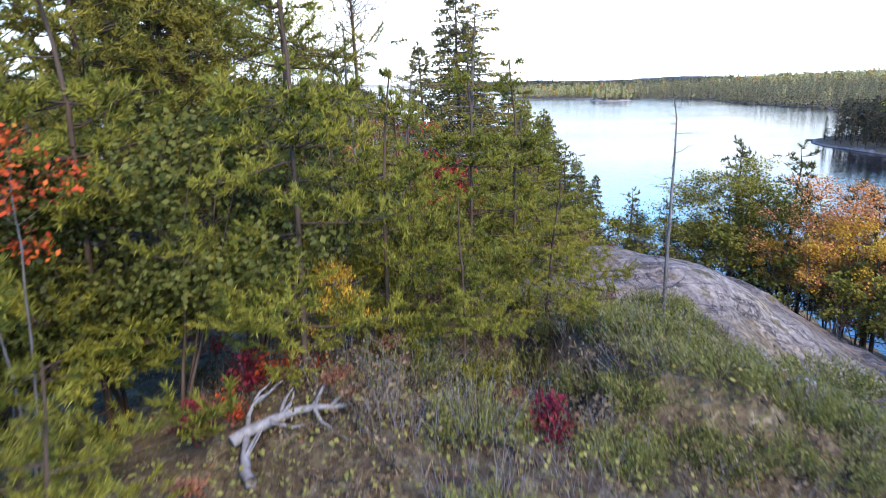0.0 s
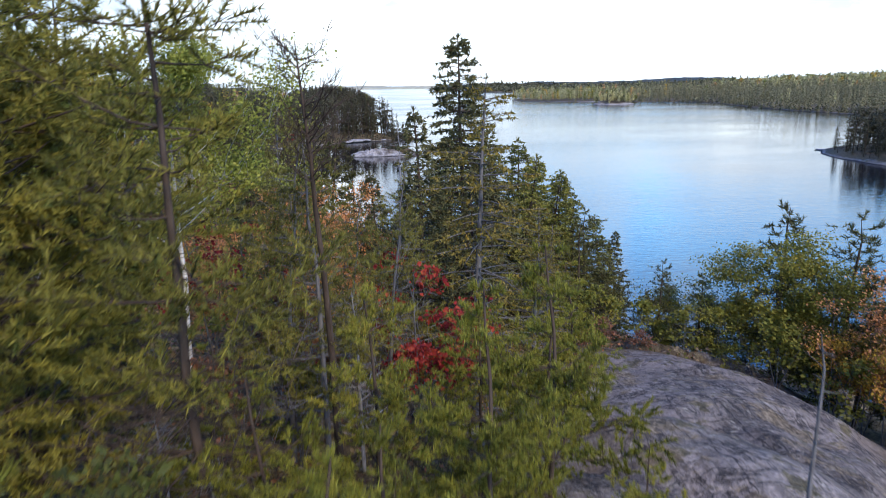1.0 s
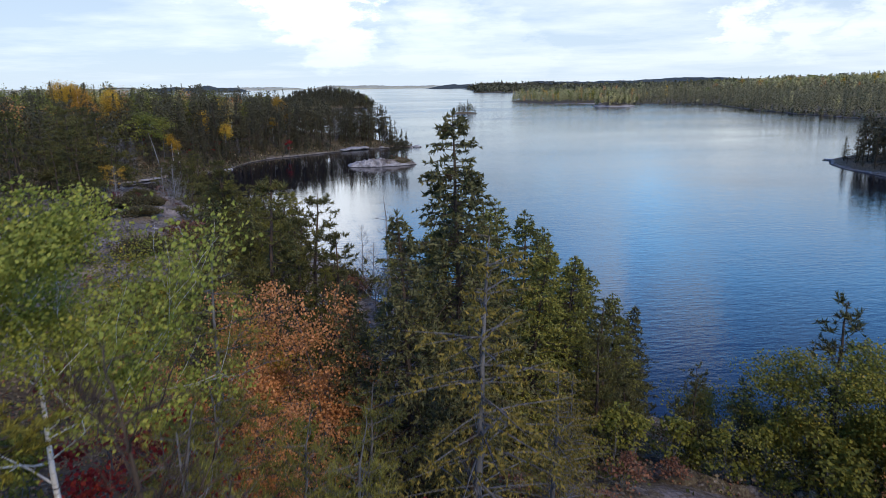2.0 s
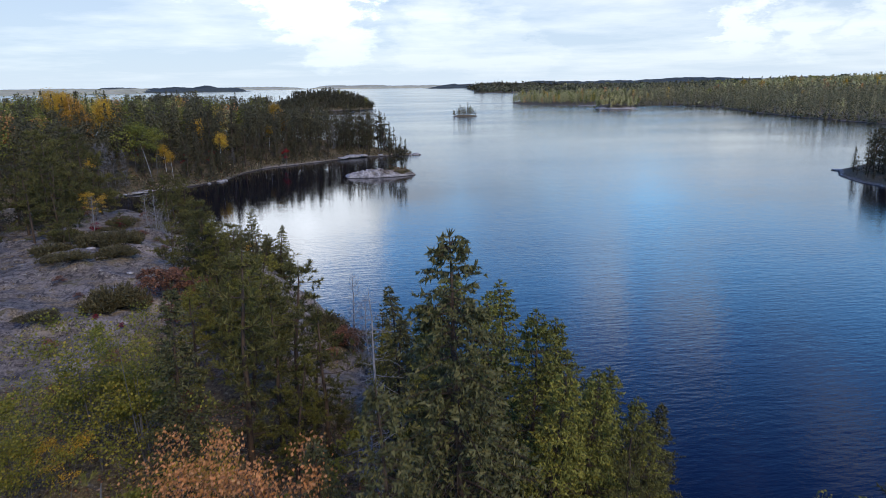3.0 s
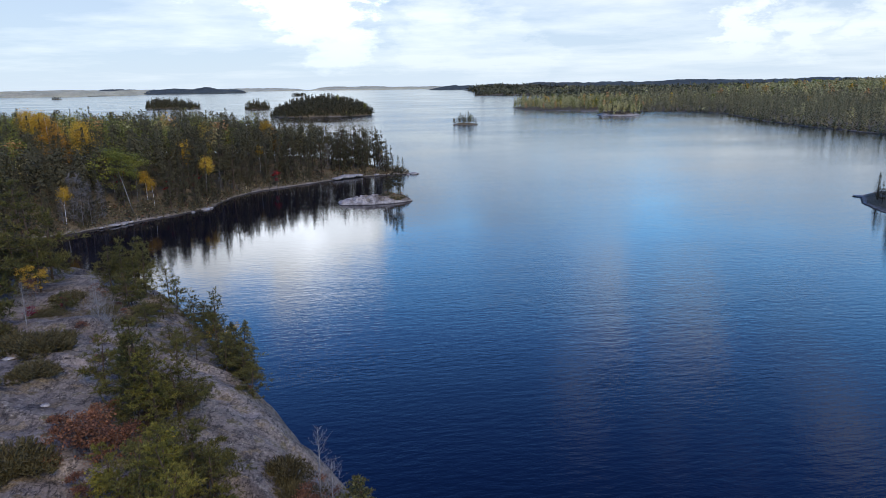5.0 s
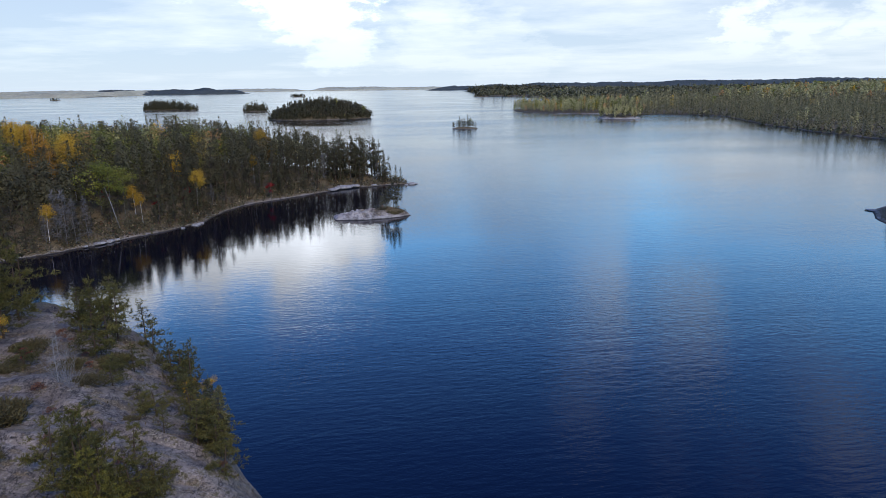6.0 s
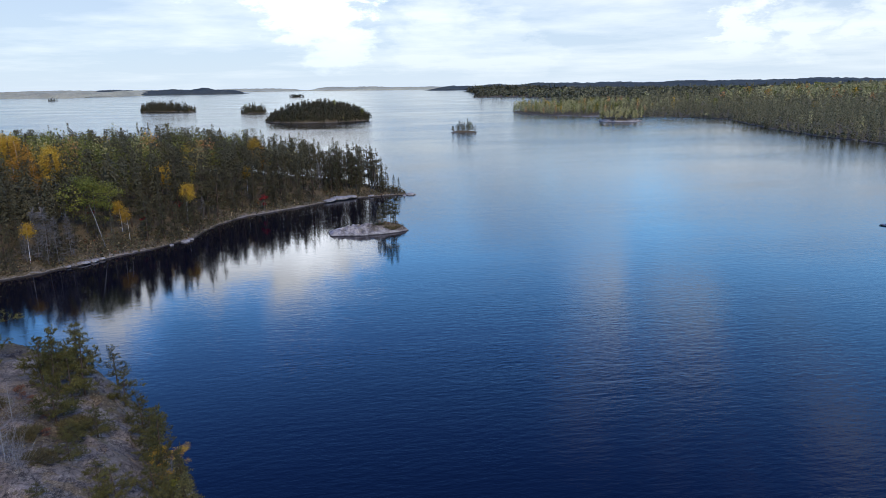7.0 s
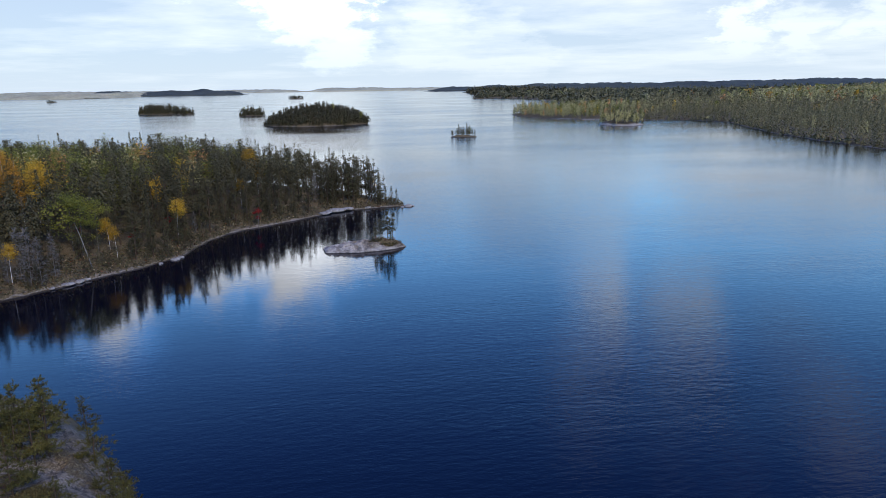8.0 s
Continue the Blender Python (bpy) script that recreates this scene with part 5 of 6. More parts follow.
    (rock_pine, -6.6, 49.0, 0.4, 1.0), (dark_fir, -5.4, 54.2, 0.72, 1.0), (shore_pine, -6.9, 56.1, 0.9, 1.0), (rock_pine, -4.7, 51.2, 0.6, 0.75), (rock_pine, -4.2, 48.8, 0.55, 0.7), (dark_fir, -5.0, 49.8, 0.5, 0.9), (rock_pine, -5.3, 50.4, 0.6, 0.8), (leafy_bush, -4.6, 50.2, 0.9, 0.9), (rust_bush, -3.9, 47.6, 0.8, 0.8), (leafy_bush, -5.8, 53.0, 1.0, 0.9), (rock_pine, -8.6, 61.4, 0.7, 0.8), 
    (rock_pine, -5.6, 52.0, 0.55, 0.9), (gold_birch, -6.6, 56.2, 0.75, 1.0), (gold_birch, -6.3, 55.2, 0.55, 0.9), (low_snag, -6.6, 57.0, 0.6, 1.0), (dark_fir, -6.6, 57.8, 0.5, 1.0),
    (rock_pine, -12.9, 63.6, 0.9, 1.1), (rock_pine, -14.0, 62.6, 0.85, 1.05), (rock_pine, -13.6, 64.8, 0.85, 1.15), (rock_pine, -15.2, 63.8, 0.8, 1.0), (shore_pine, -12.4, 67.6, 0.62, 1.0), (rock_pine, -10.2, 64.4, 0.5, 0.9),
    (low_snag, -14.4, 58.2, 0.6, 1.0), (gold_birch, -18.4, 59.4, 0.72, 1.0), (rock_juniper, -16.6, 60.2, 1.0, 1.0), (rock_juniper, -11.6, 58.4, 0.9, 1.0), (rock_juniper, -13.2, 56.4, 0.8, 1.0), (rust_bush, -15.6, 62.0, 0.9, 1.0),
    (low_snag, -16.4, 53.6, 0.7, 1.0), (rock_pine, -16.0, 48.4, 0.55, 0.9), (rock_juniper, -16.8, 47.6, 1.0, 1.0), (rock_juniper, -17.6, 52.4, 1.1, 1.0), (rock_pine, -19.4, 52.0, 1.1, 1.0), (rock_pine, -19.8, 55.6, 1.2, 1.0), (shore_pine, -22.0, 57.4, 1.2, 1.0),
    (rock_pine, -20.6, 58.6, 1.5, 1.1), (rock_pine, -22.4, 62.0, 1.6, 1.1), (rock_pine, -23.0, 55.0, 1.5, 1.1), (rock_pine, -21.2, 66.6, 1.5, 1.1), (rock_pine, -23.4, 70.4, 1.6, 1.1), (rock_pine, -20.6, 48.4, 1.2, 1.0), (rock_pine, -21.5, 44.6, 1.2, 1.0), (rust_bush, -19.4, 61.0, 1.2, 1.0),
    (rust_bush, -11.8, 34.2, 0.8, 1.0), (leafy_bush, -9.6, 33.2, 0.9, 1.0), (rust_bush, -9.0, 32.0, 1.0, 1.0), (crimson_bush, -10.9, 36.6, 0.6, 0.7), (low_snag, -0.2, 37.6, 1.0, 1.0),
    (pine_bush, -4.9, 50.2, 1.0, 1.0), (pine_bush, -4.3, 48.6, 0.95, 0.9), (pine_bush, -3.7, 47.0, 0.85, 0.8), (pine_bush, -6.4, 53.8, 0.8, 0.9), (pine_bush, -7.6, 57.6, 0.8, 1.2), (pine_bush, -8.3, 59.4, 0.95, 1.0), (pine_bush, -9.4, 62.0, 1.0, 1.0),
    (pine_bush, -13.2, 62.6, 1.2, 1.1), (pine_bush, -14.4, 64.0, 1.3, 1.2), (pine_bush, -13.8, 65.6, 1.2, 1.2), (pine_bush, -11.3, 65.2, 1.0, 1.0), (pine_bush, -11.2, 57.0, 0.7, 0.6), (pine_bush, -15.6, 65.0, 1.1, 1.0),
    (rust_bush, -14.8, 61.6, 0.8, 0.7), (bare_bush, -14.2, 58.4, 0.9, 0.9), (bare_bush, -14.8, 57.6, 0.8, 0.8), (bare_bush, -13.6, 57.8, 0.7, 0.8), (rust_bush, -13.4, 59.4, 0.6, 0.6), (pine_bush, -8.0, 51.2, 0.55, 0.9), (pine_bush, -10.2, 50.6, 0.4, 0.6), (rust_bush, -9.6, 48.6, 0.5, 0.6),
    (pine_bush, -12.9, 60.4, 0.8, 0.6), (rock_juniper, -11.9, 58.8, 0.8, 0.5), (pine_bush, -10.9, 56.4, 0.7, 0.6), (rust_bush, -12.4, 57.2, 0.8, 0.6), (pine_bush, -15.8, 57.2, 0.9, 0.6), (rock_juniper, -16.6, 56.4, 0.9, 0.5),
    (bare_bush, -12.2, 53.2, 1.1, 1.0), (bare_bush, -11.7, 52.6, 1.0, 0.9), (bare_bush, -12.8, 53.6, 0.9, 1.0), (low_snag, -12.4, 53.0, 0.7, 0.9), (rock_juniper, -11.4, 53.6, 0.8, 0.6), (rust_bush, -13.2, 52.6, 0.9, 0.6), (pine_bush, -10.4, 54.4, 0.8, 0.7),
    (pine_bush, -7.6, 51.6, 0.8, 0.9), (pine_bush, -9.0, 53.6, 0.6, 0.6), (rock_juniper, -8.4, 50.2, 0.4, 0.6), (pine_bush, -9.6, 44.8, 0.9, 1.2), (rock_pine, -8.6, 44.2, 0.7, 1.0), (rust_bush, -7.4, 45.4, 0.7, 0.5), (rust_bush, -10.6, 46.8, 0.7, 0.5), (rock_juniper, -9.2, 47.2, 0.6, 0.4),
    (rust_bush, -11.6, 49.6, 0.7, 0.4), (rock_juniper, -15.2, 44.2, 0.8, 0.5), (rust_bush, -14.2, 41.6, 0.8, 0.5), (rock_juniper, -13.0, 36.4, 0.8, 0.5), (crimson_bush, -9.6, 35.6, 0.7, 0.7), (rust_bush, -12.6, 39.4, 0.6, 0.5),
    (pine_bush, -20.2, 57.6, 2.0, 1.1), (pine_bush, -18.6, 53.8, 1.5, 1.0), (pine_bush, -21.8, 61.6, 2.2, 1.1), (pine_bush, -22.4, 65.2, 2.2, 1.2), (pine_bush, -19.6, 63.4, 1.6, 1.0), (pine_bush, -17.4, 51.2, 1.1, 0.8), (pine_bush, -20.4, 67.4, 2.0, 1.1), (crimson_bush, -17.2, 56.2, 1.6, 0.9), (crimson_bush, -16.4, 58.6, 1.4, 0.9),
    (rock_juniper, -15.0, 49.2, 1.1, 1.1), (rock_juniper, -13.4, 48.0, 1.2, 1.1), (rock_juniper, -12.5, 45.0, 0.95, 0.8), (rock_juniper, -10.6, 38.2, 1.25, 1.2), (rock_juniper, -14.2, 43.4, 0.9, 0.7),
    (rock_pine, -7.2, 42.0, 1.15, 1.0), (pine_bush, -7.0, 41.6, 1.25, 1.1), (pine_bush, -6.0, 42.4, 1.1, 1.0), (pine_bush, -8.0, 42.8, 1.1, 1.0), (pine_bush, -5.8, 44.4, 0.8, 0.8), (rock_pine_light, -6.4, 41.2, 0.85, 1.0),
    (rust_bush, -8.7, 38.6, 1.5, 1.0), (rust_bush, -8.0, 38.4, 1.5, 1.0), (rust_bush, -7.2, 39.8, 1.5, 1.0), (rust_bush, -9.4, 39.4, 1.4, 1.0), (rust_bush, -8.4, 39.8, 1.5, 1.0), (rust_bush, -7.6, 38.9, 1.4, 1.0),
    (pine_bush, -4.6, 38.8, 1.1, 1.0), (pine_bush, -4.4, 37.4, 1.2, 1.1), (pine_bush, -3.7, 36.2, 1.1, 1.0), (pine_bush, -5.6, 37.4, 1.1, 1.0), (rock_pine_light, -6.2, 35.6, 0.75, 0.9), (rock_pine_light, -5.4, 34.2, 0.8, 0.9), (leafy_bush, -6.9, 36.2, 1.2, 0.9), (rust_bush, -7.8, 36.4, 1.1, 0.8),
    (rock_juniper, -1.4, 38.6, 0.7, 1.0), (rust_bush, -0.9, 37.6, 1.0, 0.9), (rust_bush, -0.4, 36.8, 1.1, 1.0), (pine_bush, -10.4, 58.0, 0.9, 0.8), (pine_bush, -12.6, 58.8, 1.1, 1.0), (dark_fir, -4.4, 49.8, 0.72, 1.0), (rock_pine, -6.0, 51.6, 0.7, 1.0), (rock_pine, -5.2, 49.0, 0.6, 0.9),
    # brush between the trees of the hill
    (bare_bush, -1.7, 10.6, 1.0, 1.0), (bare_bush, -2.6, 10.2, 0.9, 1.0), (bare_bush, -1.2, 9.6, 0.9, 1.0), (bare_bush, -2.2, 12.2, 1.1, 1.0), (bare_bush, 0.6, 10.4, 0.6, 1.0), (bare_bush, 1.4, 10.6, 0.55, 0.8), (bare_bush, -1.6, 13.6, 1.1, 1.1), (bare_bush, -3.2, 8.2, 0.9, 1.0),
    (leafy_bush, -2.4, 9.2, 1.0, 1.0), (leafy_bush, -0.4, 9.4, 0.85, 1.0), (leafy_bush, -0.2, 12.6, 1.1, 1.0), (leafy_bush, -3.0, 10.8, 1.1, 1.1), (leafy_bush, -4.6, 9.6, 1.1, 1.0), (rust_bush, -1.9, 11.3, 1.1, 1.1), (rust_bush, -3.6, 9.6, 1.2, 1.1), (rust_bush, -0.9, 13.0, 1.2, 1.1),
    (rust_bush, -2.8, 14.2, 1.3, 1.2), (leafy_bush, -2.2, 15.8, 1.3, 1.1), (leafy_bush, -4.2, 15.6, 1.3, 1.1), (leafy_bush, -5.4, 12.8, 1.2, 1.1), (rust_bush, -5.2, 10.8, 1.3, 1.1), (leafy_bush, -6.2, 19.6, 1.3, 1.1), (rust_bush, -4.6, 20.8, 1.2, 1.0), (leafy_bush, -2.0, 21.0, 1.2, 1.0),
    (leafy_bush, 1.6, 11.6, 0.8, 1.0), (leafy_bush, 2.6, 15.4, 0.8, 1.0), (leafy_bush, 3.2, 18.0, 0.9, 1.0), (rust_bush, 1.9, 15.6, 1.0, 1.0), (crimson_bush, -2.4, 13.0, 1.1, 1.1), (crimson_bush, -0.9, 14.8, 1.1, 1.1), (leafy_bush, -1.0, 23.0, 1.1, 1.0), (rust_bush, -2.8, 23.4, 1.2, 1.0),
    (leafy_bush, -0.4, 25.0, 1.1, 1.0), (leafy_bush, -5.6, 22.6, 1.2, 1.0), (rust_bush, -8.6, 22.0, 1.2, 1.0), (leafy_bush, -10.2, 26.6, 1.3, 1.0), (rust_bush, -9.8, 29.0, 1.2, 1.0), (leafy_bush, -7.0, 28.8, 1.1, 1.0), (rust_bush, -5.6, 28.4, 1.2, 1.0), (leafy_bush, 6.4, 25.4, 0.9, 1.0),
    # heath round the start
    (bare_bush, 0.9, 4.3, 0.36, 0.9), (bare_bush, 0.3, 4.5, 0.34, 0.9), (bare_bush, -1.6, 2.7, 0.3, 1.0), (bare_bush, -0.2, 2.2, 0.3, 0.9), (bare_bush, 1.7, 3.9, 0.32, 0.9), (bare_bush, -2.9, 2.9, 0.4, 1.0), (bare_bush, -2.0, 2.2, 0.3, 1.0), (bare_bush, 2.4, 5.2, 0.35, 0.9),
    (flame_bush, -2.85, 2.45, 0.8, 0.9), (flame_bush, -2.6, 2.7, 0.6, 1.0), (flame_bush, -3.05, 2.1, 0.55, 0.9), (rust_bush, -2.3, 2.0, 0.34, 1.0), (rust_bush, -1.9, 2.9, 0.4, 1.0), (rust_bush, -1.0, 2.4, 0.3, 1.0), (rust_bush, 0.1, 3.2, 0.3, 0.9), (rust_bush, -3.1, 1.2, 0.36, 1.0),
    (dead_sapling, 1.41, 4.79, 0.8, 1.0), (crimson_bush, -0.95, 1.55, 0.72, 1.0), (crimson_bush, -2.95, 2.45, 0.7, 1.0), (crimson_bush, -3.25, 2.0, 0.6, 1.0), (low_juniper, 0.4, 1.9, 0.5, 0.6), (low_juniper, 3.2, 3.9, 0.9, 0.5), (low_juniper, 4.4, 4.2, 1.0, 0.5), (low_juniper, 0.2, 0.6, 0.5, 0.7), (low_juniper, 0.9, 1.2, 0.5, 0.6), (low_juniper, -0.3, 0.5, 0.45, 0.7),
    (low_juniper, 0.2, 4.0, 0.75, 0.8), (low_juniper, -0.6, 3.2, 0.75, 0.8), (low_juniper, -1.5, 3.0, 0.6, 0.8), (low_juniper, 5.6, 5.6, 0.9, 0.5), (low_juniper, 1.9, 2.6, 0.7, 0.6), (crimson_bush, 1.0, 5.4, 0.4, 1.0), (crimson_bush, 2.7, 4.4, 0.35, 1.0), (gold_birch, -2.25, 2.6, 0.24, 1.2),
    (low_juniper, 6.6, 5.2, 1.0, 0.6), (low_juniper, -0.1, 1.5, 0.45, 1.1), (low_juniper, 0.35, 1.4, 0.5, 1.1), (low_juniper, -0.2, 1.95, 0.45, 1.0), (low_juniper, -0.65, 1.2, 0.4, 1.0), (low_juniper, 0.6, 2.2, 0.5, 1.0), (low_juniper, 1.0, 2.0, 0.55, 1.0), (low_juniper, 3.6, 4.9, 0.9, 0.7), (low_juniper, 4.3, 5.2, 0.9, 0.7), (low_juniper, 0.1, 2.7, 0.5, 1.1), (low_juniper, -0.4, 2.4, 0.4, 1.1),
]
for make, x, y, size, tall in PLAN:
    plant(make, make, x, y, size, tall=tall)

rng = np.random.default_rng(77)
for k in range(170):
    x, y = rng.uniform(-3.0, 4.8), rng.uniform(-0.6, 5.6)
    if soil_mask(np.array([x]), np.array([y]))[0] > 0.4 and math.hypot(x + 2.2, y + 2.3) > 2.4:
        make = heath_shrub if rng.uniform() < 0.74 - 0.1 * x else green_heath
        plant(make, make, x, y, rng.uniform(0.55, 1.05), group="heath shrubs on the hilltop")


for k in range(120):
    x, y = rng.uniform(-2.4, 4.2), rng.uniform(0.0, 6.6)
    if soil_mask(np.array([x]), np.array([y]))[0] < 0.45 or math.hypot(x + 2.2, y + 2.3) < 2.6:
        continue
    if rng.uniform() < (0.55 if x > -0.6 else 0.15):
        plant(low_juniper, low_juniper, x, y, rng.uniform(0.32, 0.6), tall=rng.uniform(0.8, 1.25), group="junipers on the hilltop")
    else:
        plant(bare_bush, bare_bush, x, y, rng.uniform(0.2, 0.34), tall=rng.uniform(0.8, 1.1), group="leafless bushes on the hilltop")


def fallen_branch(name, label, length, seed, bow, thick, forks):
    """A dead branch on the ground: a crooked stem and some forks, each a part."""
    r = np.random.default_rng(seed)
    ob = thing(name, label, "branch")
    t = np.linspace(-0.5, 0.5, 8)
    line = np.stack([t * length, bow * (0.25 - t * t) * length + r.normal(size=8) * 0.012, 0.05 + 0.35 * bow * (0.25 - t * t) * length + r.normal(size=8) * 0.008], 1)
    s = Soup()
    s.tube(line, thick * (1.1 - 0.75 * np.linspace(0, 1, 8)), 7)
    part("stem", s.mesh("stem", MAT["dead"], True), ob)
    for k in range(forks):
        b = line[r.integers(2, 8)]
        w = unit(np.array([0.6, r.normal() * 0.8, abs(r.normal()) * 0.4]))
        p = [b]
        for _ in range(4):
            w = unit(w + r.normal(size=3) * 0.2)
            p.append(p[-1] + w * length * r.uniform(0.05, 0.11))
        f = Soup()
        f.tube(np.array(p), thick * np.linspace(0.45, 0.1, 5), 5)
        part("fork", f.mesh("fork", MAT["dead"], True), ob)
    return ob


def lie(ob, x, y, turn, lift=0.05):
    """Lays a thing along the slope of the ground."""
    e = 0.4
    hx = mainland_height(np.array([x - e, x + e, x, x, x]), np.array([y, y, y - e, y + e, y]))
    n = Vector((-(hx[1] - hx[0]) / (2 * e), -(hx[3] - hx[2]) / (2 * e), 1)).normalized()
    ob.matrix_basis = Matrix.Translation((x, y, hx[4] + lift)) @ n.to_track_quat("Z", "Y").to_matrix().to_4x4() @ pose(0, 0, 0, 0, 0, turn)
    return ob


lie(fallen_branch("fallen_branch", "bleached crooked dead branch on the heath", 0.75, 91, 0.35, 0.042, 6), -2.62, 1.80, 40, 0.03)
lie(fallen_branch("fallen_branch", "forked grey dead branch on the heath", 0.7, 97, 0.25, 0.034, 5), -2.86, 1.72, 128, 0.03)
lie(fallen_branch("fallen_branch", "pale dead branch among low shrubs", 1.0, 92, 0.35, 0.02, 3), 2.35, 4.15, 40, 0.18)
lie(fallen_branch("fallen_branch", "grey dead branch below the trees", 1.6, 93, 0.3, 0.03, 5), 1.0, 10.2, -30, 0.1)
lie(fallen_branch("fallen_branch", "grey dead branch below the trees", 1.4, 94, 0.4, 0.025, 5), 1.3, 9.7, 70, 0.12)
lie(fallen_branch("fallen_branch", "grey dead branch in the thicket", 1.5, 95, 0.4, 0.03, 4), -3.0, 6.2, 10, 0.2)
lie(fallen_branch("fallen_branch", "weathered fallen stem on the ridge", 3.2, 96, 0.12, 0.06, 4), -21.5, 54.0, 150, 0.2)


def boulder(name, label, size, flat, seed):
    """A rounded block of granite with dented faces."""
    r = np.random.default_rng(seed)
    bm = bmesh.new()
    bmesh.ops.create_icosphere(bm, subdivisions=3, radius=1.0)
    knocks = [(unit(r.normal(size=3)), r.uniform(0.62, 0.9)) for _ in range(9)]
    for v in bm.verts:
        p = np.array(v.co)
        for d, cut in knocks:
            over = float(p @ d) - cut
            if over > 0:
                p = p - d * over * 0.85
        v.co = Vector(p * [1.0, 0.75, flat]) * size
    me = bpy.data.meshes.new(name)
    bm.to_mesh(me)
    bm.free()
    me.polygons.foreach_set("use_smooth", np.ones(len(me.polygons), bool))
    me.materials.append(MAT["boulder"])
    return tagged(new(name, me), label, "rock")


BOULDERS = [   # x, y, size, flatness, turn
    (-31.6, 117.2, 0.9, 0.2, 40), (-30.6, 118.4, 0.7, 0.35, 80), (-30.0, 119.3, 0.45, 0.4, 20), (-33.0, 115.7, 0.5, 0.3, 60), (-21.0, 128.6, 0.8, 0.25, 50), (-20.4, 129.8, 0.5, 0.4, 10), (-22.6, 126.5, 0.5, 0.4, 100),
    (2.0, 163.0, 2.2, 0.22, 10), (4.4, 164.0, 1.4, 0.25, 30), (0.0, 160.6, 1.6, 0.2, 40), (8.6, 164.9, 0.7, 0.3, 30), (16.8, 165.6, 0.9, 0.4, 0), (17.9, 165.8, 0.4, 0.5, 40), (15.6, 165.0, 0.5, 0.4, 70),
    (86.9, 117.0, 1.1, 0.12, 120), (83.2, 110.8, 0.6, 0.3, 60),
    (4.6, 5.0, 0.3, 0.6, 30), (3.0, 4.3, 0.28, 0.7, 90), (-14.6, 47.4, 0.3, 0.35, 20), (-11.2, 42.6, 0.2, 0.5, 10),
]
for k, (x, y, size, flat, turn) in enumerate(BOULDERS):
    ob = boulder("boulder", "pale weathered granite block at the water" if y > 100 else "grey granite block on the rock", size, flat, 300 + k)
    ob.matrix_basis = pose(x, y, max(0.0, float(mainland_height(np.array([x]), np.array([y]))[0])) + 0.1 * size, 0, 0, turn)


def ground_cover(name, label, mat, count, box, size, seed, kind_of, soil_low=0.5):
    """Small leaves or dry blades over the soil, as one mesh."""
    r = np.random.default_rng(seed)
    x0, y0, x1, y1 = box
    x, y = r.uniform(x0, x1, count), r.uniform(y0, y1, count)
    patch = 0.5 + fbm(x / 1.1, y / 1.1, seed, 3)
    ok = (soil_mask(x, y) + 0.5 * fbm(x / 0.8, y / 0.8, 61, 2) > soil_low) & (patch > r.uniform(0, 1, count) * 0.9) & (mainland_height(x, y) > 0.6)
    x, y = x[ok], y[ok]
    z = mainland_height(x, y)
    s = Soup()
    if kind_of == "blades":
        along = unit(r.normal(size=(len(x), 3)) * [0.45, 0.45, 0.1] + [0, 0, 1])
        s.blades(np.stack([x, y, z - 0.02], 1), along, size * r.uniform(0.5, 1.3, len(x)), size * 0.018, r)
    elif kind_of == "tufts":
        g = np.repeat(np.arange(len(x)), 7)
        along = unit(r.normal(size=(len(g), 3)) * [0.7, 0.7, 0.35] + [0, 0, 0.7])
        tall = (0.4 + 0.9 * patch[ok])[g] * r.uniform(0.5, 1.3, len(g))
        s.blades(np.stack([x, y, z - 0.01], 1)[g] + r.normal(size=(len(g), 3)) * [size * 0.25, size * 0.25, 0], along, size * tall, size * 0.07, r)
    else:
        s.leaves(np.stack([x, y, z + r.uniform(0.01, 0.22, len(x)) * patch[ok]], 1), size, r, 0.5, 0.0)
    tagged(new(name, s.mesh(name, MAT[mat])), label, "ground cover", kind="stuff")


NEAR, MID = (-5.5, -1.2, 7.5, 9.5), (-12, 8, 9, 31)
ground_cover("dry_grass", "dry yellow grass between the shrubs", "grass", 5000, NEAR, 0.13, 3, "blades")
ground_cover("heath", "low brown and olive heath on the soil", "heath", 17000, NEAR, 0.10, 4, "tufts")
ground_cover("heath", "low green heath on the soil", "heath_green", 42000, NEAR, 0.036, 5, "leaves")
ground_cover("undergrowth", "scattered rusty and red leaves", "rust", 6000, NEAR, 0.03, 6, "leaves")
ground_cover("undergrowth", "low brown leaves under the trees", "heath", 30000, MID, 0.10, 7, "leaves")
ground_cover("undergrowth", "low green leaves under the trees", "oak", 22000, MID, 0.10, 8, "leaves")
ground_cover("undergrowth", "fallen rusty leaves under the trees", "rust", 14000, MID, 0.09, 9, "leaves")
ground_cover("moss", "dry moss and lichen tufts in the hollows of the rock", "grass", 16000, (-24, 31, 0, 66), 0.13, 10, "blades", 0.3)
ground_cover("undergrowth", "low brown plants in the hollows of the rock", "heath", 22000, (-24, 31, 1, 66), 0.11, 11, "leaves", 0.35)

# ---- woods across the bay, on the islands and the far shores ----
def far_spruce():
    return conifer("spruce", "dark spruce in the woods across the bay", 9.5, 1.55, 41, "far", 0.22, 0.06, 0.35, 0.2, 0.72, 0.0, twigs=0.62, limbs_shown=False, blade=0.42)


def far_spruce_slim():
    return conifer("spruce", "slim dark spruce in the woods across the bay", 9.5, 1.2, 42, "far", 0.20, 0.05, 0.4, 0.19, 0.6, 0.0, twigs=0.62, limbs_shown=False, blade=0.42)


def far_pine():
    return pine("pine", "dark jack pine in the woods across the bay", 9.6, 1.6, 43, "far", 0.55, 0.2, 0.25, dead=0.0, flat=0.35, twigs=3, blades=5, fine=0.24)


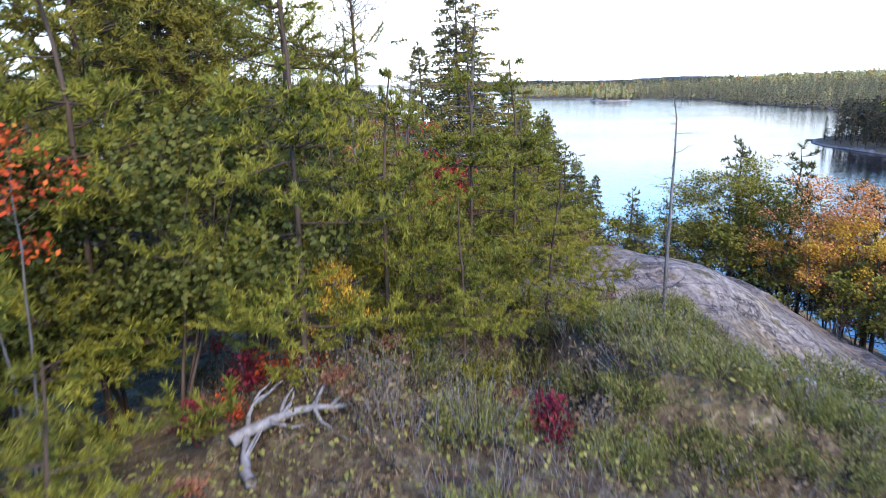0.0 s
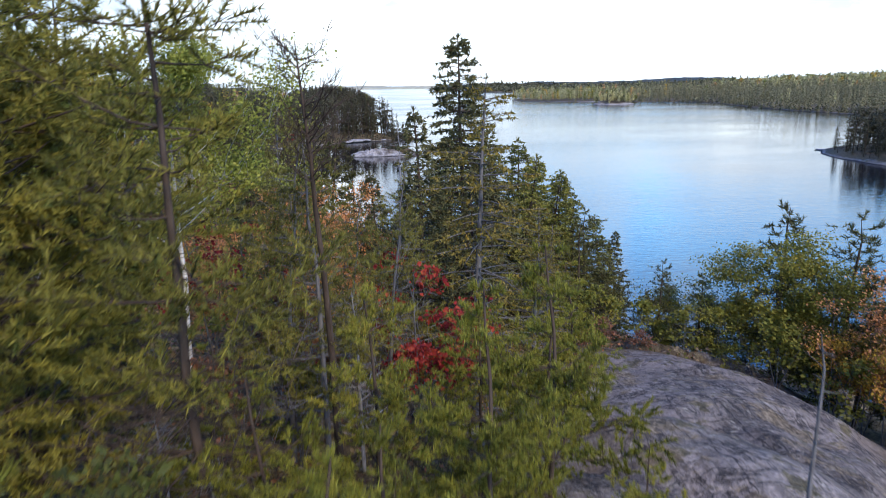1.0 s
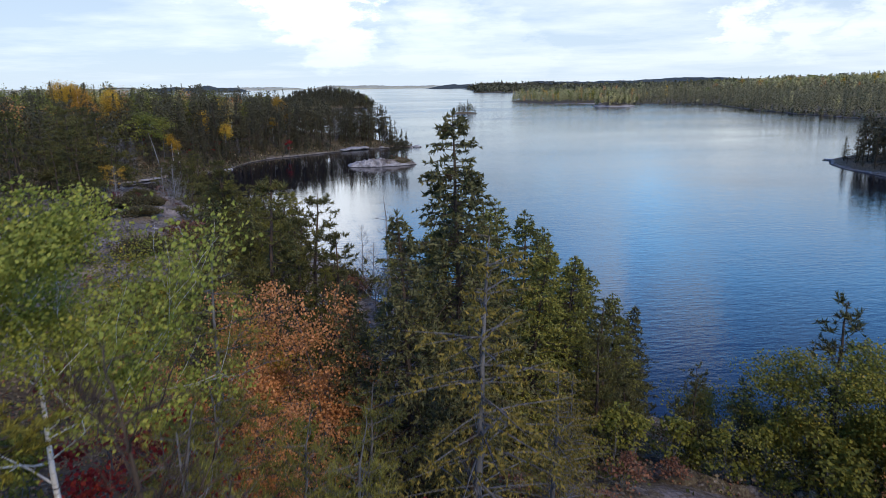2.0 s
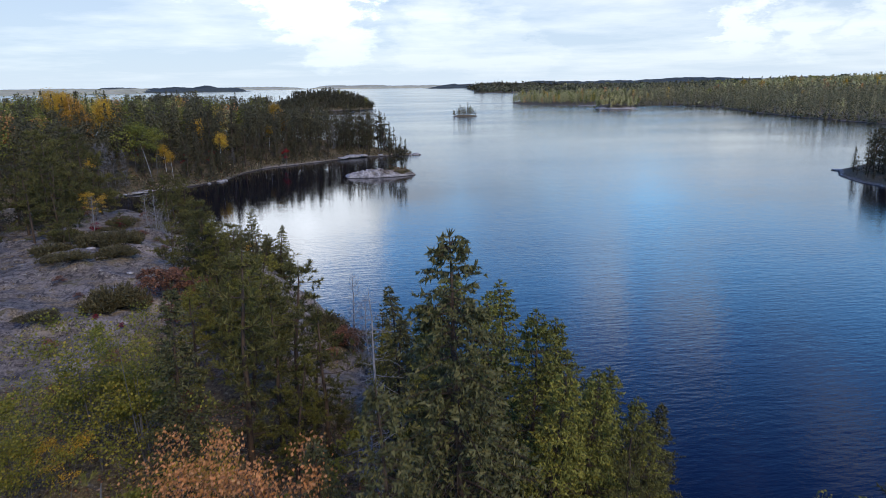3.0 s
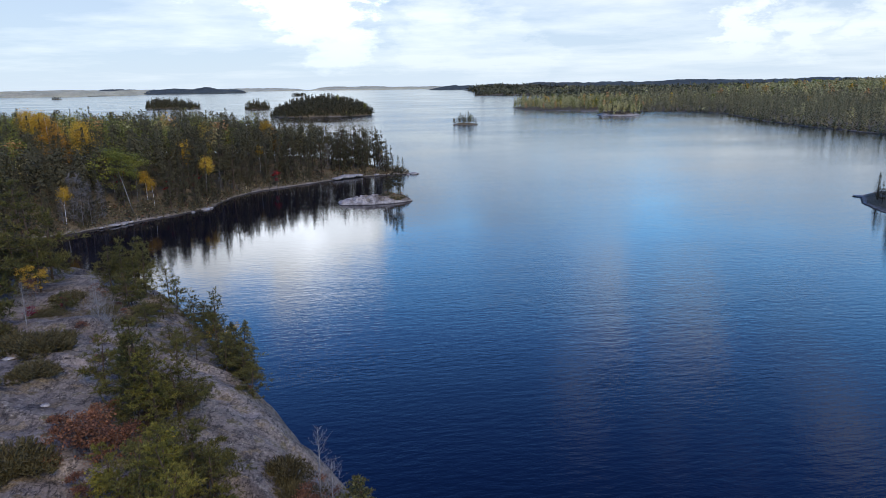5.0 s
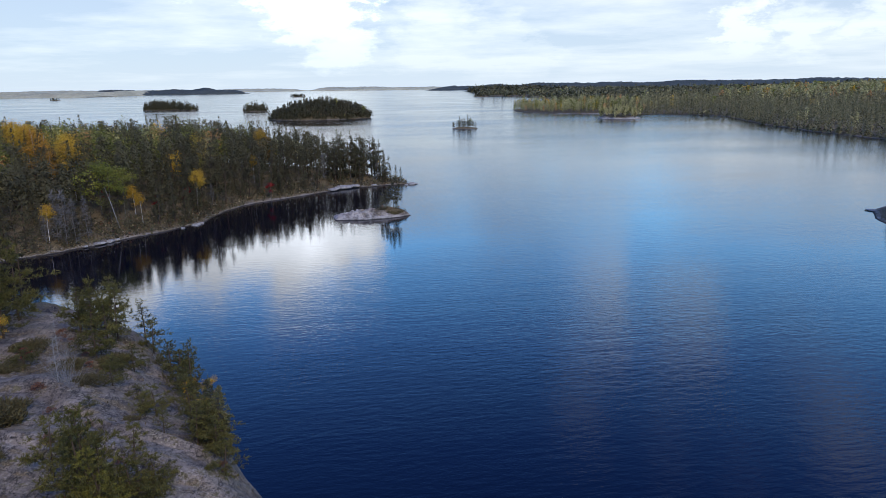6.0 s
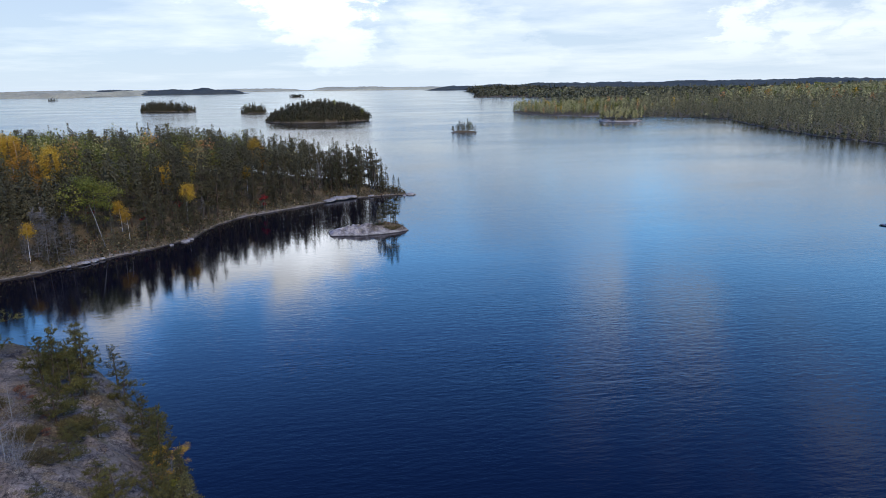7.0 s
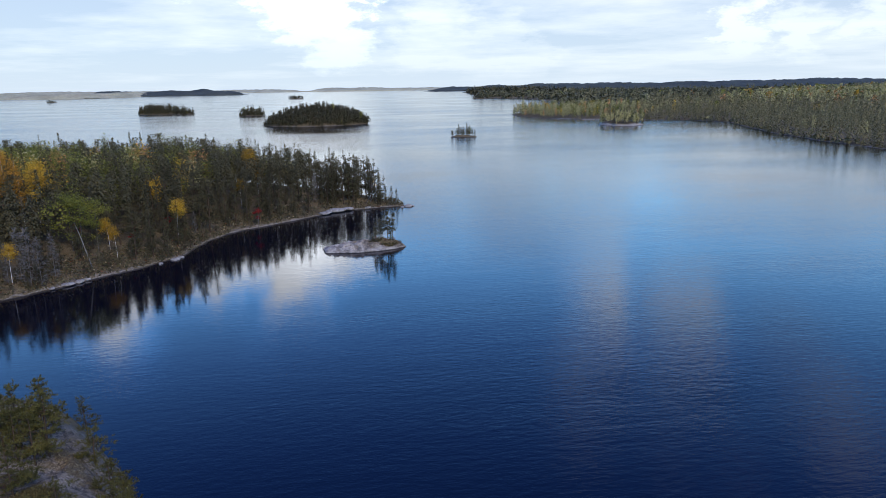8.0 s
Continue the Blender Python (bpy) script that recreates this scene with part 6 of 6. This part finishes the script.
def islet_pine():
    return pine("pine", "thin dark pine with a bare lower trunk", 5.0, 0.75, 48, "far", 0.9, 0.3, 0.3, dead=0.1, flat=0.4, twigs=4, blades=5, trunk_r=0.06)


def far_birch():
    return broadleaf("birch", "green and yellow birch in the woods across the bay", 8.4, 44, "far_green", 1500, 0.17, "bark_grey", 1, 1, 0.2, 0.7, 0.55, width=0.46, split=2, radius=0.06)


def far_gold():
    return broadleaf("birch", "golden birch in the woods across the bay", 8.0, 45, "gold", 2000, 0.17, "birch_bark", 1, 1, 0.3, 0.7, 0.55, width=0.44, split=2, radius=0.055)


def far_amber():
    return broadleaf("birch", "orange birch in the woods across the bay", 8.0, 49, "amber", 2000, 0.17, "birch_bark", 1, 1, 0.3, 0.7, 0.55, width=0.46, split=2, radius=0.055)


def far_red():
    return broadleaf("maple", "red maple at the edge of the woods", 4.5, 46, "red", 420, 0.24, "bark_grey", 1, 2, 0.3, 0.7, 0.3, width=0.4, split=2)


def far_snag():
    return conifer("dead_tree", "grey dead spruce with fine bare twigs", 7.0, 1.15, 47, "bark_grey", 0.12, 0.1, 0.25, 0.5, 0.75, 0.0, "bark_grey", twigs=0.7, category="dead tree", limbs_shown=False, blade=0.05, trunk_r=0.06)


def scatter(poly, height, box, gap, seed, keep):
    """Places for trees at least a gap apart on one piece of land."""
    r = np.random.default_rng(seed)
    x0, y0, x1, y1 = box
    gx, gy = np.meshgrid(np.arange(x0, x1, gap), np.arange(y0, y1, gap))
    x = (gx + r.uniform(-0.42, 0.42, gx.shape) * gap).ravel()
    y = (gy + r.uniform(-0.42, 0.42, gx.shape) * gap).ravel()
    d = inland(poly, x, y)
    ok = keep(x, y, d) & (height(x, y) > 0.15)
    x, y, d = x[ok], y[ok], d[ok]
    return x, y, height(x, y), d, r


def crowns(soup_by, key, x, y, z, h, w, r, boughs=60, peaked=True):
    """Rough far conifers, many in one mesh: ragged boughs round an unseen stem, pointed or round-topped."""
    n = len(x)
    if not n:
        return
    m = boughs
    if peaked:
        f = 0.10 + 0.90 * r.uniform(0, 1, (n, m)) ** 0.9
        wide = (1 - f) ** 0.8 + 0.05
    else:
        f = 0.30 + 0.70 * r.uniform(0, 1, (n, m)) ** 0.8
        wide = np.sqrt(np.clip(1 - ((f - 0.62) / 0.44) ** 2, 0.02, 1)) * 0.85
    a = r.uniform(0, 2 * np.pi, (n, m))
    lop = 1 + 0.3 * np.sin(a + r.uniform(0, 6.3, (n, 1))) + 0.25 * np.sin(9 * f + r.uniform(0, 6.3, (n, 1)))
    rad = w[:, None] * wide * lop * r.uniform(0.1, 0.8, (n, m))
    at = np.stack([x[:, None] + rad * np.cos(a), y[:, None] + rad * np.sin(a), z[:, None] + h[:, None] * f], -1)
    rise = r.uniform(-1.6, -0.1, (n, m)) + np.where(f > 0.93, 2.5, 0.0) * peaked
    along = unit(np.stack([np.cos(a), np.sin(a), rise], -1) + 0.3 * r.normal(size=(n, m, 3)))
    size = w[:, None] * (0.24 + 0.34 * wide) * r.uniform(0.7, 1.3, (n, m)) * (60.0 / m) ** 0.5
    soup_by[key].blades(at.reshape(-1, 3), along.reshape(-1, 3), size.ravel(), size.ravel() * 0.34, r, unit(np.stack([np.cos(a), np.sin(a), 0.35 + f], -1)).reshape(-1, 3))


def round_crowns(soup_by, key, x, y, z, h, w, r, leaves, leaf):
    """Rough far crowns of broad-leaved trees: clouds of leaf clumps."""
    n = len(x)
    if not n:
        return
    d = unit(r.normal(size=(n, leaves, 3))) * r.uniform(0.45, 1.0, (n, leaves, 1))
    at = np.stack([x, y, z + h * 0.62], -1)[:, None] + d * np.stack([w, w, h * 0.36], -1)[:, None]
    at = at.reshape(-1, 3)
    soup_by[key].leaves(at, np.repeat(w * leaf, leaves), r, 0.5, 0.1, unit(d + [0, 0, 0.5]).reshape(-1, 3))


WOOD_KINDS = ("far", "far_green", "far_gold", "gold", "orange", "shore_conifer")


def woods(name, label, places, tall, wide, mix, boughs=40, leaves=0, leaf=0.5, peaked=0.5, sink=0.0):
    x, y, z, d, r = places
    z = z - sink
    made = {k: Soup() for k in WOOD_KINDS}
    h = tall * r.uniform(0.68, 1.15, len(x)) * (1 + 0.35 * fbm(x / 11, y / 11, 57, 2))
    w = wide * r.uniform(0.75, 1.2, len(x))
    u = mix(x, y, r.uniform(size=len(x)))
    for k, key in enumerate(WOOD_KINDS):
        s = u == k
        if k in (0, 5):
            cone = r.uniform(size=len(x)) < peaked
            for pick, sharp in ((s & cone, True), (s & ~cone, False)):
                crowns(made, key, x[pick], y[pick], z[pick], h[pick] * (1.0 if sharp else 0.95), w[pick], r, boughs, sharp)
        elif not leaves:
            crowns(made, key, x[s], y[s], z[s], h[s], w[s] * 1.1, r, boughs, False)
        else:
            round_crowns(made, key, x[s], y[s], z[s], h[s] * 1.02, w[s] * 1.15, r, leaves, leaf)
    for key, soup in made.items():
        if soup.n:
            tagged(new(name, soup.mesh(name, MAT[key])), label[key], "woods", kind="stuff")


LABELS = {"far": "dense dark conifer woods", "shore_conifer": "dense conifer woods along the far shore", "far_green": "green and yellow birches among the conifers", "far_gold": "pale golden aspens, part of the gold painted sunlight", "gold": "bright yellow birches in the woods", "orange": "orange maples in the woods"}

def birch_share(x, y):
    """Birch and aspen stand in groups among the conifers."""
    stand = fbm(x / 14, y / 14, 33, 2)
    return np.clip(0.02 + 0.7 * stand + 0.95 * bell(x, y, -52, 160, 17, 14) + 0.7 * bell(x, y, -64, 166, 12, 14) + 0.75 * bell(x, y, -33, 126, 5, 5) + 0.55 * bell(x, y, -16, 171, 8, 7) + 0.5 * bell(x, y, -36, 148, 13, 9), 0.03, 0.9)


def peninsula_mix(x, y, u):
    broad = birch_share(x, y)
    return np.where(u > broad, 0, np.where(u > broad * 0.2, 1, np.where(u > broad * 0.13, 2, np.where(u > broad * 0.06, 3, 4))))


# the peninsula: the nearest trees one by one, the rest as woods
px, py, pz, pd, r = scatter(MAINLAND, mainland_height, (-78, 98, 16, 216), 2.35, 5, lambda x, y, d: (d > 0.6) & (y > 101) & (y > 112 - 0.1 * (x + 60)))
clearing = bell(px, py, 2.0, 162.5, 7.0, 3.2) + bell(px, py, -31.5, 117.5, 3.5, 2.0)
keep = clearing < 0.45
px, py, pz, pd = px[keep], py[keep], pz[keep], pd[keep]
front = (pd < 9.5) & (px > -58)
for x, y, z, d in zip(px[front], py[front], pz[front], pd[front]):
    u = r.uniform()
    if x > 7 and d < 2.2:
        continue
    broad = 0.7 * float(birch_share(x, y))
    size = r.uniform(0.62, 1.0) * (1 + 0.35 * float(fbm(x / 11, y / 11, 57, 2))) * (0.5 if d < 2 else 1.0) * (1.0 - 0.5 * float(ramp01(x, 8, 15)))
    if x > 12:
        continue
    size *= 0.84 if x < -28 else 1.0
    if u < broad:
        make = far_birch if r.uniform() < 0.75 else far_gold
        size *= 1.08
    elif u < broad + 0.025:
        make = far_snag
    else:
        make = (far_spruce, far_pine, far_pine)[int(r.integers(0, 3))] if r.uniform() < 0.7 else far_spruce_slim
    plant(make, make, x, y, size, z=z - 0.1, group="trees on the peninsula")
for make, x, y, size, tall in (
        (far_gold, -21.9, 135.6, 0.95, 1.0), (far_red, -11.4, 149.4, 0.85, 1.0), (far_red, -27.0, 132.0, 0.7, 1.0),
        (far_snag, -35.2, 115.6, 1.0, 1.0), (far_snag, -34.2, 116.2, 0.85, 1.0), (far_snag, -36.4, 116.0, 0.9, 1.05), (far_snag, -20.6, 141.8, 0.55, 1.0), (far_snag, -33.4, 118.4, 0.8, 1.0), (far_snag, -37.6, 115.2, 0.7, 1.0),
        (far_amber, -49.0, 144.0, 1.35, 1.0), (far_amber, -47.2, 142.4, 1.25, 1.0), (far_gold, -51.4, 147.0, 1.4, 1.0), (far_gold, -55.0, 150.6, 1.4, 1.0), (far_gold, -53.0, 149.0, 1.3, 1.0), (far_gold, -41.4, 135.6, 1.4, 1.0), (far_gold, -40.0, 134.2, 1.25, 1.0), (far_amber, -44.6, 138.0, 1.0, 1.0),
        (far_gold, -28.0, 144.0, 0.95, 1.0), (far_gold, -15.0, 174.0, 1.1, 1.0), (far_amber, -13.2, 168.0, 1.0, 1.0), (far_birch, -32.4, 125.6, 1.15, 1.0), (far_birch, -30.8, 127.0, 1.0, 1.0), (far_birch, -34.2, 127.2, 1.1, 1.0), (far_red, -45.6, 135.0, 0.9, 1.0), (far_red, -33.6, 129.5, 1.0, 1.0), (far_red, -23.7, 138.4, 0.8, 1.0),
        *((make, 0.6 + 0.95 * k + 0.5 * math.sin(5 * k), 165.6 + 0.28 * k + 2.2 * (k % 3), 0.84 + 0.1 * math.sin(3 * k) - 0.02 * max(0, k - 8), 1.0) for k, make in enumerate((far_pine, far_spruce_slim, far_pine) * 4)),
        *((make, 0.0 + 0.85 * k, 168.8 + 0.1 * k + 2.6 * (k % 2), 0.86 + 0.1 * math.sin(4 * k), 1.0) for k, make in enumerate((far_spruce_slim, far_pine, far_pine, far_spruce) * 3)),
        (far_spruce, 13.6, 166.2, 0.5, 0.85), (far_spruce, 14.6, 166.6, 0.4, 0.9), (far_spruce, 12.4, 167.4, 0.42, 0.8), (far_pine, 11.2, 167.6, 0.36, 0.8), (far_pine, 10.2, 168.6, 0.4, 0.9)):
    plant(make, make, x, y, size, tall=tall, group="trees on the peninsula")
back = ~front
for x, y, length, roll, turn in ((8.4, 167.6, 5.2, 52, -70), (9.2, 167.9, 4.0, 48, -60), (-30.4, 122.6, 6.5, 14, 200)):
    stem = snag("leaning_trunk", "bleached leaning dead trunk at the edge of the woods", length, int(length * 10), 6, 0.5, 0.5, 0.0, 0.09, 1)
    stem.matrix_basis = pose(x, y, float(mainland_height(np.array([x]), np.array([y]))[0]), 0, roll, turn)
# young spruces and bushes that close the edge of the woods
for _ in range(900):
    x, y = r.uniform(-56, 14), r.uniform(100, 172)
    d = float(inland(MAINLAND, np.array([x]), np.array([y]))[0])
    if 0.9 < d < 4.5 and float(bell(x, y, 2.0, 162.5, 7.0, 3.2)) < 0.4:
        make = far_spruce if r.uniform() < 0.5 else far_pine
        plant(make, make, x, y, r.uniform(0.2, 0.46), tall=r.uniform(0.7, 1.1), group="trees on the peninsula")


woods("woods", LABELS, (px[back], py[back], pz[back], pd[back], r), 8.6, 1.9, peninsula_mix, 400, 440, 0.13, 0.4)

# low brush along the edge of those woods
r = np.random.default_rng(15)
ex, ey = r.uniform(-60, 17, 90000), r.uniform(98, 172, 90000)
ed = inland(MAINLAND, ex, ey)
ok = (ed > 0.45) & (ed < 6) & (fbm(ex / 3, ey / 3, 95, 2) > -0.25)
ex, ey, ez = ex[ok], ey[ok], mainland_height(ex[ok], ey[ok])
for mat, low, high, label in (("heath", 0.0, 0.12, "brown brush along the shore"), ("far", 0.12, 0.88, "dark green brush along the shore"), ("grass", 0.88, 0.94, "dry tan grass along the shore"), ("rust", 0.94, 1.0, "rusty brush along the shore")):
    pick = r.uniform(size=len(ex))
    pick = (pick >= low) & (pick < high)
    brush = Soup()
    brush.leaves(np.stack([ex[pick], ey[pick], ez[pick] + r.uniform(0.05, 1.2, pick.sum()) * r.uniform(0.2, 1, pick.sum())], 1), 0.33, r, 0.3, 0.0)
    tagged(new("brush", brush.mesh("brush", MAT[mat])), label, "brush", kind="stuff")

# woods to the side of the bare ridge
lx, ly, lz, ld, r = scatter(MAINLAND, mainland_height, (-72, 20, -9, 100), 3.2, 6, lambda x, y, d: (d > 3.5) & (((x < -23) & (y > 40)) | ((x < -13 - 0.0 * y) & (y < 36) & (y > 22)) | ((x < -19) & (y > 62) & (y < 68)) | ((x < -40) & (y > 62))))
near = lx > -38
for x, y, z in zip(lx[near], ly[near], lz[near]):
    make = (far_spruce, far_pine, far_spruce_slim)[int(r.integers(0, 3))]
    plant(make, make, x, y, r.uniform(0.5, 0.8), z=z - 0.1, group="trees beside the ridge")
woods("woods", LABELS, (lx[~near], ly[~near], lz[~near], ld[~near], r), 8.5, 1.7, peninsula_mix, 110, 90, 0.4, 0.35)

# the woods go on behind and beside the start of the flight
r = np.random.default_rng(91)
for box, gap, seed in (((-120, -52, -14, 21), 4.2, 91), ((-150, 21, -73, 98), 5.0, 92), ((-14, -52, 12, -16), 4.0, 93), ((12.5, -52, 21, 5), 3.4, 94)):
    woods("woods", LABELS, scatter(MAINLAND, mainland_height, box, gap, seed, lambda x, y, d: d > 2.0), 8.0, 1.8, peninsula_mix, 80)

# the headland across the water
hx, hy, hz, hd, r = scatter(HEADLAND, headland_height, (62, 45, 130, 124), 2.1, 8, lambda x, y, d: (d > 0.8) & (np.hypot(x - 87.6, y - 117.0) > 5.0))
near = (hd < 5) & (hy > 84)
for x, y, z, d in zip(hx[near], hy[near], hz[near], hd[near]):
    make = (far_spruce, far_spruce_slim, far_pine)[int(r.integers(0, 3))]
    plant(make, make, x, y, r.uniform(0.5, 0.8) * (0.6 if d < 2 else 1), z=z - 0.1, group="trees on the headland")
woods("woods", LABELS, (hx[~near], hy[~near], hz[~near], hd[~near], r), 7.2, 1.6, lambda x, y, u: np.where(u > 0.06, 0, 1), 80)

# islands
for x, y, s in ((9.4, 130.9, 0.7), (10.1, 130.4, 0.82), (10.9, 130.8, 0.78), (8.8, 131.2, 0.66), (8.2, 130.6, 0.58), (10.6, 131.4, 0.66), (9.2, 130.2, 0.5)):
    plant(islet_pine, islet_pine, x, y, s, ground=ISLAND_HEIGHT["rock_islet"], group="trees on the islet")
plant(far_spruce, far_spruce, 8.0, 130.4, 0.27, tall=1.1, ground=ISLAND_HEIGHT["rock_islet"], group="trees on the islet")
for x, y, s in ((8.3, 129.9, 0.6), (9.8, 129.6, 0.6), (11.0, 129.8, 0.55), (9.0, 130.2, 0.5)):
    plant(rust_bush, rust_bush, x, y, s, ground=ISLAND_HEIGHT["rock_islet"])
for x, y, s in ((7.6, 130.0, 0.45), (8.6, 129.4, 0.5), (9.4, 129.0, 0.5), (10.3, 129.2, 0.55), (11.1, 129.3, 0.45), (11.8, 130.0, 0.4), (9.0, 130.6, 0.5), (10.6, 130.3, 0.5)):
    plant(pine_bush, pine_bush, x, y, s, tall=0.55, ground=ISLAND_HEIGHT["rock_islet"], group="bushes on the islet")
for x, y, s, tall in ((59.2, 355.6, 0.42, 0.8), (60.6, 355, 0.55, 1.0), (61.6, 354.4, 0.5, 0.8), (63, 354, 0.5, 0.9), (64.2, 353, 0.58, 1.15), (65.6, 352.4, 0.55, 1.0), (66.8, 352, 0.42, 0.8), (58, 356.4, 0.3, 0.7), (62.4, 356, 0.6, 0.8), (63.6, 355, 0.6, 0.7), (60.2, 354, 0.4, 0.7), (65, 354, 0.5, 0.8)):
    make = far_pine if tall < 0.9 else far_spruce
    plant(make, make, x, y, s, tall=tall, ground=ISLAND_HEIGHT["islet"], group="trees on the islet")
dark_mix = lambda x, y, u: np.where(u > 0.015, 0, 1)
# Islet gold is partly autumn leaf, partly sunlight given as colour.
gold_mix = lambda x, y, u: np.where(u > 0.8, 0, np.where(u > 0.2, 2, 1))
for key, gap, tall, wide, mix in (("islet", 2.4, 4.4, 1.15, dark_mix), ("gold_islet", 2.8, 6.5, 1.4, gold_mix), ("wooded_island", 2.6, 6.6, 2.3, dark_mix), ("long_island", 3.2, 8, 2.6, dark_mix), ("side_island", 3.6, 8.5, 2.8, dark_mix),
                                  ("low_island", 3.6, 7.5, 2.8, dark_mix), ("distant_islet", 5, 7, 3, dark_mix), ("faint_islet", 6, 7, 3, dark_mix), ("cape_islet", 6, 7, 3, dark_mix)):
    shore = ISLANDS[key][0]
    ax, ay = [p[0] for p in shore], [p[1] for p in shore]
    inset = 0.3 if key == "islet" else -1.0 if key == "gold_islet" else -3.0
    woods("woods", LABELS, scatter(shore, ISLAND_HEIGHT[key], (min(ax), min(ay), max(ax), max(ay)), gap, len(key), lambda x, y, d: d > inset), tall, wide, mix, 110, peaked=0.6, sink=0.8)


# young conifers that close the edges of the far woods down to the water
for key in ("wooded_island", "long_island", "side_island", "low_island"):
    shore = ISLANDS[key][0]
    ax, ay = [p[0] for p in shore], [p[1] for p in shore]
    woods("woods", LABELS, scatter(shore, ISLAND_HEIGHT[key], (min(ax) - 3, min(ay) - 3, max(ax) + 3, max(ay) + 3), 1.7, 30 + len(key), lambda x, y, d: (d > -4) & (d < 5)), 3.2, 1.2, dark_mix, 36, peaked=1.0, sink=0.5)


# the long far shore, thinner and coarser with distance
def shore_mix(x, y, u):
    inl = inland(FAR_SHORE, x, y)
    # Extra gold crowns stand in for sunlight on the spit and plateau.
    spit = 1.2 * bell(x, y, 158, 530, 34, 60) + 0.95 * bell(x, y, 205, 540, 45, 38)
    plateau = ramp01(inl, 130, 190) * (1 - ramp01(inl, 300, 380)) * (1 - ramp01(y, 620, 850))
    gold = np.clip(0.015 + 0.95 * spit + (inl > 75) * 1.05 * plateau * (0.70 + 1.1 * fbm(x / 50, y / 50, 51, 2)), 0.02, 0.92)
    return np.where(u > gold, 5, np.where(u > gold * 0.82, 1, np.where(u > gold * 0.10, 2, np.where(u > gold * 0.04, 3, 4))))


woods("woods", LABELS, scatter(FAR_SHORE, far_shore_height, (135, 205, 330, 640), 4.0, 20, lambda x, y, d: (d > -2.5) & (d < 75)), 9.8, 1.5, shore_mix, 80, peaked=0.95, sink=1.2)
woods("woods", LABELS, scatter(FAR_SHORE, far_shore_height, (190, 150, 720, 720), 7.2, 21, lambda x, y, d: (d >= 75) & (d < 420) & (x < 330 + 0.62 * y)), 10.8, 2.6, shore_mix, 44, peaked=0.95, sink=1.2)
woods("woods", LABELS, scatter(FAR_SHORE, far_shore_height, (200, 640, 1100, 1500), 12.0, 22, lambda x, y, d: (d > 4) & (d < 300)), 10, 5.0, shore_mix, 14)
woods("woods", LABELS, scatter(FAR_SHORE, far_shore_height, (290, 1400, 1000, 2350), 24.0, 23, lambda x, y, d: (d > 5) & (d < 200)), 13, 11.0, dark_mix, 10)
woods("woods", LABELS, scatter(FAR_SHORE, far_shore_height, (135, 205, 330, 640), 2.4, 40, lambda x, y, d: (d > -3) & (d < 4) & (y < 470)), 3.4, 1.3, shore_mix, 20, peaked=1.0, sink=0.5)
